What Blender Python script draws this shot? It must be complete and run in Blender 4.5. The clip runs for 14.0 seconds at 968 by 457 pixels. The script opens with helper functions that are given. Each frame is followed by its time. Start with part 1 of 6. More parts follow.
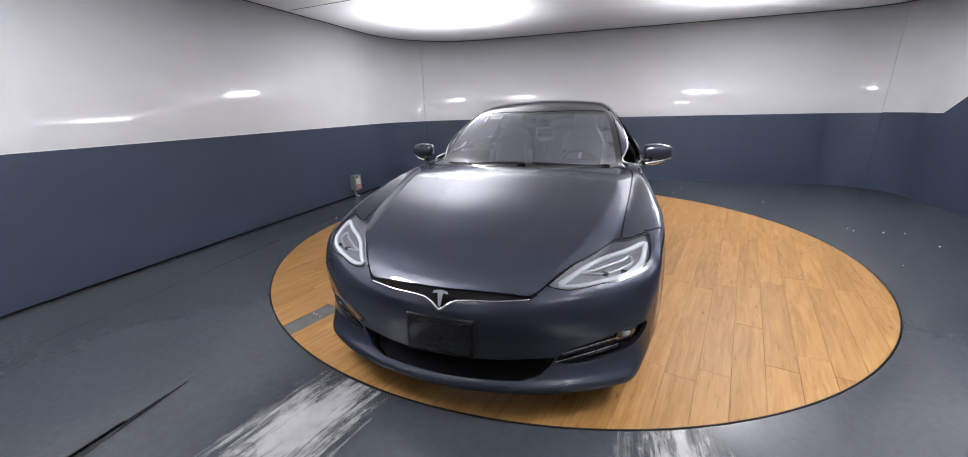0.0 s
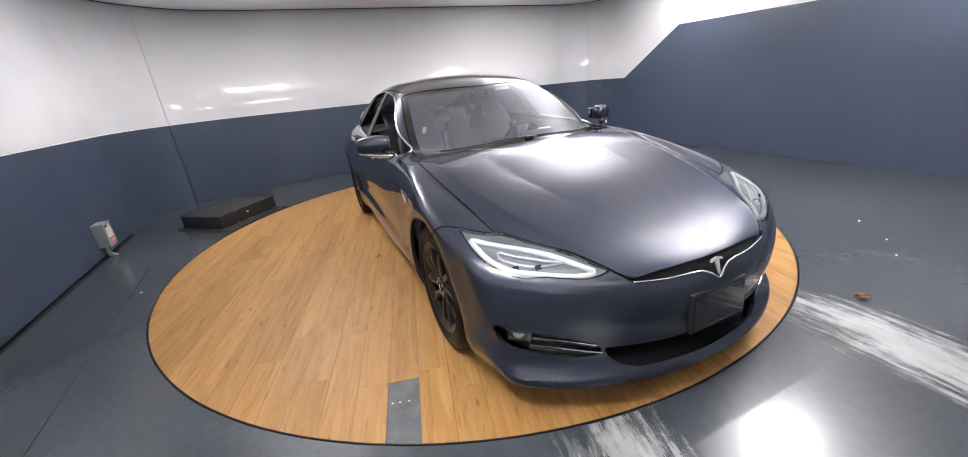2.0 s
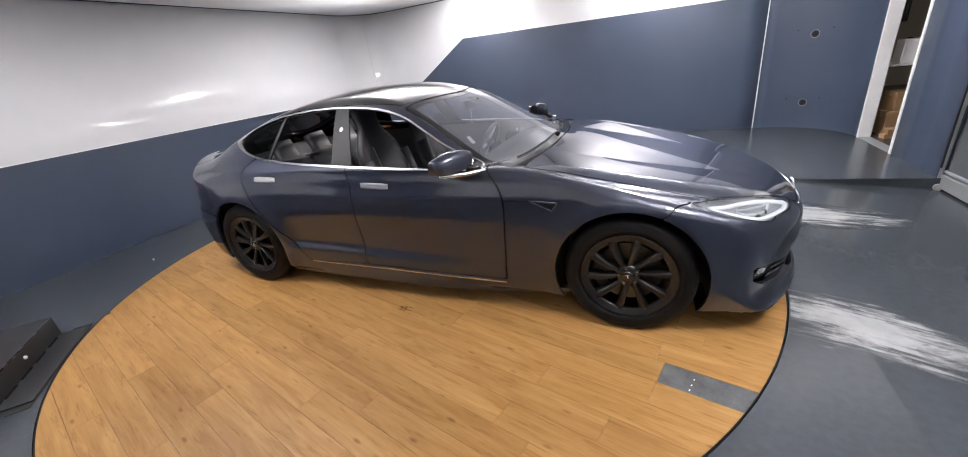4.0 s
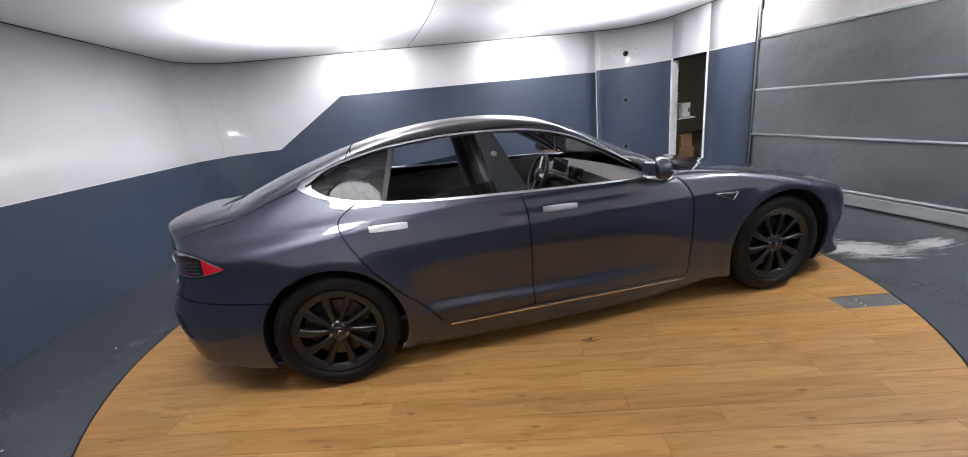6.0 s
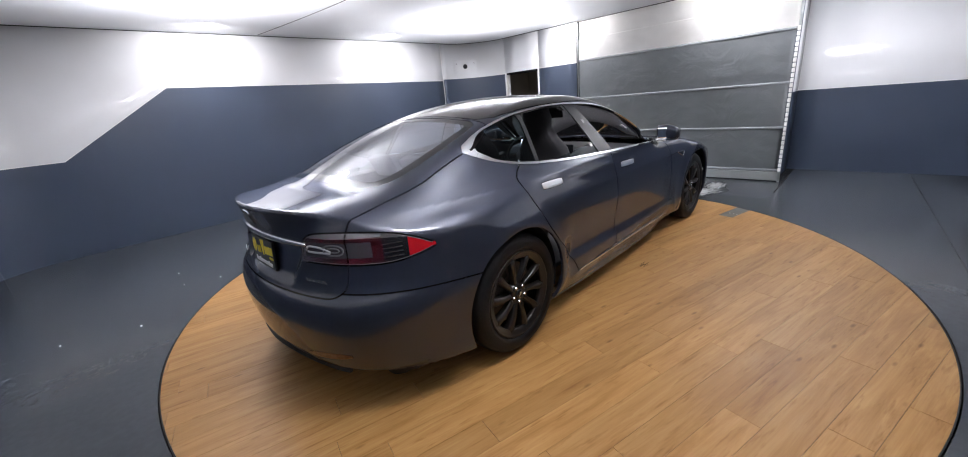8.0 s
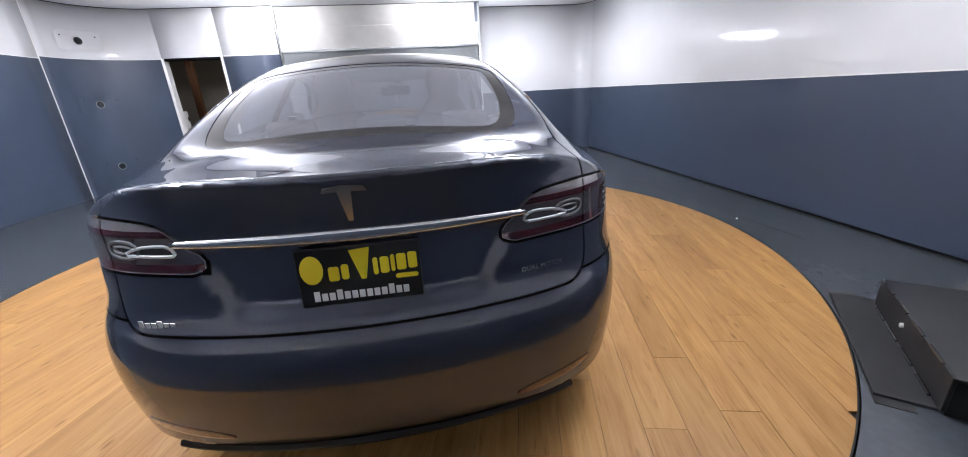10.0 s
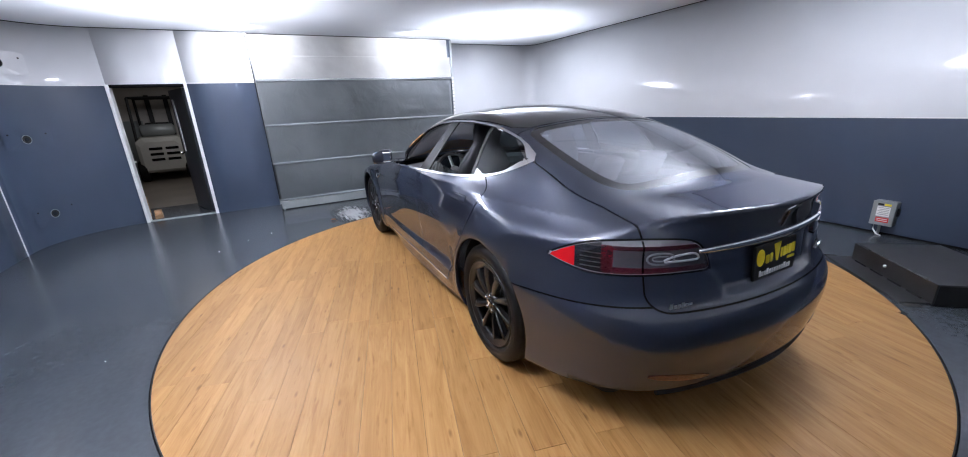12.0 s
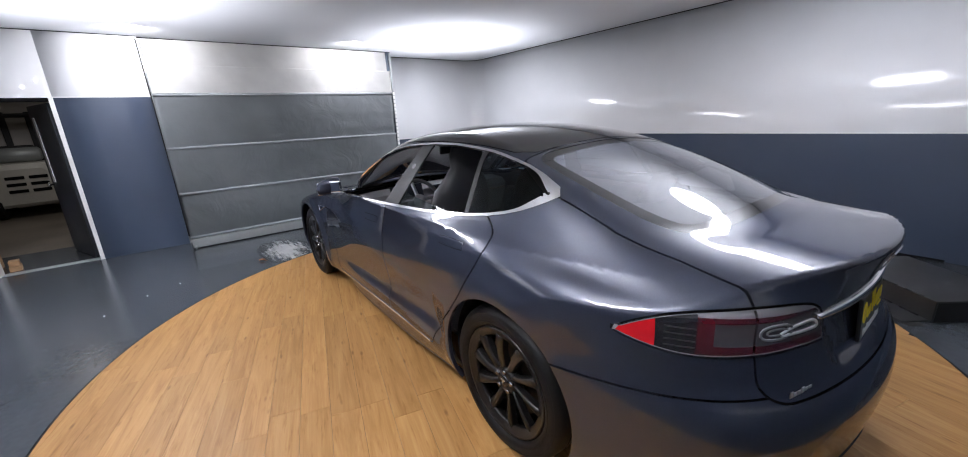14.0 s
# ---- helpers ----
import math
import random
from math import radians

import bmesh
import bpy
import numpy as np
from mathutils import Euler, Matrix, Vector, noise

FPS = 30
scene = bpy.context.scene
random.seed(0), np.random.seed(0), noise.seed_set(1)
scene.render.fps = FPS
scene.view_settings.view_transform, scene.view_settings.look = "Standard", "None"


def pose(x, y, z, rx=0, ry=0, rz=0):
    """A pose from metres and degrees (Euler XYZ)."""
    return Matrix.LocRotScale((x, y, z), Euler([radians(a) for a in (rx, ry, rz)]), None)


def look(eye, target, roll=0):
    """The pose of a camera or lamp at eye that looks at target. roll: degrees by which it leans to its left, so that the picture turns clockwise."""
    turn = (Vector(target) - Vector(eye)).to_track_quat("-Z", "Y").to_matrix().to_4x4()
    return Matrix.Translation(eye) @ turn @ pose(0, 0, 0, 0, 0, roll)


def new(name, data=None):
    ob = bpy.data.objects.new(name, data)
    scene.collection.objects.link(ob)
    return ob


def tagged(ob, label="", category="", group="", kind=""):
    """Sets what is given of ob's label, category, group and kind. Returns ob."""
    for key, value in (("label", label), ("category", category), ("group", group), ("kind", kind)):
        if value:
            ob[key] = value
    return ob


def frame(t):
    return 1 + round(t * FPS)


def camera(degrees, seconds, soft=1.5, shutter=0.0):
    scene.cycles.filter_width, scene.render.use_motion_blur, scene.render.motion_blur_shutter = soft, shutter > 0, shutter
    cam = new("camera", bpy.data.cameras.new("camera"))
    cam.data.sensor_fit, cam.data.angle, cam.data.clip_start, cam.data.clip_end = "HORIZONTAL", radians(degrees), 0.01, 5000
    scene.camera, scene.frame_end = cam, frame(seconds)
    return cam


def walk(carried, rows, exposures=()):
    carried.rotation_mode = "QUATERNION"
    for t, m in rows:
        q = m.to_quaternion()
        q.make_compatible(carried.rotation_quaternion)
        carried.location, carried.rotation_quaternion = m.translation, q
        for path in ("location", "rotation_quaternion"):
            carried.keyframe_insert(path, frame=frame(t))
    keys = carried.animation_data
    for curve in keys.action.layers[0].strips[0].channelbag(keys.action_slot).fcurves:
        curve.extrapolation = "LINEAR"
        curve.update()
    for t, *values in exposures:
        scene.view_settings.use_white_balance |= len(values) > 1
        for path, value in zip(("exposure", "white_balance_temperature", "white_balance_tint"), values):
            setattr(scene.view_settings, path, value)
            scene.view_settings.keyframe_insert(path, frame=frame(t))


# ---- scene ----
import collections

cam = camera(101.8, 14.0, 1.0)
PATH = [
    (0, (3.799, 0.688, 1.383), (1.988, 0.075, 0.795), -1.6),
    (0.5, (3.765, 0.156, 1.336), (1.885, -0.074, 0.693), -2.8),
    (1, (3.712, -0.373, 1.335), (1.831, -0.272, 0.665), -3.7),
    (1.5, (3.597, -0.888, 1.359), (1.77, -0.47, 0.659), -4.3),
    (2, (3.323, -1.417, 1.385), (1.605, -0.679, 0.675), -5.3),
    (2.2, (3.232, -1.618, 1.418), (1.567, -0.769, 0.704), -5.7),
    (4.3, (1.224, -2.988, 1.539), (0.617, -1.244, 0.769), -7.2),
    (4.5, (0.978, -3.024, 1.517), (0.488, -1.235, 0.768), -6.9),
    (5, (0.342, -3.09, 1.536), (0.172, -1.21, 0.876), -6.9),
    (5.5, (-0.326, -3.066, 1.507), (-0.242, -1.167, 0.884), -6.6),
    (6, (-0.944, -3.063, 1.487), (-0.616, -1.179, 0.899), -6.6),
    (6.5, (-1.53, -2.998, 1.451), (-0.944, -1.179, 0.859), -6.3),
    (7, (-2.088, -2.85, 1.455), (-1.206, -1.161, 0.849), -5.9),
    (7.5, (-2.619, -2.636, 1.45), (-1.462, -1.123, 0.838), -5.6),
    (8, (-3.019, -2.24, 1.415), (-1.68, -0.888, 0.799), -5.3),
    (8.2, (-3.146, -2.067, 1.395), (-1.748, -0.777, 0.776), -5.2),
    (10.3, (-3.428, 0.139, 1.175), (-1.598, -0.326, 0.516), -3.2),
    (10.5, (-3.432, 0.36, 1.212), (-1.629, -0.2, 0.552), -3.3),
    (11, (-3.412, 0.925, 1.266), (-1.655, 0.218, 0.622), -3.0),
    (11.5, (-3.351, 1.473, 1.368), (-1.62, 0.684, 0.75), -2.9),
    (12, (-3.312, 1.86, 1.457), (-1.608, 1.002, 0.856), -2.7),
    (12.5, (-3.389, 2.16, 1.542), (-1.717, 1.217, 0.982), -3.0),
    (13, (-3.375, 2.253, 1.556), (-1.789, 1.17, 0.998), -3.3),
    (13.5, (-3.118, 2.117, 1.517), (-1.575, 0.971, 0.966), -3.2),
    (14, (-2.648, 1.867, 1.485), (-1.107, 0.713, 0.942), -2.9),
]
walk(cam, [(t, look(eye, target, roll)) for t, eye, target, roll in PATH], [(0.0, -0.05, 6500, 10), (0.75, 0.22, 6500, 10), (1.5, 0.38, 6650, 10), (2.2, 0.36, 6760, 10), (4.3, 0.38, 6650, 10), (5.0, 0.18, 6400, 10), (5.5, 0.16, 6420, 10), (6.5, 0.08, 6480, 10), (7.5, -0.04, 6440, 10), (9.5, 0.15, 6280, 10), (10.5, 0.42, 6290, 10), (11.0, 0.18, 6300, 10), (12.0, 0.05, 5850, 10), (12.5, -0.08, 5920, 10), (13.2, -0.1, 6040, 10), (14.0, -0.24, 6200, 10)])
# ---------------------------------------------------------------- light
world = bpy.data.worlds.new("world")
scene.world = world
world.use_nodes = True
world.node_tree.nodes["Background"].inputs[0].default_value = (0.55, 0.6, 0.7, 1)
world.node_tree.nodes["Background"].inputs[1].default_value = 0.05

CEIL = 2.64


def lamp(name, kind, energy, m, **values):
    data = bpy.data.lights.new(name, kind)
    data.energy = energy
    for key in values:
        if key == "size":
            data.size = values[key]
        elif key == "shape":
            data.shape = values[key]
        elif key == "radius":
            data.shadow_soft_size = values[key]
        elif key == "cone":
            data.spot_size, data.spot_blend = radians(values[key]), 0.9
        elif key == "color":
            data.color = values[key]
        elif key == "spread":
            data.spread = radians(values[key])
    ob = new(name, data)
    ob.matrix_world = m
    return ob


COOL = (1.0, 0.958, 0.975)
# four round lamp heads flush with the ceiling sheet; an unseen lamp added above each makes the translucent sheet glow
for x, y, watts, glow in ((-1.75, 2.35, 46, 370), (2.05, 2.5, 58, 410), (2.8, -1.75, 40, 260), (-1.75, -1.7, 27, 205)):
    lamp("ceiling_lamp", "AREA", watts, pose(x, y, CEIL - 0.004), shape="DISK", size=0.6, color=COOL)
    lamp("ceiling_glow", "AREA", glow, pose(x, y, CEIL + 0.5), shape="DISK", size=1.7, color=COOL)
# lamps in the slot between wall and ceiling, which wash the wall below them
for x, y, rz in ((-1.36, 4.0, 0), (1.4, 4.0, 0), (3.4, 2.0, -90), (3.42, -0.52, -90)):
    lamp("slot_lamp", "SPOT", 55 if y > 4 else 90, pose(x, y, CEIL - 0.03, 86, 0, rz), radius=0.05, cone=160, color=COOL)
# unseen lamp added to light the back room
lamp("back_room_fill", "AREA", 16, pose(7.0, 3.6, 2.95), size=1.2, color=(1.0, 0.93, 0.84))

# ---------------------------------------------------------------- materials


class Nodes:
    def __init__(self, name):
        self.mat = bpy.data.materials.new(name)
        self.mat.use_nodes = True
        self.tree = self.mat.node_tree
        self.bsdf = self.tree.nodes["Principled BSDF"]
        self.out = self.tree.nodes["Material Output"]

    def add(self, kind, **inputs):
        node = self.tree.nodes.new(kind)
        for key, value in inputs.items():
            node.inputs[key.replace("_", " ")].default_value = value
        return node

    def link(self, a, b):
        self.tree.links.new(a, b)

    def ramp(self, source, stops):
        node = self.tree.nodes.new("ShaderNodeValToRGB")
        ramp = node.color_ramp
        while len(ramp.elements) < len(stops):
            ramp.elements.new(0.5)
        for element, (at, color) in zip(ramp.elements, stops):
            element.position, element.color = at, (*color, 1)
        self.link(source, node.inputs[0])
        return node.outputs[0]

    def bump(self, height, strength, distance):
        node = self.add("ShaderNodeBump", Strength=strength, Distance=distance)
        self.link(height, node.inputs["Height"])
        self.link(node.outputs[0], self.bsdf.inputs["Normal"])
        return node


def shade(c, k):
    return tuple(min(1.0, v * k) for v in c)


def surface(name, color, rough=0.5, metal=0.0, vary=0.15, coarse=1.5, fine=40.0, bump=0.05, coat=0.0, rough_vary=0.1, spec=0.5, stretch=None, deep=0.002):
    """A plain material with stains at two scales, uneven gloss and a fine relief."""
    n = Nodes(name)
    at = n.add("ShaderNodeTexCoord")
    where = at.outputs["Object"]
    if stretch:
        mapping = n.add("ShaderNodeMapping", Scale=stretch)
        n.link(where, mapping.inputs[0])
        where = mapping.outputs[0]
    big = n.add("ShaderNodeTexNoise", Scale=coarse, Detail=4.0)
    small = n.add("ShaderNodeTexNoise", Scale=fine, Detail=3.0)
    for node in (big, small):
        n.link(where, node.inputs["Vector"])
    both = n.add("ShaderNodeMath")
    both.operation = "MULTIPLY_ADD"
    both.inputs[1].default_value = 0.35
    n.link(small.outputs[0], both.inputs[0])
    n.link(big.outputs[0], both.inputs[2])
    n.link(n.ramp(both.outputs[0], ((0.45, shade(color, 1 - vary)), (0.9, shade(color, 1 + vary)))), n.bsdf.inputs["Base Color"])
    span = n.add("ShaderNodeMapRange")
    span.inputs["To Min"].default_value, span.inputs["To Max"].default_value = max(0.01, rough - rough_vary), min(1, rough + rough_vary)
    n.link(big.outputs[0], span.inputs[0])
    n.link(span.outputs[0], n.bsdf.inputs["Roughness"])
    n.bsdf.inputs["Metallic"].default_value = metal
    n.bsdf.inputs["Specular IOR Level"].default_value = spec
    n.bsdf.inputs["Coat Weight"].default_value = coat
    n.bsdf.inputs["Coat Roughness"].default_value = 0.03
    if bump:
        n.bump(small.outputs[0], bump, deep)
    return n.mat


def film(name, color, rough, wave):
    """Glossy sheet that covers the walls: large slow waves, faint scuffs."""
    n = Nodes(name)
    at = n.add("ShaderNodeTexCoord")
    waves = n.add("ShaderNodeTexNoise", Scale=1.3, Detail=1.0, Roughness=0.4)
    scuff = n.add("ShaderNodeTexNoise", Scale=2.5, Detail=3.0)
    for node in (waves, scuff):
        n.link(at.outputs["Object"], node.inputs["Vector"])
    n.link(n.ramp(scuff.outputs[0], ((0.3, shade(color, 0.98)), (0.7, shade(color, 1.02)))), n.bsdf.inputs["Base Color"])
    span = n.add("ShaderNodeMapRange")
    span.inputs["From Min"].default_value, span.inputs["From Max"].default_value = 0.3, 0.75
    span.inputs["To Min"].default_value, span.inputs["To Max"].default_value = rough * 0.85, rough * 1.25
    n.link(scuff.outputs[0], span.inputs[0])
    n.link(span.outputs[0], n.bsdf.inputs["Roughness"])
    n.bsdf.inputs["Specular IOR Level"].default_value = 0.5
    n.bump(waves.outputs[0], 0.7, wave)
    return n.mat


def glass(name, tint, rough=0.01, haze=0.0, gloss=1.0, bend=1.45):
    """Thin pane: tinted see-through, with mirror gloss that grows to the edge-on view."""
    n = Nodes(name)
    n.tree.nodes.remove(n.bsdf)
    clear = n.add("ShaderNodeBsdfTransparent", Color=(*tint, 1))
    shiny = n.add("ShaderNodeBsdfGlossy", Roughness=rough, Color=(gloss, gloss, gloss, 1))
    edge = n.add("ShaderNodeFresnel", IOR=bend)
    mix = n.add("ShaderNodeMixShader")
    n.link(edge.outputs[0], mix.inputs[0])
    n.link(clear.outputs[0], mix.inputs[1])
    n.link(shiny.outputs[0], mix.inputs[2])
    last = mix
    # haze mixes in a pale diffuse layer in place of bright ceiling reflections
    if haze:
        dust_and_sheen = n.add("ShaderNodeBsdfDiffuse", Color=(0.56, 0.59, 0.68, 1))
        last = n.add("ShaderNodeMixShader", Fac=haze)
        n.link(mix.outputs[0], last.inputs[1])
        n.link(dust_and_sheen.outputs[0], last.inputs[2])
    n.link(last.outputs[0], n.out.inputs[0])
    return n.mat


def ceiling_sheet(name):
    n = Nodes(name)
    at = n.add("ShaderNodeTexCoord")
    waves = n.add("ShaderNodeTexNoise", Scale=0.9, Detail=3.0)
    n.link(at.outputs["Object"], waves.inputs["Vector"])
    n.link(n.ramp(waves.outputs[0], ((0.3, (0.76, 0.77, 0.79)), (0.7, (0.84, 0.85, 0.86)))), n.bsdf.inputs["Base Color"])
    n.bsdf.inputs["Roughness"].default_value = 0.35
    n.bump(waves.outputs[0], 0.4, 0.03)
    through_light = n.add("ShaderNodeBsdfTranslucent", Color=(0.9, 0.92, 0.95, 1))
    mix = n.add("ShaderNodeMixShader", Fac=0.5)
    n.link(n.bsdf.outputs[0], mix.inputs[1])
    n.link(through_light.outputs[0], mix.inputs[2])
    n.link(mix.outputs[0], n.out.inputs[0])
    return n.mat


def wood(name):
    """Vinyl planks in honey oak: long grain, cathedral figure, a few small knots; tone differs from plank to plank."""
    n = Nodes(name)
    at = n.add("ShaderNodeTexCoord")
    info = n.add("ShaderNodeObjectInfo")
    shift = n.add("ShaderNodeVectorMath")
    shift.operation = "MULTIPLY_ADD"
    shift.inputs[1].default_value, shift.inputs[2].default_value = (37.0, 19.0, 7.0), (0, 0, 0)
    join = n.add("ShaderNodeCombineXYZ")
    for k in range(3):
        n.link(info.outputs["Random"], join.inputs[k])
    n.link(join.outputs[0], shift.inputs[0])
    n.link(at.outputs["Object"], shift.inputs[2])
    mapping = n.add("ShaderNodeMapping", Scale=(0.7, 6.0, 1.0))
    n.link(shift.outputs[0], mapping.inputs[0])
    figure = n.add("ShaderNodeTexNoise", Scale=2.2, Detail=6.0, Roughness=0.6, Distortion=1.2)
    n.link(mapping.outputs[0], figure.inputs["Vector"])
    lines = n.add("ShaderNodeMapping", Scale=(1.5, 70.0, 1.0))
    n.link(shift.outputs[0], lines.inputs[0])
    grain = n.add("ShaderNodeTexNoise", Scale=1.6, Detail=4.0)
    n.link(lines.outputs[0], grain.inputs["Vector"])
    spots = n.add("ShaderNodeMapping", Scale=(3.6, 11.0, 1.0))
    n.link(shift.outputs[0], spots.inputs[0])
    knots = n.add("ShaderNodeTexVoronoi", Scale=1.0)
    n.link(spots.outputs[0], knots.inputs["Vector"])
    short = n.add("ShaderNodeMapping", Scale=(6.0, 48.0, 1.0))
    n.link(shift.outputs[0], short.inputs[0])
    dashes = n.add("ShaderNodeTexNoise", Scale=1.0, Detail=2.5, Roughness=0.6)
    n.link(short.outputs[0], dashes.inputs["Vector"])
    flecks = n.ramp(dashes.outputs[0], ((0.58, (1, 1, 1)), (0.74, (0.66, 0.56, 0.42))))
    base = n.ramp(figure.outputs[0], ((0.25, (0.275, 0.134, 0.038)), (0.5, (0.37, 0.199, 0.067)), (0.75, (0.44, 0.26, 0.097))))
    fine = n.ramp(grain.outputs[0], ((0.3, (0.86, 0.83, 0.78)), (0.65, (1.0, 1.0, 1.0))))
    dark = n.ramp(knots.outputs["Distance"], ((0.04, (0.36, 0.28, 0.2)), (0.13, (1, 1, 1))))
    tone = n.ramp(info.outputs["Random"], ((0.0, (0.88, 0.865, 0.83)), (0.5, (1.0, 1.0, 1.0)), (1.0, (1.07, 1.065, 1.05))))
    last = base
    for other, amount in ((fine, 0.8), (flecks, 0.75), (dark, 0.7), (tone, 1.0)):
        mix = n.add("ShaderNodeMix")
        mix.data_type, mix.blend_type = "RGBA", "MULTIPLY"
        mix.inputs[0].default_value = amount
        n.link(last, mix.inputs[6])
        n.link(other, mix.inputs[7])
        last = mix.outputs[2]
    n.link(last, n.bsdf.inputs["Base Color"])
    n.bsdf.inputs["Roughness"].default_value = 0.46
    n.bsdf.inputs["Specular IOR Level"].default_value = 0.3
    n.bump(grain.outputs[0], 0.15, 0.0006)
    return n.mat


def floor_paint(name):
    """Dark grey floor paint: cloudy wear, dust, fine scratches."""
    n = Nodes(name)
    at = n.add("ShaderNodeTexCoord")
    cloud = n.add("ShaderNodeTexNoise", Scale=0.8, Detail=4.0, Roughness=0.5)
    fleck = n.add("ShaderNodeTexNoise", Scale=26.0, Detail=4.0)
    grit = n.add("ShaderNodeTexNoise", Scale=160.0, Detail=2.0)
    for node in (cloud, fleck, grit):
        n.link(at.outputs["Object"], node.inputs["Vector"])
    base = n.ramp(cloud.outputs[0], ((0.2, (0.038, 0.044, 0.052)), (0.5, (0.050, 0.057, 0.066)), (0.8, (0.066, 0.073, 0.083))))
    dust_and_sheen = n.ramp(fleck.outputs[0], ((0.35, (0.93, 0.93, 0.93)), (0.7, (1.07, 1.07, 1.07))))
    mix = n.add("ShaderNodeMix")
    mix.data_type, mix.blend_type = "RGBA", "MULTIPLY"
    mix.inputs[0].default_value = 1.0
    n.link(base, mix.inputs[6])
    n.link(dust_and_sheen, mix.inputs[7])
    n.link(mix.outputs[2], n.bsdf.inputs["Base Color"])
    span = n.add("ShaderNodeMapRange")
    span.inputs["From Min"].default_value, span.inputs["From Max"].default_value = 0.15, 0.85
    span.inputs["To Min"].default_value, span.inputs["To Max"].default_value = 0.18, 0.26
    n.link(cloud.outputs[0], span.inputs[0])
    n.link(span.outputs[0], n.bsdf.inputs["Roughness"])
    n.bump(grit.outputs[0], 0.12, 0.001)
    return n.mat


def worn_glare_patch(name):
    """Paint rubbed off to pale concrete in streaks, lamp glare painted in; see-through where the paint is whole."""
    n = Nodes(name)
    at = n.add("ShaderNodeTexCoord")
    streak = n.add("ShaderNodeMapping", Scale=(1.0, 9.0, 1.0))
    n.link(at.outputs["Object"], streak.inputs[0])
    rub = n.add("ShaderNodeTexNoise", Scale=2.0, Detail=6.0, Roughness=0.7)
    n.link(streak.outputs[0], rub.inputs["Vector"])
    blot = n.add("ShaderNodeTexNoise", Scale=5.0, Detail=6.0, Roughness=0.7)
    n.link(at.outputs["Object"], blot.inputs["Vector"])
    # fades out towards the rim of the patch, whose own coordinates run from -1 to 1
    far = n.add("ShaderNodeVectorMath")
    far.operation = "LENGTH"
    uv = n.add("ShaderNodeUVMap")
    n.link(uv.outputs[0], far.inputs[0])
    keep = n.add("ShaderNodeMath")
    keep.operation = "SUBTRACT"
    keep.inputs[0].default_value = 1.0
    n.link(far.outputs["Value"], keep.inputs[1])
    total = n.add("ShaderNodeMath")
    total.operation = "MULTIPLY_ADD"
    total.inputs[1].default_value = 0.42
    n.link(keep.outputs[0], total.inputs[0])
    n.link(rub.outputs[0], total.inputs[2])
    more = n.add("ShaderNodeMath")
    more.operation = "MULTIPLY_ADD"
    more.inputs[1].default_value = 0.3
    n.link(blot.outputs[0], more.inputs[0])
    n.link(total.outputs[0], more.inputs[2])
    alpha = n.ramp(more.outputs[0], ((0.70, (0, 0, 0)), (0.93, (0.9, 0.9, 0.9))))
    n.link(alpha, n.bsdf.inputs["Alpha"])
    n.link(n.ramp(blot.outputs[0], ((0.3, (0.30, 0.31, 0.32)), (0.7, (0.50, 0.51, 0.51)))), n.bsdf.inputs["Base Color"])
    n.bsdf.inputs["Roughness"].default_value = 0.3
    return n.mat


def fabric(name, color, crumple=0.5):
    """Coated roll-up cloth: weave, soft creases and smudges."""
    n = Nodes(name)
    at = n.add("ShaderNodeTexCoord")
    crease = n.add("ShaderNodeTexNoise", Scale=2.6, Detail=5.0, Roughness=0.55, Distortion=1.5)
    smudge = n.add("ShaderNodeTexNoise", Scale=1.2, Detail=6.0)
    weave = n.add("ShaderNodeTexNoise", Scale=300.0, Detail=1.0)
    for node in (crease, smudge, weave):
        n.link(at.outputs["Object"], node.inputs["Vector"])
    n.link(n.ramp(smudge.outputs[0], ((0.3, shade(color, 0.85)), (0.7, shade(color, 1.12)))), n.bsdf.inputs["Base Color"])
    n.bsdf.inputs["Roughness"].default_value = 0.55
    n.bump(crease.outputs[0], crumple, 0.03)
    return n.mat


def car_paint(name):
    n = Nodes(name)
    at = n.add("ShaderNodeTexCoord")
    flake = n.add("ShaderNodeTexVoronoi", Scale=900.0)
    dust_and_sheen = n.add("ShaderNodeTexNoise", Scale=3.0, Detail=6.0)
    for node in (flake, dust_and_sheen):
        n.link(at.outputs["Object"], node.inputs["Vector"])
    n.link(n.ramp(flake.outputs["Color"], ((0.0, (0.030, 0.0355, 0.055)), (1.0, (0.042, 0.049, 0.075)))), n.bsdf.inputs["Base Color"])
    n.bsdf.inputs["Metallic"].default_value = 0.8
    n.bsdf.inputs["Specular Tint"].default_value = (0.5, 0.52, 0.6, 1)
    n.bsdf.inputs["Specular IOR Level"].default_value = 0.1
    span = n.add("ShaderNodeMapRange")
    span.inputs["To Min"].default_value, span.inputs["To Max"].default_value = 0.50, 0.56
    n.link(dust_and_sheen.outputs[0], span.inputs[0])
    n.link(span.outputs[0], n.bsdf.inputs["Roughness"])
    n.bsdf.inputs["Coat Weight"].default_value = 1.0
    n.bsdf.inputs["Coat Roughness"].default_value = 0.015
    n.bsdf.inputs["Coat IOR"].default_value = 1.72
    return n.mat


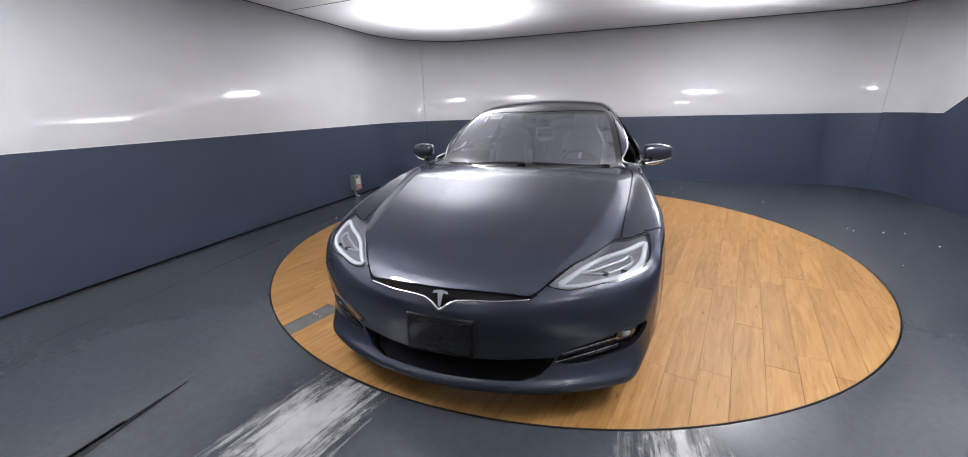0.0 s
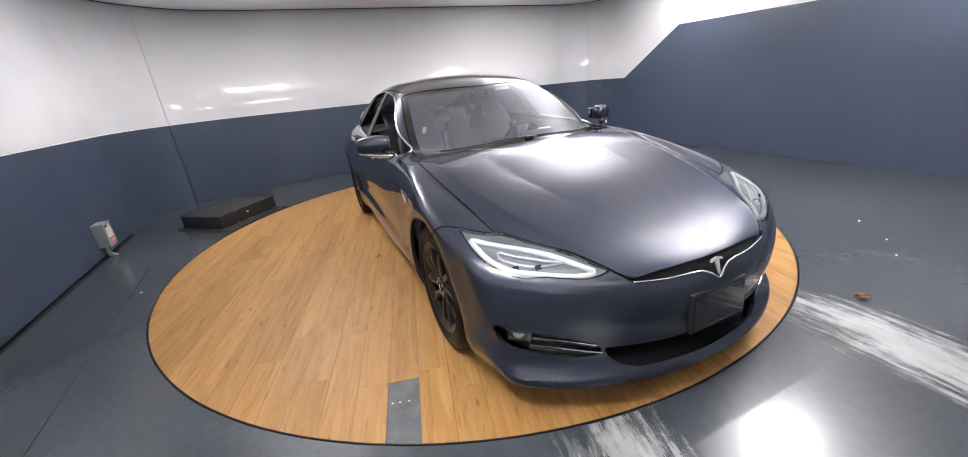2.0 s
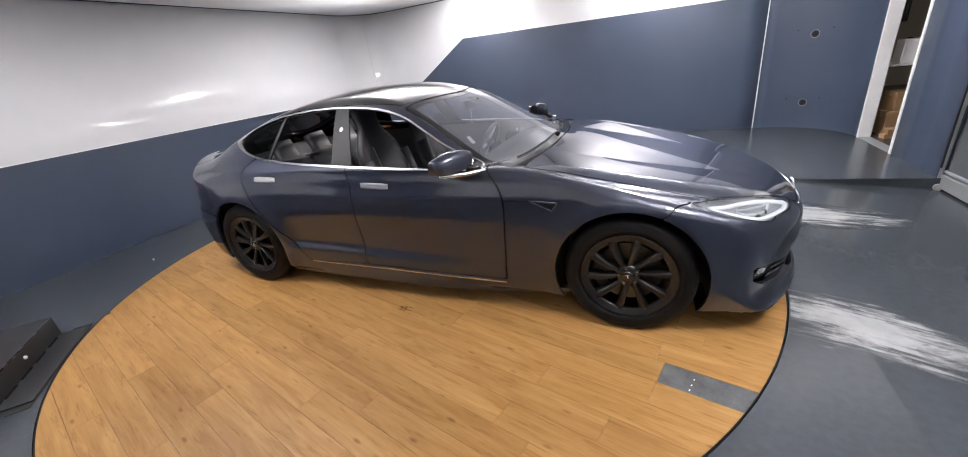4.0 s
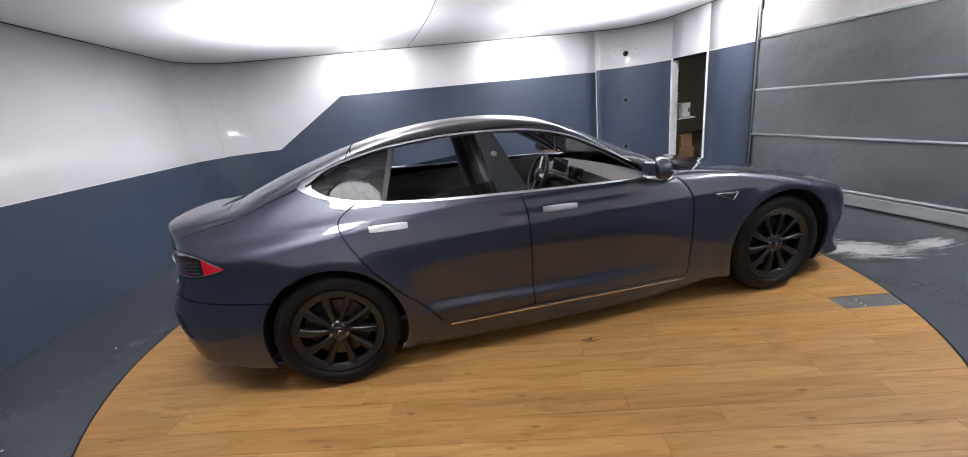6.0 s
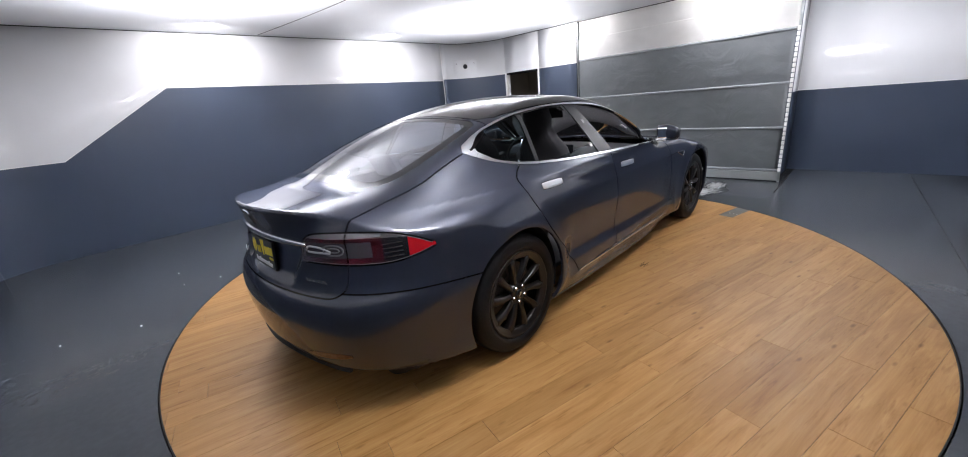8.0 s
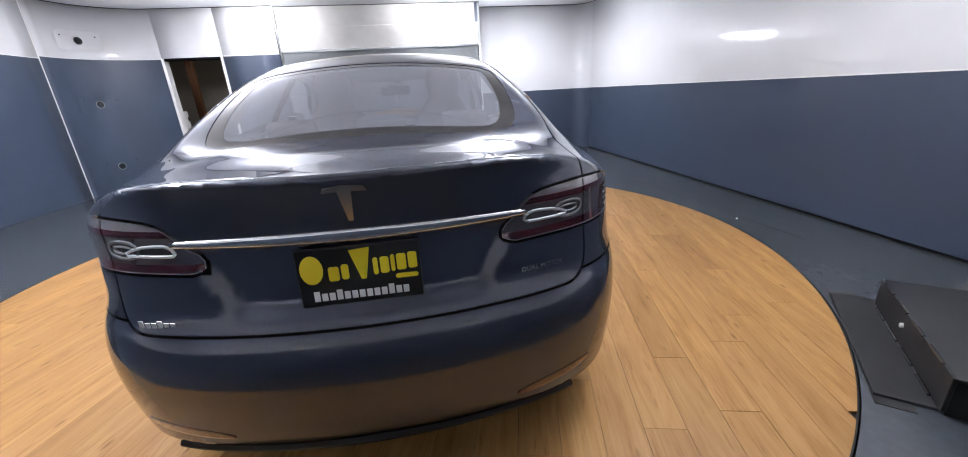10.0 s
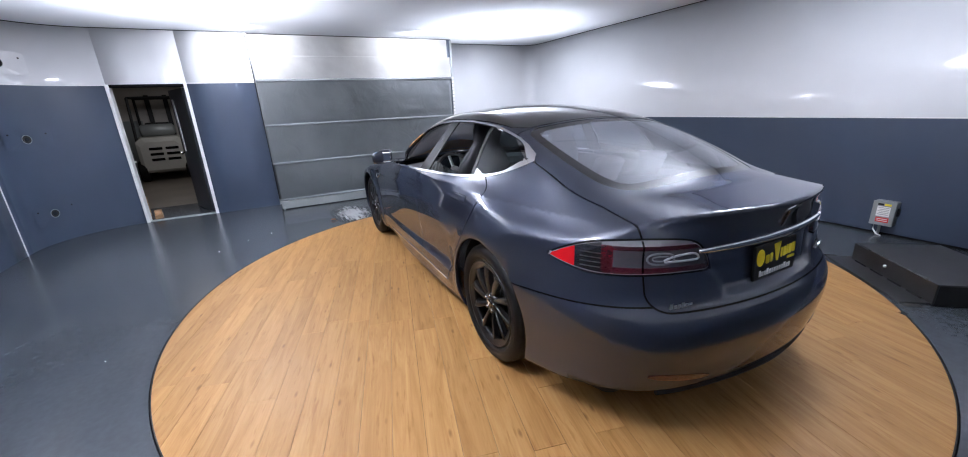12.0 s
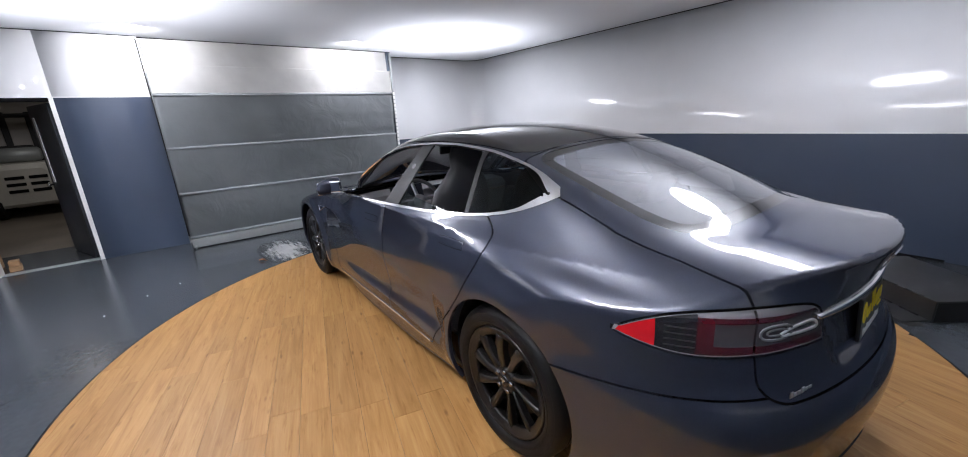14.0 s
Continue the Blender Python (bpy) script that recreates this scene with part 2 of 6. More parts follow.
PAINT = car_paint("graphite_metallic_paint")
BLACK_GLOSS = surface("black_gloss", (0.012, 0.012, 0.013), 0.08, vary=0.1, bump=0, coat=0.6, rough_vary=0.03)
PILLAR = surface("pillar_black", (0.020, 0.022, 0.024), 0.4, vary=0.1, bump=0, spec=0.15, rough_vary=0.05)
BLACK_PLASTIC = surface("black_plastic", (0.013, 0.013, 0.014), 0.5, bump=0.1, spec=0.3)
RUBBER = surface("tyre_rubber", (0.006, 0.006, 0.0065), 0.48, vary=0.3, coarse=8, bump=0.15, spec=0.2)
SEAL = surface("seal_rubber", (0.005, 0.005, 0.006), 0.7, bump=0, spec=0.1)
CHROME = surface("chrome", (0.78, 0.79, 0.81), 0.09, metal=1.0, vary=0.03, bump=0, rough_vary=0.03)
SATIN = surface("satin_metal", (0.74, 0.75, 0.76), 0.3, metal=1.0, vary=0.05, bump=0)
RIM = surface("black_rim", (0.009, 0.0085, 0.0085), 0.32, metal=0.3, vary=0.15, bump=0.02, coat=0.25, rough_vary=0.04)
IRON = surface("brake_iron", (0.10, 0.095, 0.09), 0.4, metal=1.0, vary=0.2, coarse=20)
LEATHER = surface("black_leather", (0.034, 0.034, 0.038), 0.5, vary=0.2, fine=180, bump=0.25, deep=0.0008)
TRIM_DARK = surface("dark_cabin_trim", (0.13, 0.13, 0.138), 0.6, vary=0.2)
HEADLINER = surface("grey_headliner", (0.26, 0.26, 0.265), 0.85, vary=0.1)
GLASS = glass("tinted_glass", (0.58, 0.60, 0.64), haze=0.18, bend=1.6)
GLASS_SIDE = glass("side_glass", (0.15, 0.20, 0.22), gloss=0.3)
GLASS_REAR = glass("rear_glass", (0.42, 0.45, 0.48), rough=0.05, haze=0.2, bend=1.9)
FRIT = surface("black_glass_border", (0.01, 0.01, 0.011), 0.06, vary=0.1, bump=0, coat=0.5, rough_vary=0.02)
LENS = glass("clear_lens", (0.86, 0.88, 0.9), rough=0.03)
LENS_RED = surface("red_lens", (0.42, 0.006, 0.01), 0.12, vary=0.1, bump=0, coat=1.0, rough_vary=0.04)
LENS_DARK = surface("smoked_red_lens", (0.065, 0.006, 0.011), 0.1, vary=0.2, bump=0, coat=1.0, rough_vary=0.04)
LENS_BLACK = surface("black_lens", (0.014, 0.014, 0.017), 0.1, vary=0.1, bump=0, coat=1.0, rough_vary=0.03)
DARK_CHROME = surface("dark_chrome", (0.34, 0.35, 0.38), 0.2, metal=1.0, vary=0.05, bump=0, rough_vary=0.03)
LENS_SMOKE = surface("smoked_lens", (0.065, 0.062, 0.07), 0.1, vary=0.1, bump=0, coat=1.0, rough_vary=0.03)
LENS_GREY = surface("clear_grey_lens", (0.16, 0.16, 0.17), 0.12, vary=0.1, bump=0, coat=1.0, rough_vary=0.03)
LAMP_GREY = surface("lamp_grey", (0.3, 0.31, 0.33), 0.25, metal=0.5, vary=0.1, bump=0)
LAMP_SILVER = surface("lamp_silver", (0.62, 0.64, 0.66), 0.3, metal=0.6, vary=0.1, bump=0)
LAMP_WHITE = surface("lamp_light_guide", (0.85, 0.87, 0.88), 0.3, vary=0.03, bump=0)
SCREEN = surface("dark_screen", (0.02, 0.024, 0.032), 0.08, vary=0.1, bump=0)
WHITE_WALL = film("white_wall_film", (0.68, 0.69, 0.705), 0.09, 0.03)
DARK_WALL = film("slate_wall_film", (0.044, 0.059, 0.092), 0.34, 0.015)
CEILING_MAT = ceiling_sheet("ceiling_sheet")
FLOOR_MAT = floor_paint("grey_floor_paint")
WOOD = wood("honey_oak_plank")
WORN_GLARE = worn_glare_patch("worn_concrete_glare")
CURTAIN_GREY = fabric("grey_cloth", (0.21, 0.23, 0.245))
CURTAIN_WHITE = fabric("white_cloth", (0.88, 0.88, 0.86), 0.15)
BLACK_PIT = surface("black_gap", (0.008, 0.008, 0.008), 0.8, bump=0)
GREY_STEEL = surface("grey_steel", (0.30, 0.32, 0.32), 0.4, metal=0.3, vary=0.12, bump=0.03)
BLACK_BOX = surface("black_painted_board", (0.018, 0.018, 0.019), 0.42, vary=0.3, coarse=3, bump=0.1)
WHITE_PAINT = surface("white_gloss_paint", (0.78, 0.78, 0.77), 0.35, vary=0.06, coarse=4)
FILLER = surface("grey_filler_strip", (0.10, 0.105, 0.11), 0.5, vary=0.35, coarse=9, fine=60, bump=0.1)


# ---------------------------------------------------------------- mesh helpers


def mesh_of(name, bm, material, smooth=False):
    me = bpy.data.meshes.new(name)
    bm.normal_update()
    bm.to_mesh(me)
    bm.free()
    for m in material if isinstance(material, (list, tuple)) else [material]:
        me.materials.append(m)
    if smooth:
        me.shade_smooth()
    return me


def part(name, bm, material, parent=None, label="", smooth=False, m=None):
    ob = new(name, mesh_of(name, bm, material, smooth))
    if parent:
        ob.parent = parent
    if m:
        ob.matrix_basis = m
    if label:
        ob["label"] = label
    return ob


def thing(name, label, category, m=None, group="", kind=""):
    ob = new(name)
    ob.empty_display_size = 0.1
    if m:
        ob.matrix_basis = m
    return tagged(ob, label, category, group, kind)


def box(bm, x0, x1, y0, y1, z0, z1, bevel=0.0, m=None):
    got = bmesh.ops.create_cube(bm, size=1.0)
    for v in got["verts"]:
        v.co = Vector(((x0 + x1) / 2 + v.co.x * (x1 - x0), (y0 + y1) / 2 + v.co.y * (y1 - y0), (z0 + z1) / 2 + v.co.z * (z1 - z0)))
    if bevel:
        edges = list({e for v in got["verts"] for e in v.link_edges})
        made = bmesh.ops.bevel(bm, geom=edges, offset=bevel, segments=2, profile=0.5, affect="EDGES")
        verts = list({v for f in made["faces"] for v in f.verts} | {v for v in got["verts"] if v.is_valid})
    else:
        verts = got["verts"]
    if m:
        bmesh.ops.transform(bm, matrix=m, verts=verts)
    return verts


def boxed(x0, x1, y0, y1, z0, z1, bevel=0.0, m=None):
    bm = bmesh.new()
    box(bm, x0, x1, y0, y1, z0, z1, bevel, m)
    return bm


def tube(points, radius, sides=10, closed=False):
    """A round bar along points."""
    bm = bmesh.new()
    pts = [Vector(p) for p in points]
    rings = []
    for i, p in enumerate(pts):
        a, b = pts[i - 1 if i or closed else 0], pts[(i + 1) % len(pts) if closed else min(i + 1, len(pts) - 1)]
        d = (b - a).normalized()
        u = d.cross(Vector((0, 0, 1)) if abs(d.z) < 0.95 else Vector((1, 0, 0))).normalized()
        w = d.cross(u)
        r = radius[i] if isinstance(radius, (list, tuple)) else radius
        rings.append([bm.verts.new(p + r * (math.cos(k * math.tau / sides) * u + math.sin(k * math.tau / sides) * w)) for k in range(sides)])
    for i in range(len(rings) - (0 if closed else 1)):
        a, b = rings[i], rings[(i + 1) % len(rings)]
        for k in range(sides):
            bm.faces.new((a[k], a[(k + 1) % sides], b[(k + 1) % sides], b[k]))
    if not closed:
        bm.faces.new(rings[0][::-1]), bm.faces.new(rings[-1])
    bmesh.ops.recalc_face_normals(bm, faces=bm.faces)
    return bm


def lathe(profile, sides=48, axis="y"):
    """Turns (radius, along) pairs round an axis."""
    bm = bmesh.new()
    rings = []
    for r, s in profile:
        ring = []
        for k in range(sides):
            c, d = r * math.cos(k * math.tau / sides), r * math.sin(k * math.tau / sides)
            ring.append(bm.verts.new((c, s, d) if axis == "y" else (c, d, s)))
        rings.append(ring)
    for a, b in zip(rings, rings[1:]):
        for k in range(sides):
            bm.faces.new((a[k], a[(k + 1) % sides], b[(k + 1) % sides], b[k]))
    bmesh.ops.recalc_face_normals(bm, faces=bm.faces)
    return bm


def slab(outline, z0, z1):
    """A flat plate with the outline of (x, y) points."""
    bm = bmesh.new()
    low, high = ([bm.verts.new((x, y, z)) for x, y in outline] for z in (z0, z1))
    bm.faces.new(high), bm.faces.new(low[::-1])
    for i in range(len(outline)):
        j = (i + 1) % len(outline)
        bm.faces.new((low[i], low[j], high[j], high[i]))
    bmesh.ops.recalc_face_normals(bm, faces=bm.faces)
    return bm


def soften(bm, offset, segments=2):
    bmesh.ops.bevel(bm, geom=list(bm.edges), offset=offset, segments=segments, profile=0.5, affect="EDGES")
    return bm


def spline(*pairs):
    """A smooth curve through (at, value) pairs, straight beyond its ends."""
    pairs = sorted(pairs)
    xs, ys = np.array([p[0] for p in pairs], float), np.array([p[1] for p in pairs], float)
    slope = np.gradient(ys, xs)

    def at(x):
        x = np.asarray(x, float)
        i = np.clip(np.searchsorted(xs, x) - 1, 0, len(xs) - 2)
        h = xs[i + 1] - xs[i]
        t = (x - xs[i]) / h
        tt = np.clip(t, 0, 1)
        v = (2 * tt**3 - 3 * tt**2 + 1) * ys[i] + (tt**3 - 2 * tt**2 + tt) * h * slope[i] + (3 * tt**2 - 2 * tt**3) * ys[i + 1] + (tt**3 - tt**2) * h * slope[i + 1]
        return v + np.where(t > 1, (t - 1) * h * slope[i + 1], 0) + np.where(t < 0, t * h * slope[i], 0)

    return at


# ---------------------------------------------------------------- the room
HUB = Vector((-0.347, 0.03, 0))  # middle of the turntable
DISC = 2.742


def arc(cx, cy, r, a0, a1, n=14):
    return [(cx + r * math.cos(radians(a0 + (a1 - a0) * k / n)), cy + r * math.sin(radians(a0 + (a1 - a0) * k / n))) for k in range(n + 1)]


def wall(name, path, split, label, z1=CEIL, z0=0.0, thick=0.08):
    """A wall along path, with the room on its right hand: slate film below the height split(x, y), white film above."""
    dense = []
    path = [p for i, p in enumerate(path) if not i or math.dist(p, path[i - 1]) > 0.002]
    for a, b in zip(path, path[1:]):
        n = max(1, int(math.dist(a, b) / 0.25))
        dense += [(a[0] + (b[0] - a[0]) * k / n, a[1] + (b[1] - a[1]) * k / n) for k in range(n)]
    dense.append(path[-1])
    if name == "wall_left":
        dense = sorted(dense + [(-3.09, 4.67), (-1.89, 4.67)])
    bm = bmesh.new()
    cols = []
    for i, (x, y) in enumerate(dense):
        a, b = dense[max(i - 1, 0)], dense[min(i + 1, len(dense) - 1)]
        d = Vector((b[0] - a[0], b[1] - a[1], 0)).normalized()
        out = Vector((-d.y, d.x, 0)) * thick
        s = min(max(split(x, y), z0 + 0.001), z1 - 0.001)
        inner = [bm.verts.new((x, y, z)) for z in (z0, s, z1)]
        outer = [bm.verts.new((x + out.x, y + out.y, z)) for z in (z0, z1)]
        cols.append((inner, outer))
    for (ia, oa), (ib, ob) in zip(cols, cols[1:]):
        for k in (0, 1):
            f = bm.faces.new((ia[k], ib[k], ib[k + 1], ia[k + 1]))
            f.material_index = 0 if k == 0 else 1
            f.smooth = True
        bm.faces.new((oa[0], ob[0], ob[1], oa[1]))
        bm.faces.new((ia[2], oa[1], ob[1], ib[2]))
    for (i, o), flip in ((cols[0], False), (cols[-1], True)):
        ring = [i[0], i[1], i[2], o[1], o[0]]
        bm.faces.new(ring[::-1] if flip else ring)
    bmesh.ops.recalc_face_normals(bm, faces=bm.faces)
    ob = part(name, bm, [DARK_WALL, WHITE_WALL])
    if split(*path[0]) < z0:
        return tagged(ob, label, "wall", kind="structure")
    # the pale edge of the upper sheet along the split
    line = bmesh.new()
    at = [Vector((x, y, split(x, y))) for x, y in dense]
    rows = []
    for i, p in enumerate(at):
        d = (at[min(i + 1, len(at) - 1)] - at[max(i - 1, 0)]).normalized()
        rows.append((p, Vector((d.y, -d.x, 0)).normalized() * 0.003))
    ring = [[line.verts.new(p + q * w + Vector((0, 0, dz))) for w, dz in ((0.2, -0.004), (1, -0.004), (1, 0.006), (0.2, 0.006))] for p, q in rows]
    for a, b in zip(ring, ring[1:]):
        for k in range(4):
            line.faces.new((a[k], a[(k + 1) % 4], b[(k + 1) % 4], b[k]))
    bmesh.ops.recalc_face_normals(line, faces=line.faces)
    part("trim", line, WHITE_PAINT, ob)
    return tagged(ob, label, "wall", kind="structure")


def low(x, y):
    return 1.155


def stepped(x, y):
    return float(np.interp(x, (-3.09, -1.89, 3.0, 4.0), (1.16, 1.95, 1.9, 1.935)))


wall("wall_right", [(4.57, -1.35)] + arc(4.27, -3.2, 0.3, 0, -90, 30) + [(-2.55, -3.5)] + arc(-2.55, -1.9, 1.6, -90, -135, 45), low, "glossy wall, white above a dark slate band")
wall("wall_rear", arc(-2.55, -1.9, 1.6, -135, -180, 45) + [(-4.15, 3.87)] + arc(-3.35, 3.87, 0.8, 180, 135, 45), low, "glossy wall, white above a dark slate band")
wall("wall_left", arc(-3.35, 3.87, 0.8, 135, 90, 45) + [(3.0, 4.67)], stepped, "glossy white wall with a slate band that steps up")
wall("wall_front", [(3.004, 4.67)] + arc(3.13, 3.77, 0.9, 90, 0, 60) + [(4.03, 3.765)], lambda x, y: 1.93, "curved glossy wall with round peepholes")
wall("wall_door_side", [(4.03, 2.865), (4.03, 1.985)], lambda x, y: 1.94, "narrow glossy wall between door and cloth gate")
wall("wall_over_door", [(4.03, 3.765), (4.03, 2.865)], lambda x, y: 1.0, "white wall strip over the doorway", z0=1.937)
wall("wall_return", [(4.62, -1.35), (4.1, -1.35)][::-1], low, "short return wall beside the cloth gate")
# white seam where the curved corner sheet meets the long wall
tagged(part("trim_seam", boxed(2.995, 3.008, 4.662, 4.672, 0, CEIL, 0.002), WHITE_PAINT), "thin pale seam strip on the wall", "trim", kind="structure")
base = bmesh.new()
box(base, -2.5, 4.3, -3.499, -3.492, 0, 0.02)
tagged(part("baseboard", base, SEAL), "thin dark joint along the wall's foot", "baseboard", kind="structure")


# ceiling: one sheet with the plan of the walls, a hair inside them
def ceiling_plan(grow):
    return arc(4.27, -3.2, 0.3 + grow, 0, -90, 16) + arc(-2.55, -1.9, 1.6 + grow, -90, -180, 48) + arc(-3.35, 3.87, 0.8 + grow, 180, 90, 24) + arc(3.13, 3.77, 0.9 + grow, 90, 0, 28) + [(4.03 + grow, 1.99), (4.11 + grow, 1.99), (4.11 + grow, -1.35 + grow), (4.57 + grow, -1.35 + grow)]


outline = ceiling_plan(-0.006)
bm = slab(ceiling_plan(0.05), CEIL + 0.001, CEIL + 0.005)
tagged(part("ceiling", bm, CEILING_MAT), "white stretched ceiling sheet lit from above", "ceiling", kind="structure")
# unseen black box added to soak up lamp light above the sheet
bm = boxed(-4.6, 5.2, -3.9, 5.1, CEIL + 0.75, CEIL + 0.8)
tagged(part("ceiling_blackout", bm, BLACK_PIT), "unseen black slab over the lamps above the ceiling", "ceiling", kind="structure")
bm = bmesh.new()
for x0, x1, y0, y1 in ((-4.6, -4.5, -3.9, 5.1), (5.1, 5.2, -3.9, 5.1), (-4.5, 5.1, -3.9, -3.8), (-4.5, 5.1, 5.0, 5.1)):
    box(bm, x0, x1, y0, y1, CEIL, CEIL + 0.748)
tagged(part("wall_blackout", bm, BLACK_PIT), "unseen black sides round the lamps above the ceiling", "wall", kind="structure")
# dark hairline joint round the ceiling and one bowed joint across it
edge = [(x, y, CEIL - 0.004) for x, y in outline]
tagged(part("trim_ceiling", tube(edge, 0.005, 6, True), SEAL), "dark hairline joint round the ceiling", "trim", kind="structure")
joint = [(-0.6 + 0.25 * math.sin(k / 6), 4.6 - 8.0 * k / 24, CEIL - 0.001) for k in range(25)]
tagged(part("trim_ceiling_joint", tube(joint, 0.003, 6), SEAL), "dark hairline joint across the ceiling", "trim", kind="structure")

# floor: a painted sheet with a round hole for the turntable and a lane that dips towards the gate
LANE = (-1.45, 1.96)


def dip(x):
    return -0.115 * min(max((x - 2.55) / 1.6, 0), 1)


bm = bmesh.new()
N = 192
rings = []
for r in (DISC + 0.006, 2.95, 3.2, 3.7, 4.6, 9.0):
    ring = []
    for k in range(N):
        a = k * math.tau / N
        x, y = HUB.x + r * math.cos(a), HUB.y + r * math.sin(a)
        ring.append(bm.verts.new((min(max(x, -4.3), 5.2), min(max(y, -3.7), 4.85), 0)))
    rings.append(ring)
for a, b in zip(rings, rings[1:]):
    for k in range(N):
        bm.faces.new((a[k], b[k], b[(k + 1) % N], a[(k + 1) % N]))
bmesh.ops.remove_doubles(bm, verts=bm.verts, dist=0.0005)
for y in LANE:
    bmesh.ops.bisect_plane(bm, geom=list(bm.verts) + list(bm.edges) + list(bm.faces), plane_co=(0, y, 0), plane_no=(0, 1, 0))
gone = [f for f in bm.faces if f.calc_center_median().x > 1.5 and LANE[0] < f.calc_center_median().y < LANE[1]]
bmesh.ops.delete(bm, geom=gone, context="FACES")
tagged(part("floor", bm, FLOOR_MAT), "worn dark grey painted concrete floor", "floor", kind="structure")
bm = bmesh.new()
cols = []
for k in range(25):
    y = LANE[0] + (LANE[1] - LANE[0]) * k / 24
    x0 = HUB.x + math.sqrt((DISC + 0.006) ** 2 - (y - HUB.y) ** 2)
    cols.append([bm.verts.new((x, y, dip(x))) for x in (x0, 2.6, 3.0, 3.6, 4.15, 5.2)])
for a, b in zip(cols, cols[1:]):
    for k in range(5):
        bm.faces.new((a[k], a[k + 1], b[k + 1], b[k]))
for col, y in ((cols[0], LANE[0]), (cols[-1], LANE[1])):
    top = [bm.verts.new((v.co.x, v.co.y, 0.0)) for v in col]
    for k in range(1, 5):
        bm.faces.new((col[k], col[k + 1], top[k + 1], top[k]))
bmesh.ops.remove_doubles(bm, verts=bm.verts, dist=0.0005)
bmesh.ops.recalc_face_normals(bm, faces=bm.faces)
tagged(part("floor_lane", bm, FLOOR_MAT), "scuffed grey floor lane dipping to the gate", "floor", kind="structure")
bm = boxed(-4.6, 12.0, -4.0, 9.0, -0.3, -0.25)
tagged(part("ground", bm, BLACK_PIT), "dark slab under the floor", "ground", kind="structure")


def patch(x, y, length, width, turn):
    """A worn spot with painted lamp glare that lies on the floor and follows its dip."""
    bm = bmesh.new()
    uv = bm.loops.layers.uv.new()
    m = pose(x, y, 0, 0, 0, turn)
    rings = []
    for k in range(9):
        row = []
        for i in range(32):
            v = Vector((length / 2 * k / 8 * math.cos(i * math.tau / 32), width / 2 * k / 8 * math.sin(i * math.tau / 32), 0))
            w = m @ v - HUB
            w = HUB + w * max(1.0, (DISC + 0.012) / w.length)
            v = m.inverted() @ w
            row.append(bm.verts.new((v.x, v.y, dip(w.x) + 0.0025)))
            if not k:
                break
        rings.append(row)
    for a, b in zip(rings, rings[1:]):
        for i in range(32):
            j = (i + 1) % 32
            bm.faces.new((a[0], b[i], b[j]) if len(a) == 1 else (a[i], b[i], b[j], a[j]))
    for face in bm.faces:
        for loop in face.loops:
            loop[uv].uv = (loop.vert.co.x * 2 / length, loop.vert.co.y * 2 / width)
    ob = part("worn_paint_glare", bm, WORN_GLARE, m=m)
    ob["label"], ob["kind"] = "pale patch in the floor paint, part wear, part painted lamp glare", "stuff"
    return tagged(ob, category="floor wear")


patch(2.66, -0.62, 1.25, 0.6, -16)
patch(2.72, 1.02, 1.6, 0.62, 2)
patch(3.3, -0.7, 1.0, 0.3, 8)

# straight joint lines in the floor
bm = bmesh.new()
box(bm, 2.9, 4.1, -1.462, -1.45, -0.01, 0.003)
box(bm, -1.2, 4.3, -2.91, -2.905, -0.004, 0.0015, m=pose(0, 0, 0, 0, 0, 3))
tagged(part("floor_joint", bm, BLACK_PIT), "thin dark joints in the floor", "floor joint", kind="structure")
# the slot round the turntable: pit, steel edge
bm = lathe([(DISC - 0.02, -0.12), (DISC + 0.007, -0.12), (DISC + 0.007, -0.002)], 160, "z")
tagged(part("turntable_slot", bm, BLACK_PIT, m=Matrix.Translation(HUB)), "dark open slot round the turntable", "slot", kind="structure")
# ---------------------------------------------------------------- cloth gate
gate = thing("roll_up_gate", "grey cloth roll-up gate with white top, worn and creased", "gate", pose(4.09, 0, 0))


def sheet(y0, y1, z0, z1, ny=70, nz=30, wave=0.008, seed=0.0, bulge=0.0):
    bm = bmesh.new()
    g = [[None] * (nz + 1) for _ in range(ny + 1)]
    for i in range(ny + 1):
        for k in range(nz + 1):
            y, z = y0 + (y1 - y0) * i / ny, z0 + (z1 - z0) * k / nz
            d = noise.fractal(Vector((y * 1.3 + seed, z * 1.7, seed)), 1.0, 2.0, 4) * wave + bulge * math.sin(math.pi * k / nz)
            g[i][k] = bm.verts.new((d, y, z))
    for i in range(ny):
        for k in range(nz):
            bm.faces.new((g[i][k], g[i + 1][k], g[i + 1][k + 1], g[i][k + 1])).smooth = True
    bmesh.ops.solidify(bm, geom=list(bm.faces), thickness=0.004)
    bmesh.ops.recalc_face_normals(bm, faces=bm.faces)
    return bm


Z0 = dip(4.1)
for z0, z1, s in ((0.075, 0.665, 1.0), (0.69, 1.27, 5.0), (1.3, 1.95, 9.0)):
    part("cloth_panel", sheet(-1.3, 1.975, z0 - 0.02, z1 + 0.02, seed=s, bulge=-0.012, wave=0.02), CURTAIN_GREY, gate)
for z in (0.06, 0.675, 1.285, 1.965):
    part("stiffener_pipe", tube([(-0.006, -1.31, z), (-0.006, 1.98, z)], 0.017, 10), surface("grey_pipe", (0.27, 0.29, 0.31), 0.5, vary=0.15) if z == 0.06 else bpy.data.materials["grey_pipe"], gate, smooth=True)
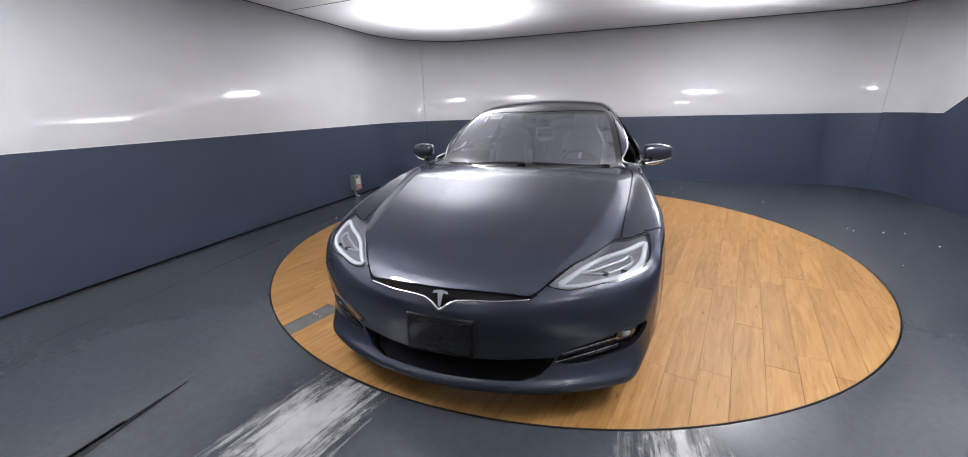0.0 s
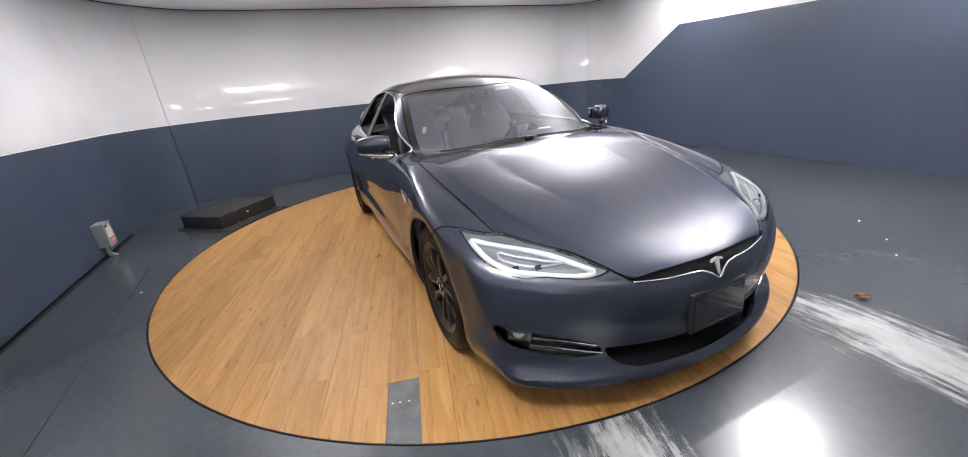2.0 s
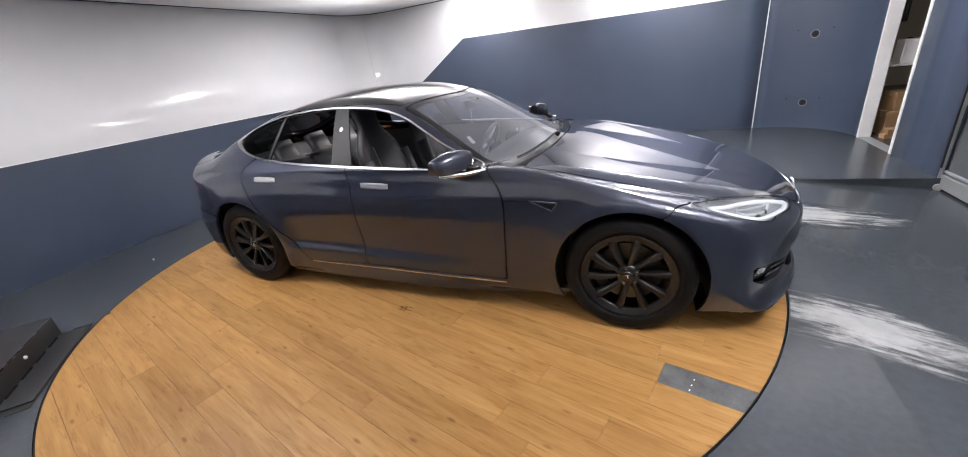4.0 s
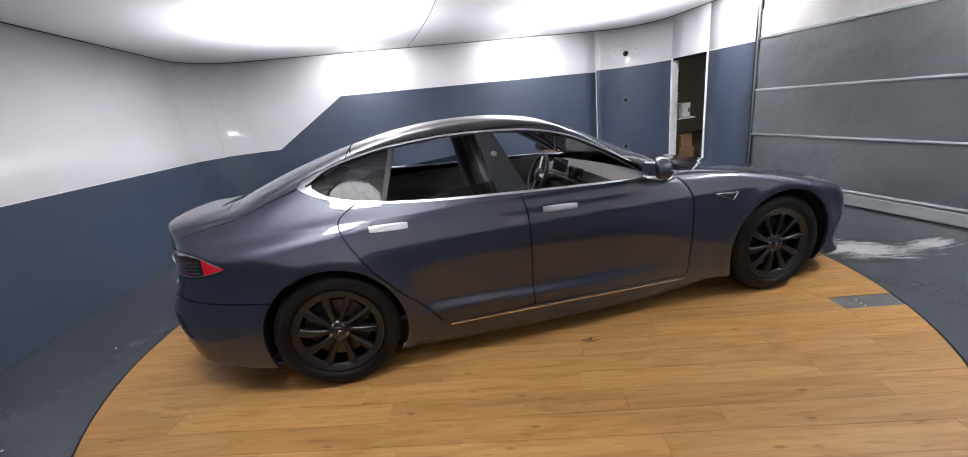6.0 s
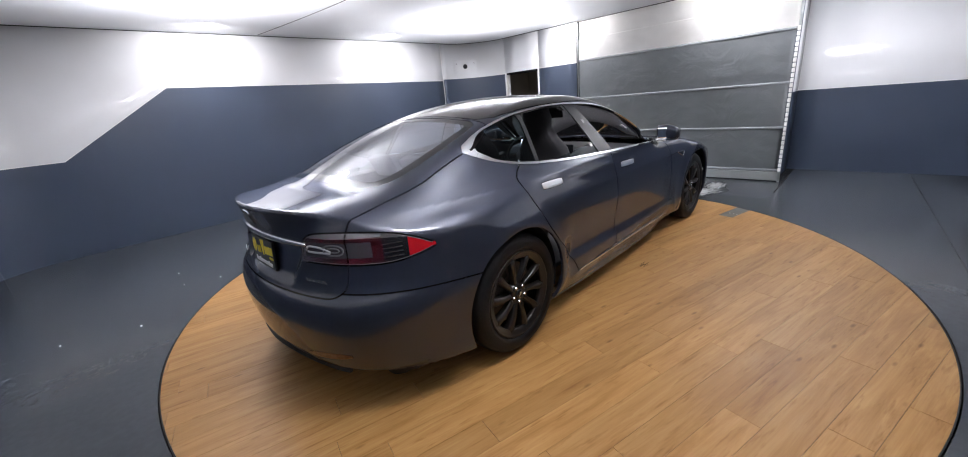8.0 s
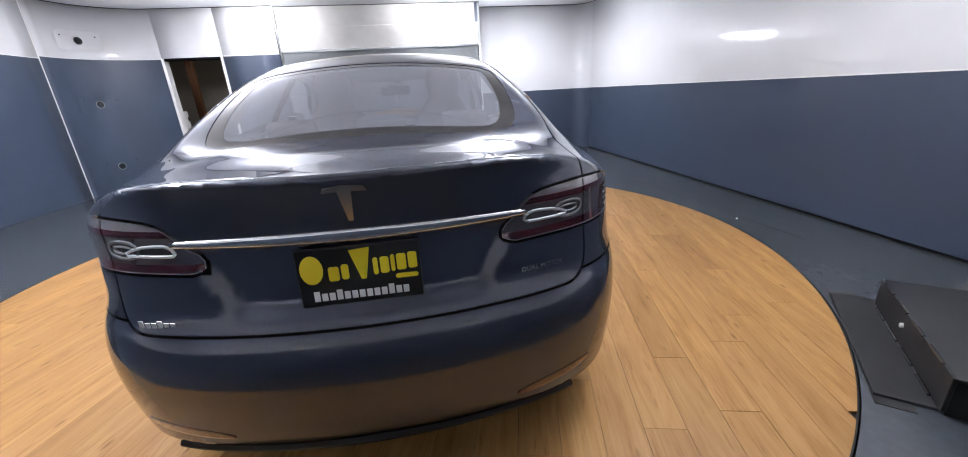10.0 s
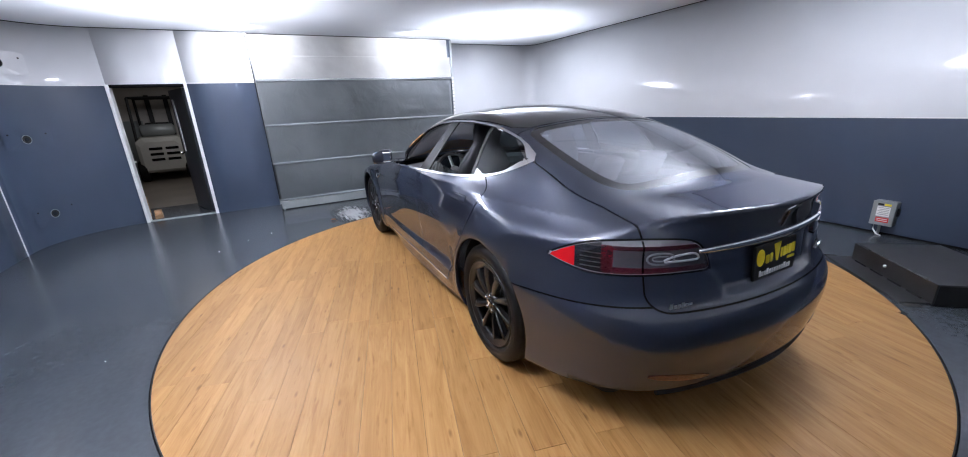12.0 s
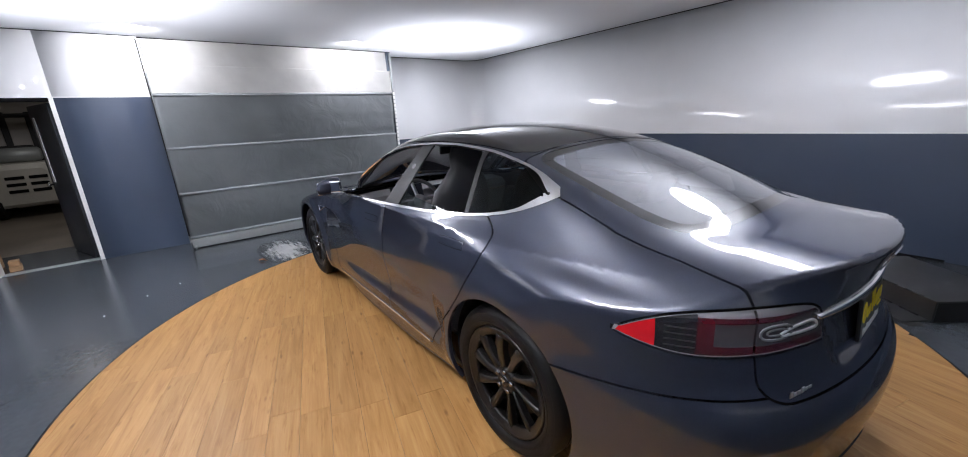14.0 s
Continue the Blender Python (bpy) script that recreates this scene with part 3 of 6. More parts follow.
part("bottom_bar", boxed(-0.03, 0.03, -1.34, 1.985, Z0 + 0.02, 0.035, 0.006), GREY_STEEL, gate)
part("white_cloth", sheet(-1.32, 1.99, 1.985, 2.33, seed=14.0, wave=0.012), CURTAIN_WHITE, gate)
part("white_cloth", sheet(-1.3, 1.99, 2.325, CEIL - 0.01, seed=19.0, wave=0.015), CURTAIN_WHITE, gate, m=pose(0.012, 0, 0))
part("side_post", boxed(-0.05, -0.02, 1.972, 2.0, Z0, CEIL - 0.02, 0.004), GREY_STEEL, gate)
for k in range(30):
    part("guide_strap", boxed(-0.05, -0.035, -1.345, -1.31, 0.05 + k * 0.065, 0.05 + k * 0.065 + 0.052, 0.004), WHITE_PAINT, gate, "" if k else "pale laced side strap")
part("side_post", boxed(-0.03, -0.005, -1.345, -1.315, Z0, CEIL - 0.02, 0.003), GREY_STEEL, gate)
bm = tube([(-0.055, 2.0, CEIL - 0.03), (-0.06, 1.99, 2.0), (-0.05, 1.975, 0.1)], 0.008, 8)
part("pull_cord", bm, BLACK_PLASTIC, gate)
part("caster", lathe([(0.004, -0.012), (0.032, -0.012), (0.032, 0.012), (0.004, 0.012)], 16), GREY_STEEL, gate, m=pose(-0.05, 1.93, Z0 + 0.034))

# ---------------------------------------------------------------- peephole panels in the curved corner


def peephole(z, tilt, white):
    a = radians(60)
    x, y = 3.13 + 0.9 * math.cos(a), 3.77 + 0.9 * math.sin(a)
    m = Matrix.Translation((x, y, z)) @ Matrix.Rotation(a + math.pi, 4, "Z") @ Matrix.Rotation(radians(tilt), 4, "X")
    ob = thing("peephole_panel", "white flap with a round peephole" if white else "slate wall flap with a round peephole", "wall panel", m, "peephole panels")
    bm = bmesh.new()
    n, w, h, r = 32, 0.26, 0.13, 0.05
    rings = []
    for s in range(3):
        ring = []
        for k in range(n):
            t = k * math.tau / n
            c, d = math.cos(t), math.sin(t)
            f = min(w / max(abs(c), 1e-6), h / max(abs(d), 1e-6))
            rr = (r, r, f)[s]
            # follows the curve of the wall behind
            yy = rr * c
            ring.append(bm.verts.new(((0.004, 0.014, 0.02)[s] + 0.55 * yy * yy * (s == 2), yy, rr * d)))
        rings.append(ring)
    for p, q in zip(rings, rings[1:]):
        for k in range(n):
            bm.faces.new((p[k], q[k], q[(k + 1) % n], p[(k + 1) % n]))
    bmesh.ops.recalc_face_normals(bm, faces=bm.faces)
    part("flap", bm, WHITE_WALL if white else DARK_WALL, ob)
    part("hole", lathe([(0.0, 0.0), (r * 0.98, 0.0)], 24), BLACK_PIT, ob, m=pose(0.022, 0, 0, 0, 0, 90))
    part("lens", lathe([(0.0, 0.012), (0.018, 0.01), (0.024, 0.0)], 16), SCREEN, ob, m=pose(0.024, 0, 0, 0, 0, -90))
    part("hole_rim", tube([(0.024, r * math.cos(k * math.tau / 24), r * math.sin(k * math.tau / 24)) for k in range(24)], 0.003, 6, True), GREY_STEEL, ob)
    for s in (-1, 1):
        part("screw", lathe([(0.0, 0.006), (0.009, 0.004), (0.01, 0.0)], 10), BLACK_PLASTIC, ob, m=pose(0.05, s * 0.2, 0.06, 0, 0, -90))


peephole(2.17, 0, True)
peephole(1.30, -1, False)
peephole(0.375, 2, False)

# ---------------------------------------------------------------- doorway and the room behind
frame_ob = thing("door_1", "open dark door in a white painted frame", "door", pose(4.03, 0, 0), kind="structure")
part("jamb", boxed(-0.012, 0.12, 3.735, 3.775, 0, 1.94, 0.004), WHITE_PAINT, frame_ob)
part("jamb", boxed(-0.012, 0.12, 2.86, 2.9, 0, 1.94, 0.004), WHITE_PAINT, frame_ob)
part("head", boxed(0.002, 0.12, 2.9, 3.735, 1.9, 1.936, 0.003), SEAL, frame_ob)
leaf = part("door_leaf", boxed(0, 0.8, -0.02, 0.02, 0.01, 1.89, 0.004), surface("dark_door", (0.035, 0.04, 0.048), 0.35), frame_ob, "dark door leaf standing open", m=pose(0.125, 2.93, 0, 0, 0, 22))
part("vision_pane", boxed(0.62, 0.70, 0.018, 0.026, 0.95, 1.75, 0.002), WHITE_PAINT, leaf)
part("door_knob", lathe([(0.0, 0.07), (0.024, 0.06), (0.028, 0.045), (0.012, 0.03), (0.012, 0.0)], 16), CHROME, leaf, m=pose(0.72, 0.02, 0.92), smooth=True)
part("threshold", boxed(0.0, 0.12, 2.9, 3.735, -0.01, 0.008, 0.002), GREY_STEEL, frame_ob)

BACK = surface("back_room_wall", (0.50, 0.47, 0.43), 0.8, vary=0.1)
BACK_FLOOR = surface("back_room_floor", (0.17, 0.145, 0.12), 0.55, vary=0.3, coarse=1.2)
tagged(part("floor_back_room", boxed(4.13, 11.0, 2.0, 8.5, -0.08, -0.004), BACK_FLOOR), "dull brown concrete floor of the back room", "floor", kind="structure")
bm = bmesh.new()
box(bm, 10.9, 11.0, 2.0, 8.5, 0, 3.0)
box(bm, 4.2, 10.9, 2.0, 2.1, 0, 3.0)
box(bm, 4.2, 10.9, 8.4, 8.5, 0, 3.0)
box(bm, 4.12, 4.2, 3.85, 8.4, 0, 3.0)
tagged(part("wall_back_room", bm, BACK), "plain beige walls of the back room", "wall", kind="structure")
tagged(part("ceiling_back_room", boxed(4.12, 11.0, 2.0, 8.5, 3.0, 3.05), BACK), "plain ceiling of the back room", "ceiling", kind="structure")


# ---------------------------------------------------------------- the car: a shape function, its skin, and panels cut from it
AXLE, WHEEL_Z = 1.48, 0.352

hood_line = spline((2.46, 0.55), (2.36, 0.622), (2.25, 0.672), (2.05, 0.732), (1.8, 0.79), (1.4, 0.868), (1.0, 0.942), (0.8, 0.962), (0.4, 0.972), (0, 0.982), (-0.6, 1.0), (-1.2, 1.03), (-1.7, 1.045), (-2.1, 1.05), (-2.35, 1.03), (-2.52, 1.022))
shoulder_fall = spline((2.3, 0.09), (2.0, 0.05), (1.6, 0.022), (1.3, 0.012), (1.0, 0.012), (0.4, 0.02), (-0.6, 0.03), (-1.2, 0.05), (-1.8, 0.12), (-2.2, 0.19), (-2.5, 0.2))
plan_width = spline((-2.6, 0.78), (-2.2, 0.905), (-1.9, 0.953), (-1.48, 0.972), (-1.0, 0.956), (-0.4, 0.945), (0.3, 0.94), (0.9, 0.938), (1.48, 0.957), (1.85, 0.938), (2.15, 0.89), (2.45, 0.81))
side_section = spline((0.1, -0.075), (0.18, -0.045), (0.25, -0.02), (0.4, -0.004), (0.58, 0.0), (0.70, -0.0045), (0.77, -0.0095), (0.795, -0.0125), (0.82, -0.0185), (0.86, -0.0295), (0.95, -0.056), (1.1, -0.13))
nose_line = spline((0.1, 2.36), (0.14, 2.408), (0.165, 2.425), (0.19, 2.420), (0.22, 2.394), (0.255, 2.375), (0.32, 2.385), (0.45, 2.415), (0.55, 2.408), (0.62, 2.375), (0.7, 2.32), (0.9, 2.2))
tail_line = spline((0.15, -2.42), (0.21, -2.475), (0.25, -2.50), (0.30, -2.516), (0.38, -2.534), (0.46, -2.546), (0.52, -2.547), (0.57, -2.538), (0.605, -2.522), (0.635, -2.500), (0.67, -2.482), (0.74, -2.466), (0.82, -2.455), (0.9, -2.458), (0.98, -2.485), (1.04, -2.51), (1.2, -2.55))
roof_line = spline((1.5, 0.6), (1.12, 0.86), (0.97, 0.945), (0.75, 1.058), (0.5, 1.182), (0.25, 1.302), (0.05, 1.375), (-0.2, 1.422), (-0.5, 1.44), (-0.85, 1.425), (-1.15, 1.38), (-1.5, 1.29), (-1.8, 1.192), (-2.05, 1.095), (-2.2, 1.03), (-2.5, 0.88))
glass_width = spline((-2.5, 0.55), (-2.0, 0.72), (-1.58, 0.80), (-1.2, 0.84), (-0.6, 0.87), (0, 0.875), (0.5, 0.86), (0.9, 0.80), (1.2, 0.74))
bow = spline((1.2, 0.5), (0.8, 0.42), (0.3, 0.2), (-0.3, 0.0), (-1.2, -0.12), (-2.1, -0.3))
hood_crease = spline((2.3, 0.42), (2.07, 0.527), (1.84, 0.608), (1.49, 0.68), (1.2, 0.712), (0.9, 0.73))
belly = spline((2.4, 0.148), (2.1, 0.148), (1.9, 0.155), (1.2, 0.165), (-1.0, 0.16), (-1.8, 0.18), (-2.3, 0.23), (-2.6, 0.27))


def smax(a, b, k):
    h = np.maximum(k - np.abs(a - b), 0) / k
    return np.maximum(a, b) + h * h * k * 0.25


def smin(a, b, k):
    return -smax(-a, -b, k)


def ease(v, a, b):
    t = np.clip((v - a) / (b - a), 0, 1)
    return t * t * (3 - 2 * t)


def car_field(p):
    """Below zero inside the car's outer skin."""
    x, y, z = p[..., 0], np.abs(p[..., 1]), p[..., 2]
    wide = plan_width(x) + side_section(z)
    # scalloped doors: the side dips above a ledge that climbs to the rear
    ledge = 0.372 + 0.028 * ease(x, 0.3, -0.9)
    along = ease(x, -1.08, -0.9) * ease(x, 1.0, -0.2)
    wide = wide - 0.03 * along * ease(z, ledge - 0.045, ledge + 0.035) * ease(z, ledge + 0.3, ledge + 0.035)
    for ax in (AXLE, -AXLE):
        r = np.hypot(x - ax, z - WHEEL_Z)
        wide = wide + 0.012 * np.exp(-(((r - 0.415) / 0.06) ** 2))
    top = hood_line(x) - shoulder_fall(x) * np.clip(y / 0.85, 0, 2) ** (2.5 + 2.0 * ease(x, -1.75, -2.2))
    # creased crown of the hood, a hollow beside it, then the peak of the wing
    crest = hood_crease(x)
    tent = smin((y - crest + 0.32) / 0.32, (crest + 0.10 - y) / 0.10, 0.06)
    top = top + 0.017 * np.clip(tent, 0, 1) * ease(x, 0.9, 1.25) * ease(x, 2.3, 2.1)
    top = top - 0.010 * np.exp(-(((y - crest - 0.10) / 0.05) ** 2)) * ease(x, 0.95, 1.3) * ease(x, 2.1, 1.85)
    sweep = (0.36 * y**2 + 0.12 * y**4) * (1 - 0.08 * ease(z, 0.45, 0.70) - 0.1 * ease(z, 0.36, 0.22))
    front = x - (nose_line(z) - sweep)
    # trapezoid hollow that holds the plate
    half = 0.315 + 0.075 * ease(z, 0.66, 0.84)
    recess = 0.022 * ease(y, half + 0.045, half - 0.025) * ease(z, 0.645, 0.70) * ease(z, 0.858, 0.846)
    rear = tail_line(z) + recess + (0.27 + 0.17 * ease(z, 0.88, 1.0)) * y**2 + 0.72 * y**8 - x
    body = smax(y - wide, z - top, 0.075 - 0.03 * ease(x, 0.8, 1.2))
    body = smax(body, front, 0.052)
    body = smax(body, rear, 0.024 + 0.036 * ease(z, 0.94, 0.86))
    body = smax(body, belly(x) - z, 0.025)
    zz = np.maximum(z, 0.965)
    side = y - (glass_width(x) - 0.66 * (zz - 1.0) - 0.2 * (zz - 1.0) ** 2)
    roof = (z - (roof_line(x + bow(x) * y * y) - 0.13 * y * y)) * 0.88
    cabin = smax(smax(side, roof, 0.075), -2.2 - x, 0.05)
    return smin(body, cabin, 0.035 + 0.05 * ease(x, -0.95, -1.5) * ease(y, 0.40, 0.62))


def net(field, lo, hi, h):
    """Surface net of field over a box: vertices on the zero surface and the quads between them."""
    axes = [np.arange(a, b + h, h) for a, b in zip(lo, hi)]
    grid = np.stack(np.meshgrid(*axes, indexing="ij"), -1)
    v = np.stack([field(g) for g in grid])
    inside = v < 0
    shape = np.array(v.shape) - 1
    total, count = np.zeros((*shape, 3)), np.zeros(shape)
    corners = [(i, j, k) for i in (0, 1) for j in (0, 1) for k in (0, 1)]

    def at(a, c):
        return a[c[0] : c[0] + shape[0], c[1] : c[1] + shape[1], c[2] : c[2] + shape[2]]

    for a in corners:
        for n in range(3):
            if a[n] == 0:
                b = tuple(c + (m == n) for m, c in enumerate(a))
                cross = at(inside, a) != at(inside, b)
                va, vb = at(v, a), at(v, b)
                t = np.where(cross, va / np.where(cross, va - vb, 1), 0)[..., None]
                total += np.where(cross[..., None], at(grid, a) * (1 - t) + at(grid, b) * t, 0)
                count += cross
    used = count > 0
    number = np.full(shape, -1)
    number[used] = np.arange(used.sum())
    points = total[used] / count[used][:, None]
    quads = []
    for n in range(3):
        m1, m2 = (n + 1) % 3, (n + 2) % 3
        first = [slice(1, -1)] * 3
        first[n] = slice(0, -1)
        second = list(first)
        second[n] = slice(1, None)
        va, vb = inside[tuple(first)], inside[tuple(second)]
        for flip in (False, True):
            where = np.argwhere(va & ~vb if not flip else ~va & vb)
            cell = where + np.array([0 if m == n else 1 for m in range(3)])
            four = []
            for d1, d2 in ((1, 1), (0, 1), (0, 0), (1, 0)):
                c = cell.copy()
                c[:, m1] -= d1
                c[:, m2] -= d2
                four.append(number[c[:, 0], c[:, 1], c[:, 2]])
            q = np.stack(four, 1)
            quads.append(q[:, ::-1] if flip else q)
    return points, np.concatenate(quads)


def slope_of(field, p, e=0.0015):
    g = np.stack([field(p + d) - field(p - d) for d in np.eye(3) * e], -1) / (2 * e)
    return g


def settle(field, p, rounds=4):
    for _ in range(rounds):
        g = slope_of(field, p)
        p = p - g * (field(p) / np.maximum((g * g).sum(-1), 0.2))[:, None]
    return p


def relaxed(field, p, quads, rounds=5):
    edges = np.concatenate([quads[:, [k, (k + 1) % 4]] for k in range(4)])
    for _ in range(rounds):
        total, count = np.zeros_like(p), np.zeros(len(p))
        for a, b in ((0, 1), (1, 0)):
            np.add.at(total, edges[:, a], p[edges[:, b]])
            np.add.at(count, edges[:, a], 1)
        p = settle(field, p * 0.5 + 0.5 * total / count[:, None], 2)
    return p


def rounded(points, times=2, closed=True):
    """Corner cutting."""
    pts = [np.array(p, float) for p in points]
    for _ in range(times):
        out = []
        for a, b in zip(pts, pts[1:] + pts[:1]):
            out += [a * 0.75 + b * 0.25, a * 0.25 + b * 0.75]
        pts = out
    return np.array(pts)


def outline_distance(u, v, poly):
    """Signed distance to a closed outline, below zero inside."""
    p = np.stack([u, v], -1)
    best, odd = np.full(len(p), 1e9), np.zeros(len(p), bool)
    for a, b in zip(poly, np.roll(poly, -1, 0)):
        d = b - a
        t = np.clip(((p - a) @ d) / (d @ d), 0, 1)
        best = np.minimum(best, ((p - a - t[:, None] * d) ** 2).sum(-1))
        if abs(d[1]) > 1e-9:
            cross = ((a[1] > p[:, 1]) != (b[1] > p[:, 1])) & (p[:, 0] < a[0] + d[0] * (p[:, 1] - a[1]) / d[1])
            odd ^= cross
    return np.where(odd, -1, 1) * np.sqrt(best)


def mirrored(points):
    return points + [(x, -y) for x, y in points[::-1] if abs(y) > 1e-6]


def top_shape(points, times=2):
    poly = rounded(mirrored(points), times)
    return lambda p: outline_distance(p[:, 0], p[:, 1], poly)


def side_shape(points, times=2):
    poly = rounded(points, times)
    return lambda p: outline_distance(p[:, 0], p[:, 2], poly)


def front_shape(points, times=1):
    poly = rounded(points, times)
    return lambda p: outline_distance(np.abs(p[:, 1]), p[:, 2], poly)


def corner_shape(points, sign, times=2):
    """An outline on a corner of the car, in (|y| - sign * x, z)."""
    poly = rounded(points, times)
    return lambda p: outline_distance(np.abs(p[:, 1]) - sign * p[:, 0], p[:, 2], poly)


HOOD = top_shape([(2.352, 0), (2.346, 0.15), (2.336, 0.25), (2.322, 0.37), (2.318, 0.385), (2.286, 0.424), (2.235, 0.462), (2.18, 0.503), (2.112, 0.548), (2.045, 0.607), (1.972, 0.672), (1.90, 0.737), (1.86, 0.737), (1.65, 0.752), (1.32, 0.782), (1.11, 0.796), (0.95, 0.80), (0.885, 0.775), (0.925, 0.49), (0.955, 0.25), (0.962, 0)], 1)
WINDSHIELD = top_shape([(0.962, 0), (0.942, 0.3), (0.915, 0.49), (0.87, 0.665), (0.835, 0.757), (0.79, 0.76), (0.435, 0.714), (0.09, 0.634), (0.05, 0.603), (0.13, 0.3), (0.19, 0)], 1)
ROOF = top_shape([(0.18, 0), (0.12, 0.3), (0.04, 0.575), (0.0, 0.602), (-0.4, 0.605), (-1.0, 0.585), (-1.27, 0.565), (-1.29, 0.3), (-1.295, 0)], 1)
REAR_GLASS = top_shape([(-1.325, 0), (-1.32, 0.3), (-1.3, 0.545), (-1.5, 0.57), (-1.75, 0.57), (-1.95, 0.54), (-2.06, 0.46), (-2.10, 0.25), (-2.11, 0)])
DLO = side_shape([(-1.60, 1.17), (-1.397, 1.251), (-1.2, 1.30), (-1.024, 1.331), (-0.65, 1.357), (-0.276, 1.34), (-0.093, 1.315), (0.085, 1.263), (0.252, 1.173), (0.414, 1.075), (0.58, 0.984), (0.69, 0.938), (0.6, 0.943), (0.385, 0.957), (0.205, 0.965), (-0.152, 0.976), (-0.433, 0.988), (-0.855, 1.007), (-1.21, 1.039), (-1.40, 1.08), (-1.52, 1.125)], 1)


def dlo_inner(p):
    """The chrome surround widens to a wedge at its rear tip."""
    return DLO(p) + 0.015 - 0.003 * ease(p[:, 0], -0.2, 0.2) + 0.035 * ease(p[:, 0], -1.38, -1.55)


QUARTER = side_shape([(-1.5, 1.17), (-1.04, 1.4), (-1.045, 1.29), (-1.118, 1.056), (-1.15, 0.95), (-1.9, 1.0)], 0)
REAR_PANE = side_shape([(-1.013, 1.4), (-1.013, 1.29), (-1.088, 1.056), (-1.11, 0.95), (-0.44, 0.95), (-0.453, 1.0), (-0.512, 1.32), (-0.53, 1.4)], 0)
FRONT_PANE = side_shape([(-0.42, 1.4), (-0.395, 1.32), (-0.275, 1.0), (-0.25, 0.9), (0.9, 0.9), (0.9, 1.4)], 0)
FRONT_DOOR = side_shape([(0.62, 1.0), (0.665, 0.965), (0.72, 0.92), (0.768, 0.863), (0.795, 0.8), (0.80, 0.7), (0.79, 0.55), (0.775, 0.30), (0.772, 0.262), (0.72, 0.258), (-0.25, 0.274), (-0.304, 0.276), (-0.304, 0.33), (-0.296, 0.84), (-0.31, 0.92), (-0.34, 1.02)], 1)
REAR_DOOR = side_shape([(-0.34, 1.02), (-0.31, 0.92), (-0.296, 0.84), (-0.304, 0.33), (-0.304, 0.276), (-0.36, 0.277), (-0.80, 0.262), (-0.858, 0.262), (-0.885, 0.3), (-0.956, 0.398), (-1.19, 0.64), (-1.31, 0.832), (-1.355, 0.92), (-1.365, 0.97), (-1.345, 1.0), (-1.25, 1.055), (-1.19, 1.08)], 1)
HEADLIGHT = corner_shape([(-0.885, 0.769), (-1.011, 0.757), (-1.175, 0.742), (-1.342, 0.727), (-1.494, 0.713), (-1.614, 0.698), (-1.728, 0.674), (-1.828, 0.648), (-1.77, 0.636), (-1.704, 0.630), (-1.58, 0.639), (-1.47, 0.647), (-1.39, 0.641), (-1.302, 0.653), (-1.186, 0.679), (-1.078, 0.710), (-0.97, 0.742)], 1, 1)
TAILLIGHT = corner_shape([(-1.09, 0.816), (-1.159, 0.847), (-1.235, 0.874), (-1.33, 0.900), (-1.46, 0.918), (-1.62, 0.926), (-1.72, 0.926), (-1.845, 0.922), (-1.92, 0.910), (-1.965, 0.883), (-2.02, 0.816), (-2.025, 0.778), (-1.904, 0.780), (-1.81, 0.780), (-1.68, 0.778), (-1.55, 0.775), (-1.40, 0.771), (-1.28, 0.779), (-1.17, 0.796)], -1, 1)
GRILLE = front_shape([(-0.3, 0.205), (0.35, 0.213), (0.43, 0.232), (0.472, 0.272), (0.495, 0.32), (0.40, 0.317), (0.2, 0.303), (-0.2, 0.296)], 0)
FOG_POCKET = front_shape([(0.50, 0.283), (0.60, 0.275), (0.72, 0.286), (0.812, 0.312), (0.86, 0.36), (0.88, 0.445), (0.835, 0.432), (0.72, 0.412), (0.575, 0.37), (0.505, 0.332)])
NOSE_BAND = front_shape([(-0.05, 0.64), (0.2, 0.64), (0.42, 0.62), (0.385, 0.604), (0.24, 0.594), (0.13, 0.592), (0.075, 0.587), (0.035, 0.57), (0.015, 0.553), (0.0, 0.546), (-0.05, 0.546)], 0)
AXLES = ((AXLE, 0.397), (-AXLE, 0.394))


def hatch(p):
    x, y, z = p[:, 0], np.abs(p[:, 1]), p[:, 2]
    side = np.interp(x, (-2.3, -2.07, -1.85, -1.57, -1.42, -1.3), (0.66, 0.652, 0.677, 0.675, 0.652, 0.595))
    return np.maximum(x + 1.285 + 0.03 * y * y, smax(y - side, 0.627 - z, 0.09))


def front_seam(p):
    """Below zero ahead of the seam between wing and bumper."""
    x, y, z = p[:, 0], np.abs(p[:, 1]), p[:, 2]
    high = 1.755 - 0.93 * (np.clip(y, 0.865, 1) - 0.865)
    return 1.62 + (high - 1.62) * ease(z, 0.70, 0.75) - x


def front_bumper(p):
    u = np.abs(p[:, 1]) - p[:, 0]
    return np.maximum(front_seam(p), p[:, 2] - np.interp(u, (-1.9, -1.728, -1.614, -1.342, -0.885, -0.8), (0.64, 0.674, 0.698, 0.727, 0.769, 0.775)))


def rear_bumper(p):
    x, y, z = p[:, 0], np.abs(p[:, 1]), p[:, 2]
    return np.maximum(x + 1.70, z - np.interp(x, (-2.4, -2.13, -1.765), (0.654, 0.631, 0.607)))


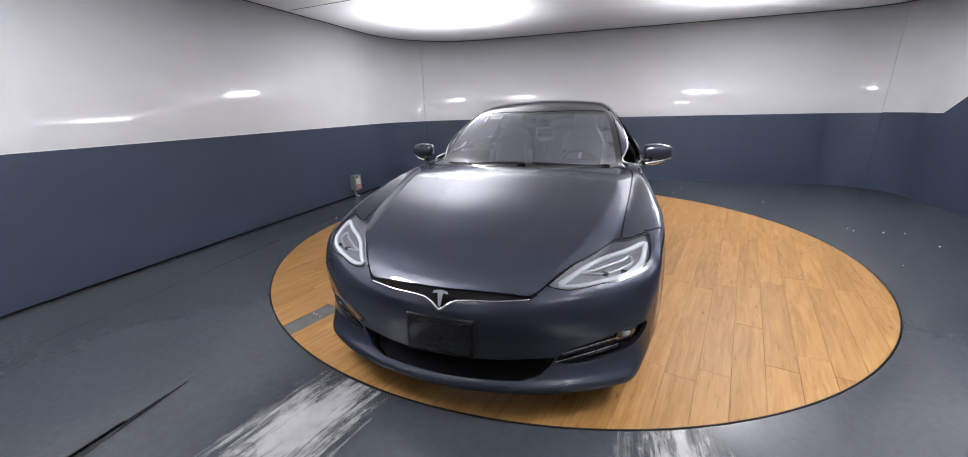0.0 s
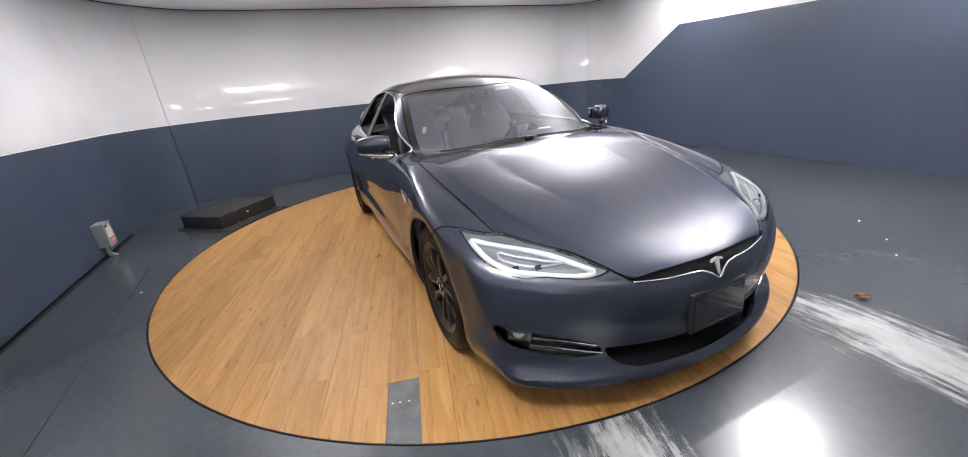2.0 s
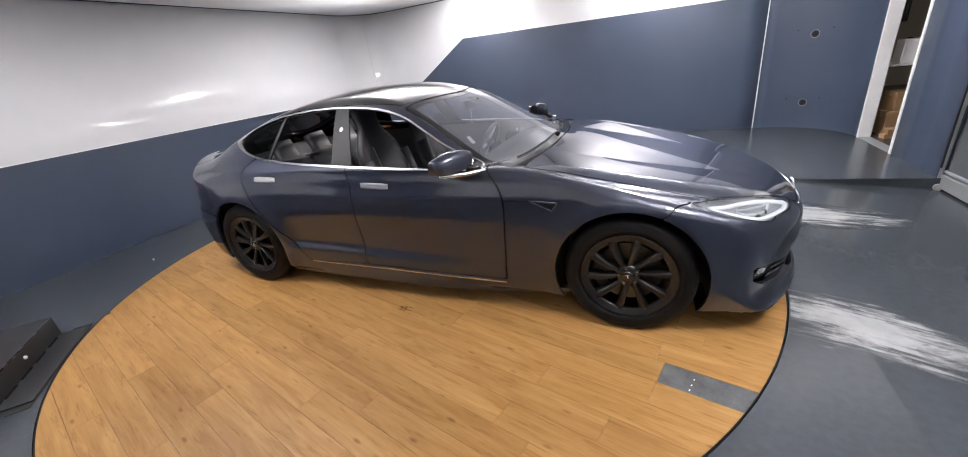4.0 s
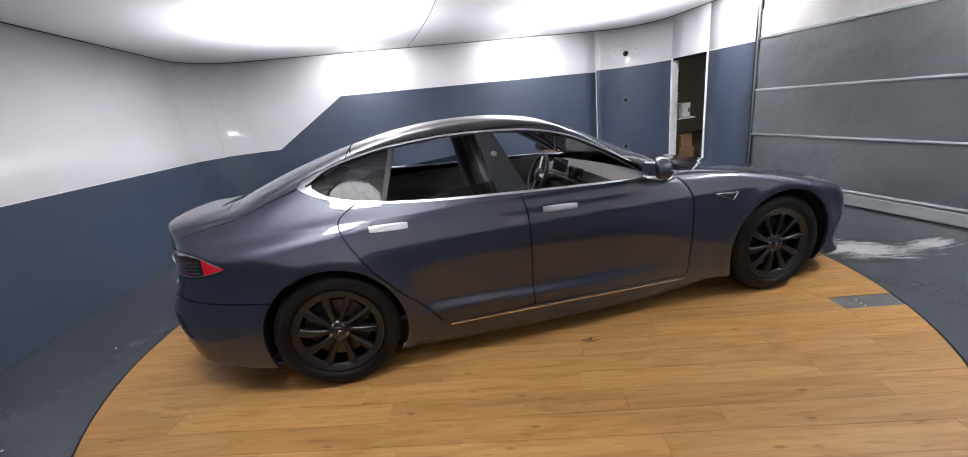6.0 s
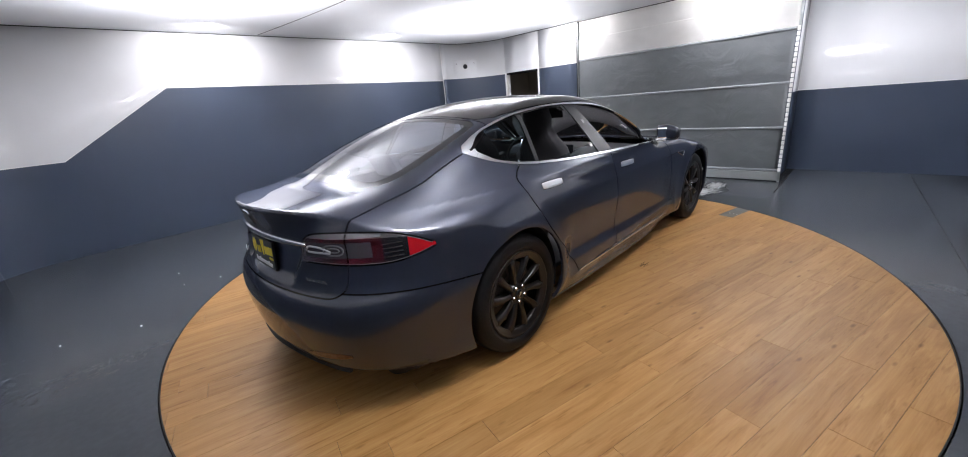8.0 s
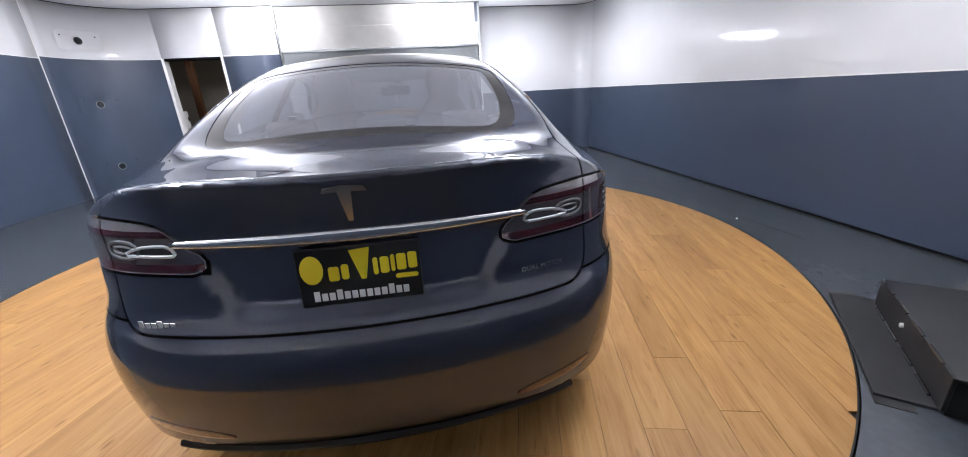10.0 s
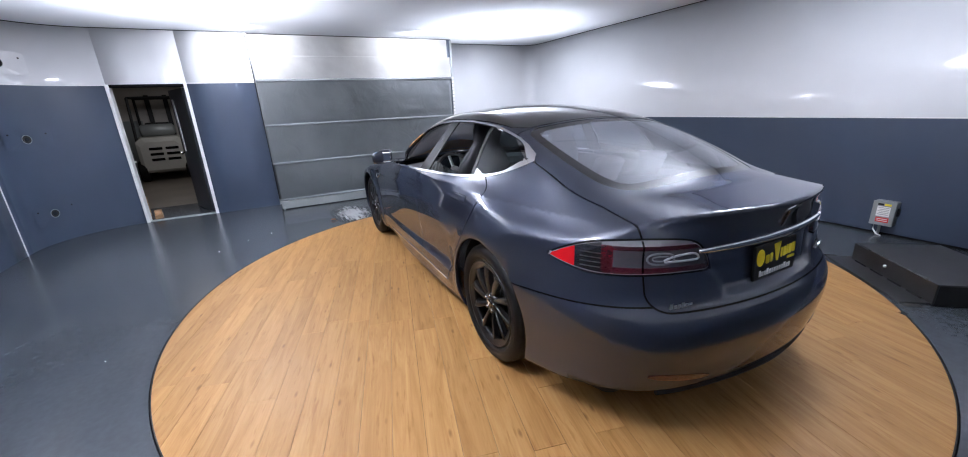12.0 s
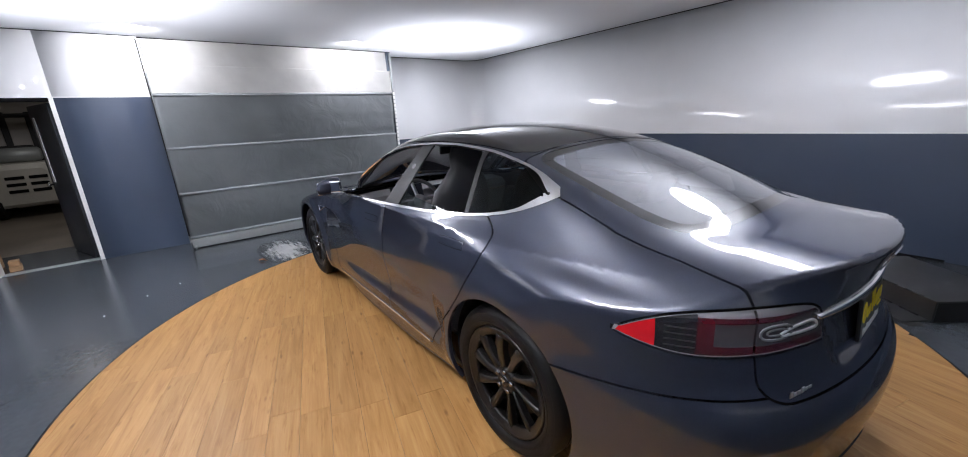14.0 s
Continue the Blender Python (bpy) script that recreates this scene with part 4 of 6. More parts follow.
def rear_valance(p):
    """Below zero in the black foot of the rear bumper."""
    y = np.abs(p[:, 1])
    return p[:, 2] - 0.30 + 0.05 * ease(y, 0.3, 0.62)


def wedge(p):
    """Below zero in the sliver of the rear pane that stands above the door."""
    return p[:, 2] - np.interp(p[:, 0], (-1.0, -0.45), (1.03, 1.075))


def along_skin(f):
    """Turns the values of f near its zero line into distances along the skin."""

    def g(p):
        v = np.array(f(p), float)
        near = np.abs(v) < 0.04
        if near.any():
            q = p[near]
            rise = np.stack([f(q + d) - f(q - d) for d in np.eye(3) * 0.001], -1) / 0.002
            n = slope_of(car_field, q)
            n /= np.maximum(np.linalg.norm(n, axis=1), 1e-6)[:, None]
            rise = rise - n * (rise * n).sum(-1)[:, None]
            v[near] /= np.clip(np.linalg.norm(rise, axis=1), 0.15, 2)
        return v

    return g


HOOD, WINDSHIELD, ROOF, HEADLIGHT, TAILLIGHT, FRONT_DOOR, REAR_DOOR, DLO, hatch, front_seam, rear_bumper = (along_skin(f) for f in (HOOD, WINDSHIELD, ROOF, HEADLIGHT, TAILLIGHT, FRONT_DOOR, REAR_DOOR, DLO, hatch, front_seam, rear_bumper))


def cut(bm, values, mask=None):
    """Splits the faces of bm along the zero line of values(points)."""
    bm.verts.ensure_lookup_table()
    pts = np.array([v.co[:] for v in bm.verts])
    val = values(pts)
    if mask is not None:
        ok = mask(pts)
    else:
        ok = np.ones(len(pts), bool)
    val[np.abs(val) < 1e-5] = 0.0
    for i, v in enumerate(bm.verts):
        v.index = i
    marks = {v for v, f, o in zip(bm.verts, val, ok) if f == 0.0 and o}
    crossing = []
    for e in bm.edges:
        a, b = e.verts[0].index, e.verts[1].index
        if val[a] * val[b] < 0 and ok[a] and ok[b]:
            crossing.append((e, val[a] / (val[a] - val[b])))
    for e, t in crossing:
        start = e.verts[0]
        marks.add(bmesh.utils.edge_split(e, start, t)[1])
    faces = {f for v in marks for f in v.link_faces}
    for f in faces:
        ring = [v for v in f.verts if v in marks]
        if len(ring) >= 2:
            a, b = ring[0], ring[1] if len(ring) == 2 else ring[-1]
            if bm.edges.get((a, b)) is None:
                try:
                    bmesh.utils.face_split(f, a, b)
                except ValueError:
                    pass


points, quads = net(car_field, (-2.66, -1.06, 0.1), (2.52, 1.06, 1.48), 0.019)
points = relaxed(car_field, settle(car_field, points), quads)
me = bpy.data.meshes.new("skin")
me.from_pydata(points.tolist(), [], quads.tolist())
skin = bmesh.new()
skin.from_mesh(me)
bpy.data.meshes.remove(me)

GAP = 0.004


def sideways(p):
    return np.abs(p[:, 1]) > 0.56


def ahead(p):
    return p[:, 0] > 1.45


def behind(p):
    return p[:, 0] < -1.0


def noseward(p):
    return p[:, 0] > 1.9


def upper(p):
    return p[:, 2] > 0.56


def over(p):
    return (p[:, 2] > 0.84) & (np.abs(p[:, 1]) < 0.9)


for ax, r in AXLES:
    cut(skin, lambda p: np.hypot(p[:, 0] - ax, p[:, 2] - WHEEL_Z) - r, lambda p: np.abs(p[:, 1]) > 0.5)
for f, mask in ((HOOD, lambda p: (p[:, 2] > 0.56) & (p[:, 0] > 0.7)), (hatch, behind), (FRONT_DOOR, sideways), (REAR_DOOR, sideways), (front_seam, lambda p: ahead(p) & (np.abs(p[:, 1]) > 0.84)), (rear_bumper, lambda p: p[:, 0] < -1.6), (ROOF, over), (WINDSHIELD, over), (HEADLIGHT, ahead), (TAILLIGHT, lambda p: p[:, 0] < -1.75)):
    for g in (-GAP, GAP) if f is not HEADLIGHT else (-0.002, 0.002):
        cut(skin, lambda p: f(p) - g, mask)
for f, mask, offsets in ((DLO, sideways, (0.0,)), (dlo_inner, sideways, (0.0,)), (QUARTER, sideways, (0.0,)), (REAR_PANE, sideways, (0.0,)), (FRONT_PANE, sideways, (0.0,)), (wedge, lambda p: sideways(p) & (p[:, 0] < -0.4) & (p[:, 0] > -1.15) & (p[:, 2] > 0.98), (0.0,)), (REAR_GLASS, lambda p: p[:, 0] < -1.2, (0.0, -0.055)), (WINDSHIELD, over, (-0.05,)), (GRILLE, noseward, (0.0,)), (FOG_POCKET, noseward, (0.0,)), (NOSE_BAND, noseward, (0.0,)), (HEADLIGHT, ahead, (-0.005,)), (TAILLIGHT, behind, (-0.007,))):
    for g in offsets:
        cut(skin, lambda p: f(p) - g, mask)
cut(skin, rear_valance, lambda p: p[:, 0] < -2.0)
# seams inside the rear lamps


def in_rear_lamp(p):
    return (p[:, 0] < -1.8) & (p[:, 2] > 0.74) & (p[:, 2] < 0.96)


LAMP_BANDS, LAMP_ROWS = (-1.271, -1.425, -1.49), (0.808, 0.880, 0.898)
for at in LAMP_BANDS:
    cut(skin, lambda p: np.abs(p[:, 1]) + p[:, 0] - at, in_rear_lamp)
for at in LAMP_ROWS:
    cut(skin, lambda p: p[:, 2] - at, lambda p: in_rear_lamp(p) & (np.abs(p[:, 1]) + p[:, 0] < -1.4))

skin.faces.ensure_lookup_table()
C = np.array([f.calc_center_median()[:] for f in skin.faces])
skin.normal_update()
NRM = np.array([f.normal[:] for f in skin.faces])
side_on, is_behind = np.abs(C[:, 1]) > 0.56, C[:, 0] < -1.0
kind = np.full(len(C), "body", dtype=object)


def put(name, where):
    kind[where & (kind == "body")] = name


put("cut_away", (np.abs(C[:, 1]) > 0.5) & np.any([np.hypot(C[:, 0] - ax, C[:, 2] - WHEEL_Z) < r for ax, r in AXLES], 0))
put("underbody", (NRM[:, 2] < -0.75) & (C[:, 2] < 0.32))
v_dlo = np.where(side_on & (C[:, 2] > 0.9), DLO(C), 1)
v_in = np.where(side_on & (C[:, 2] > 0.9), dlo_inner(C), 1)
put("quarter_pane", (v_in < 0) & (QUARTER(C) < 0))
put("rear_pane", (v_in < 0) & (REAR_PANE(C) < 0))
put("front_pane", (v_in < 0) & (FRONT_PANE(C) < 0))
put("divider", (v_in < 0) & (C[:, 0] < -0.7))
put("pillar", v_in < 0)
put("window_chrome", v_dlo < 0)
v_lamp = np.where((C[:, 0] > 1.45), HEADLIGHT(C), 1)
put("headlight_lens", v_lamp < -0.005)
put("headlight_rim", v_lamp < -0.002)
v_tail = np.where(C[:, 0] < -1.75, TAILLIGHT(C), 1)
u_tail = np.abs(C[:, 1]) + C[:, 0]
v_hatch = hatch(C)
v_lens = v_tail < -0.007
put("gap", v_lens & (np.abs(v_hatch) < GAP))
put("tail_red", v_lens & (u_tail > LAMP_BANDS[0]))
put("tail_smoke", v_lens & (u_tail > LAMP_BANDS[1]))
put("tail_clear", v_lens & (C[:, 2] > LAMP_ROWS[2]))
put("tail_band", v_lens & ((u_tail > LAMP_BANDS[2]) | (C[:, 2] < LAMP_ROWS[0]) | (C[:, 2] > LAMP_ROWS[1])))
put("tail_inner", v_lens)
put("tail_rim", v_tail < -GAP)
is_nose = (C[:, 0] > 1.9) & (NRM[:, 0] > 0.05)
put("grille", is_nose & (GRILLE(C) < 0))
put("fog_pocket", is_nose & (FOG_POCKET(C) < 0))
put("nose_band", is_nose & (NOSE_BAND(C) < 0) & (HOOD(C) > -GAP))
on_top = (C[:, 2] > 0.84) & (np.abs(C[:, 1]) < 0.9)
v_ws, v_roof, v_rg = WINDSHIELD(C), ROOF(C), REAR_GLASS(C)
v_hood = np.where((C[:, 2] > 0.56) & (C[:, 0] > 0.7), HOOD(C), 1)
put("hood", v_hood < -GAP)
put("windshield", on_top & (v_ws < -0.05))
put("windshield_border", on_top & (v_ws < -GAP))
put("roof", on_top & (v_roof < -GAP))
put("rear_glass", is_behind & on_top & (v_rg < -0.055))
put("rear_glass_border", is_behind & on_top & (v_rg < 0))
v_fd, v_rd = np.where(side_on, FRONT_DOOR(C), 1), np.where(side_on, REAR_DOOR(C), 1)
v_fb, v_rb = front_bumper(C), rear_bumper(C)
gap = (np.abs(v_hatch) < GAP) & is_behind
gap |= np.abs(v_lamp) < 0.002
for v in (v_hood, v_fd, v_rd, v_tail, np.where(on_top, v_ws, 1), np.where(on_top, v_roof, 1)):
    gap |= np.abs(v) < GAP
gap |= (np.abs(front_seam(C)) < GAP) & (np.abs(C[:, 1]) > 0.85) & (C[:, 0] > 1.5) & (v_lamp > 0)
gap |= (np.abs(v_rb) < GAP) & (v_hatch > 0)
put("gap", gap)
put("hatch", (v_hatch < 0) & is_behind)
put("front_door", v_fd < 0)
put("rear_door", v_rd < 0)
put("front_bumper", v_fb < 0)
put("rear_valance", (C[:, 0] < -2.1) & (rear_valance(C) < 0))
put("rear_bumper", v_rb < 0)
put("cowl", (C[:, 0] > 0.6) & (C[:, 0] < 0.99) & (np.abs(C[:, 1]) < 0.77) & (C[:, 2] > 0.85))
put("fender", (C[:, 0] > 0.6) & (C[:, 2] > 0.15))

VERT = np.array([v.co[:] for v in skin.verts])
VNRM = slope_of(car_field, VERT)
VNRM /= np.linalg.norm(VNRM, axis=1)[:, None]
for i, v in enumerate(skin.verts):
    v.index = i
RINGS = [[v.index for v in f.verts] for f in skin.faces]
skin.free()

car = thing("car", "dark grey metallic electric saloon with black wheels", "car")


def largest(rows):
    """Of those faces, the largest piece that hangs together."""
    owner = {}

    def root(k):
        while owner.setdefault(k, k) != k:
            k = owner[k]
        return k

    for i in rows:
        for k in RINGS[i][1:]:
            owner[root(k)] = root(RINGS[i][0])
    count = collections.Counter(root(RINGS[i][0]) for i in rows)
    best = count.most_common(1)[0][0]
    return [i for i in rows if root(RINGS[i][0]) == best]


def panel(name, which, material, parent, sink=0.0, lip=0.02, label="", side=None, single=False, where=None):
    """The faces of one kind as a mesh: on the skin or sunk under it, with edges folded inwards and the skin's own normals."""
    rows = [i for i in np.flatnonzero(np.isin(kind, which)) if (side is None or C[i, 1] * side > 0) and (where is None or where(C[i]))]
    rows = largest(rows) if single else rows
    used, faces = {}, []
    for i in rows:
        faces.append([used.setdefault(k, len(used)) for k in RINGS[i]])
    ids = np.array(list(used))
    co, nm = VERT[ids] - VNRM[ids] * sink, VNRM[ids]
    if lip:
        count = {}
        for f in faces:
            for a, b in zip(f, f[1:] + f[:1]):
                key = (min(a, b), max(a, b))
                count[key] = None if key in count else (a, b)
        rim = np.array([ab for ab in count.values() if ab])
        if len(rim):
            a, b = rim[:, 0], rim[:, 1]
            out = np.cross(co[b] - co[a], nm[a] + nm[b])
            out /= np.maximum(np.linalg.norm(out, axis=1), 1e-9)[:, None]
            out = out if lip > 0 else -out
            first, n = len(co), len(rim)
            co = np.concatenate([co, co[a], co[b], co[b] - nm[b] * lip, co[a] - nm[a] * lip])
            nm = np.concatenate([nm, out, out, out, out])
            faces += [[first + k + n, first + k, first + k + 3 * n, first + k + 2 * n] for k in range(n)]
    mesh = bpy.data.meshes.new(name)
    mesh.from_pydata(co.tolist(), [], faces)
    mesh.materials.append(material)
    mesh.shade_smooth()
    mesh.normals_split_custom_set_from_vertices(nm.tolist())
    ob = new(name, mesh)
    ob.parent = parent
    if label:
        ob["label"] = label
    return ob


panel("body_shell", ["body"], PAINT, car, label="dark grey metallic body sides and roof rails")
for s in (-1, 1):
    panel("fender", ["fender"], PAINT, car, side=s)
panel("hood", ["hood"], PAINT, car)
tailgate = panel("tailgate", ["hatch"], PAINT, car)
front_end = panel("front_bumper", ["front_bumper"], PAINT, car)
rear_end = panel("rear_bumper", ["rear_bumper"], PAINT, car)
panel("rear_valance", ["rear_valance"], BLACK_PLASTIC, rear_end, sink=0.004, label="black foot of the bumper")
panel("underbody", ["underbody"], BLACK_PLASTIC, car, lip=0, single=True)
# near-black backing added behind the panel gaps, for the shade inside them
panel("shut_line_backing", ["gap"], SEAL, car, sink=0.02, lip=0)
panel("roof", ["roof"], FRIT, car, label="dark glass roof panel", sink=0.001)
panel("windshield", ["windshield"], GLASS, car, sink=0.003, lip=0).visible_shadow = False
panel("windshield_border", ["windshield_border"], FRIT, car, sink=0.002, lip=0)
panel("rear_window", ["rear_glass"], GLASS_REAR, tailgate, sink=0.003, lip=0).visible_shadow = False
panel("rear_window_border", ["rear_glass_border"], FRIT, tailgate, sink=0.002, lip=0)
for s in (-1, 1):
    panel("cowl", ["cowl"], BLACK_PLASTIC, car, sink=0.012, lip=0.02, side=s, single=True)
panel("nose_band", ["nose_band"], SEAL, front_end, sink=0.012)
panel("lower_grille", ["grille"], SEAL, front_end, sink=0.05, lip=0)
doors = {}
for s, word in ((-1, "right"), (1, "left")):
    for name in ("front_door", "rear_door"):
        doors[name, s] = panel(name, [name], PAINT, car, side=s)
    # the windows are wound down: only a wedge of the rear pane still shows
    panel("window_pane", ["rear_pane"], GLASS_SIDE, doors["rear_door", s], sink=0.008, lip=0, side=s, where=lambda c: wedge(c[None])[0] < 0).visible_shadow = False
    panel("quarter_window", ["quarter_pane"], GLASS_SIDE, car, sink=0.005, lip=0, side=s).visible_shadow = False
    panel("pillar_cover", ["pillar"], PILLAR, doors["front_door", s], sink=0.003, lip=0.01, side=s)
    p = np.array([[-0.425, s * 0.75, 1.235]])
    q = settle(car_field, p, 8)
    g = Vector(slope_of(car_field, q)[0]).normalized()
    part("pillar_badge", lathe([(0, 0.003), (0.016, 0.0025), (0.019, 0.0)], 20, "z"), LENS_GREY, doors["front_door", s], "round pale disc on the pillar", m=Matrix.Translation(Vector(q[0]) - g * 0.002) @ g.to_track_quat("Z", "Y").to_matrix().to_4x4())
    panel("window_divider", ["divider"], BLACK_PLASTIC, doors["rear_door", s], sink=0.003, lip=0.01, side=s, single=True)
    panel("window_trim", ["window_chrome"], CHROME, car, sink=-0.003, lip=0.01, side=s, label="bright chrome window surround")
    panel("fog_pocket", ["fog_pocket"], BLACK_PLASTIC, front_end, sink=0.045, lip=0, side=s)
    lamp_ob = panel("headlight", ["headlight_lens"], LENS, car, sink=0.0, lip=0, side=s, label="clear headlight with white light guides")
    panel("headlight_bowl", ["headlight_lens"], surface("lamp_bowl", (0.30, 0.31, 0.33), 0.3, metal=0.4, vary=0.2, bump=0) if "lamp_bowl" not in bpy.data.materials else bpy.data.materials["lamp_bowl"], lamp_ob, sink=0.018, lip=-0.016, side=s)
    panel("headlight_rim", ["headlight_rim"], BLACK_GLOSS, lamp_ob, sink=0.002, side=s)
    tail_ob = panel("taillight", ["tail_inner"], LENS_SMOKE, car, sink=0.001, side=s, label="smoked red rear lamp with clear centre")
    panel("tail_reflector", ["tail_red"], LENS_RED, tail_ob, sink=0.001, side=s, label="bright red reflector")
    panel("tail_marker", ["tail_smoke"], LENS_BLACK, tail_ob, sink=0.001, side=s)
    panel("tail_clear_strip", ["tail_clear"], LENS_GREY, tail_ob, sink=0.001, side=s, label="clear grey upper edge")
    panel("tail_band", ["tail_band"], LENS_DARK, tail_ob, sink=0.001, side=s, label="dull red light band")
    panel("tail_rim", ["tail_rim"], LENS_GREY, tail_ob, sink=0.0, side=s)
# inside of the shell: door cards and floor, headlining
inner = np.isin(kind, ["body", "front_door", "rear_door", "underbody", "hatch", "fender", "gap"]) & (C[:, 2] < 0.985) & (C[:, 0] < 0.98) & (C[:, 0] > -2.35) & ~((np.abs(C[:, 1]) > 0.5) & (np.hypot(np.abs(C[:, 0]) - AXLE, C[:, 2] - WHEEL_Z) < 0.46))
kept = kind.copy()
kind[:] = "none"
kind[inner] = "inner"
panel("cabin_lining", ["inner"], TRIM_DARK, car, sink=0.05, lip=0)
kind[:] = kept
panel("headlining", ["roof"], HEADLINER, car, sink=0.035, lip=0)
panel("rail_lining", ["body"], HEADLINER, car, sink=0.03, lip=0, where=lambda c: c[2] > 1.0 and -1.7 < c[0] < 0.8)


def all_on_skin(points, way):
    """The points where lines through points along way meet the skin, and the normals there."""
    p, way = np.array(points, float), np.array(way, float)
    for _ in range(10):
        f, g = car_field(p), (car_field(p + way * 0.002) - car_field(p - way * 0.002)) / 0.004
        p = p - way * np.clip(f / np.where(np.abs(g) < 0.15, np.where(g < 0, -0.15, 0.15), g), -0.12, 0.12)[:, None]
    g = slope_of(car_field, p)
    return [(Vector(q), Vector(n).normalized()) for q, n in zip(p, g)]


def on_skin(x, y, z, way):
    return all_on_skin([(x, y, z)], way)[0]


def strip(points, way, width, rise, closed=False):
    """A raised bar of that width along points laid on the skin."""
    rows = all_on_skin(points, way)
    bm = bmesh.new()
    rings = []
    for i, (p, n) in enumerate(rows):
        a, b = rows[i - 1 if i or closed else 0][0], rows[(i + 1) % len(rows) if closed else min(i + 1, len(rows) - 1)][0]
        d = (b - a).normalized()
        u = d.cross(n).normalized()
        w = width[i] if isinstance(width, (list, tuple)) else width
        rings.append([bm.verts.new(p + u * s * w / 2 + n * h) for s, h in ((-1, -0.004), (-1, rise * 0.6), (-0.6, rise), (0.6, rise), (1, rise * 0.6), (1, -0.004))])
    for i in range(len(rings) - (0 if closed else 1)):
        a, b = rings[i], rings[(i + 1) % len(rings)]
        for k in range(5):
            bm.faces.new((a[k], b[k], b[k + 1], a[k + 1]))
    if not closed:
        bm.faces.new(rings[0][::-1]), bm.faces.new(rings[-1])
    bmesh.ops.recalc_face_normals(bm, faces=bm.faces)
    return bm


# ---- trim on the skin
nose = [(2.4, 0.385 - 0.77 * k / 60, 0) for k in range(61)]


def chrome_z(y):
    return float(np.interp(abs(y), (0, 0.015, 0.035, 0.075, 0.13, 0.24, 0.385), (0.546, 0.553, 0.57, 0.587, 0.592, 0.594, 0.604)))


part("nose_chrome", strip([(2.45, y, chrome_z(y)) for _, y, _ in nose], (1, 0, 0), [0.006 + 0.006 * math.exp(-((y / 0.05) ** 2)) for _, y, _ in nose], 0.004), CHROME, front_end, smooth=True)
p, n = on_skin(2.45, 0, 0.587, (1, 0, 0))
bm = slab([(-0.036, 0.022), (-0.03, 0.033), (0, 0.038), (0.03, 0.033), (0.036, 0.022), (0.012, 0.024), (0.005, -0.028), (0, -0.036), (-0.005, -0.028), (-0.012, 0.024)], 0, 0.006)
part("nose_emblem", bm, LAMP_SILVER, front_end, m=Matrix.Translation(p + n * 0.007) @ pose(0, 0, 0, 70, 0, 90))
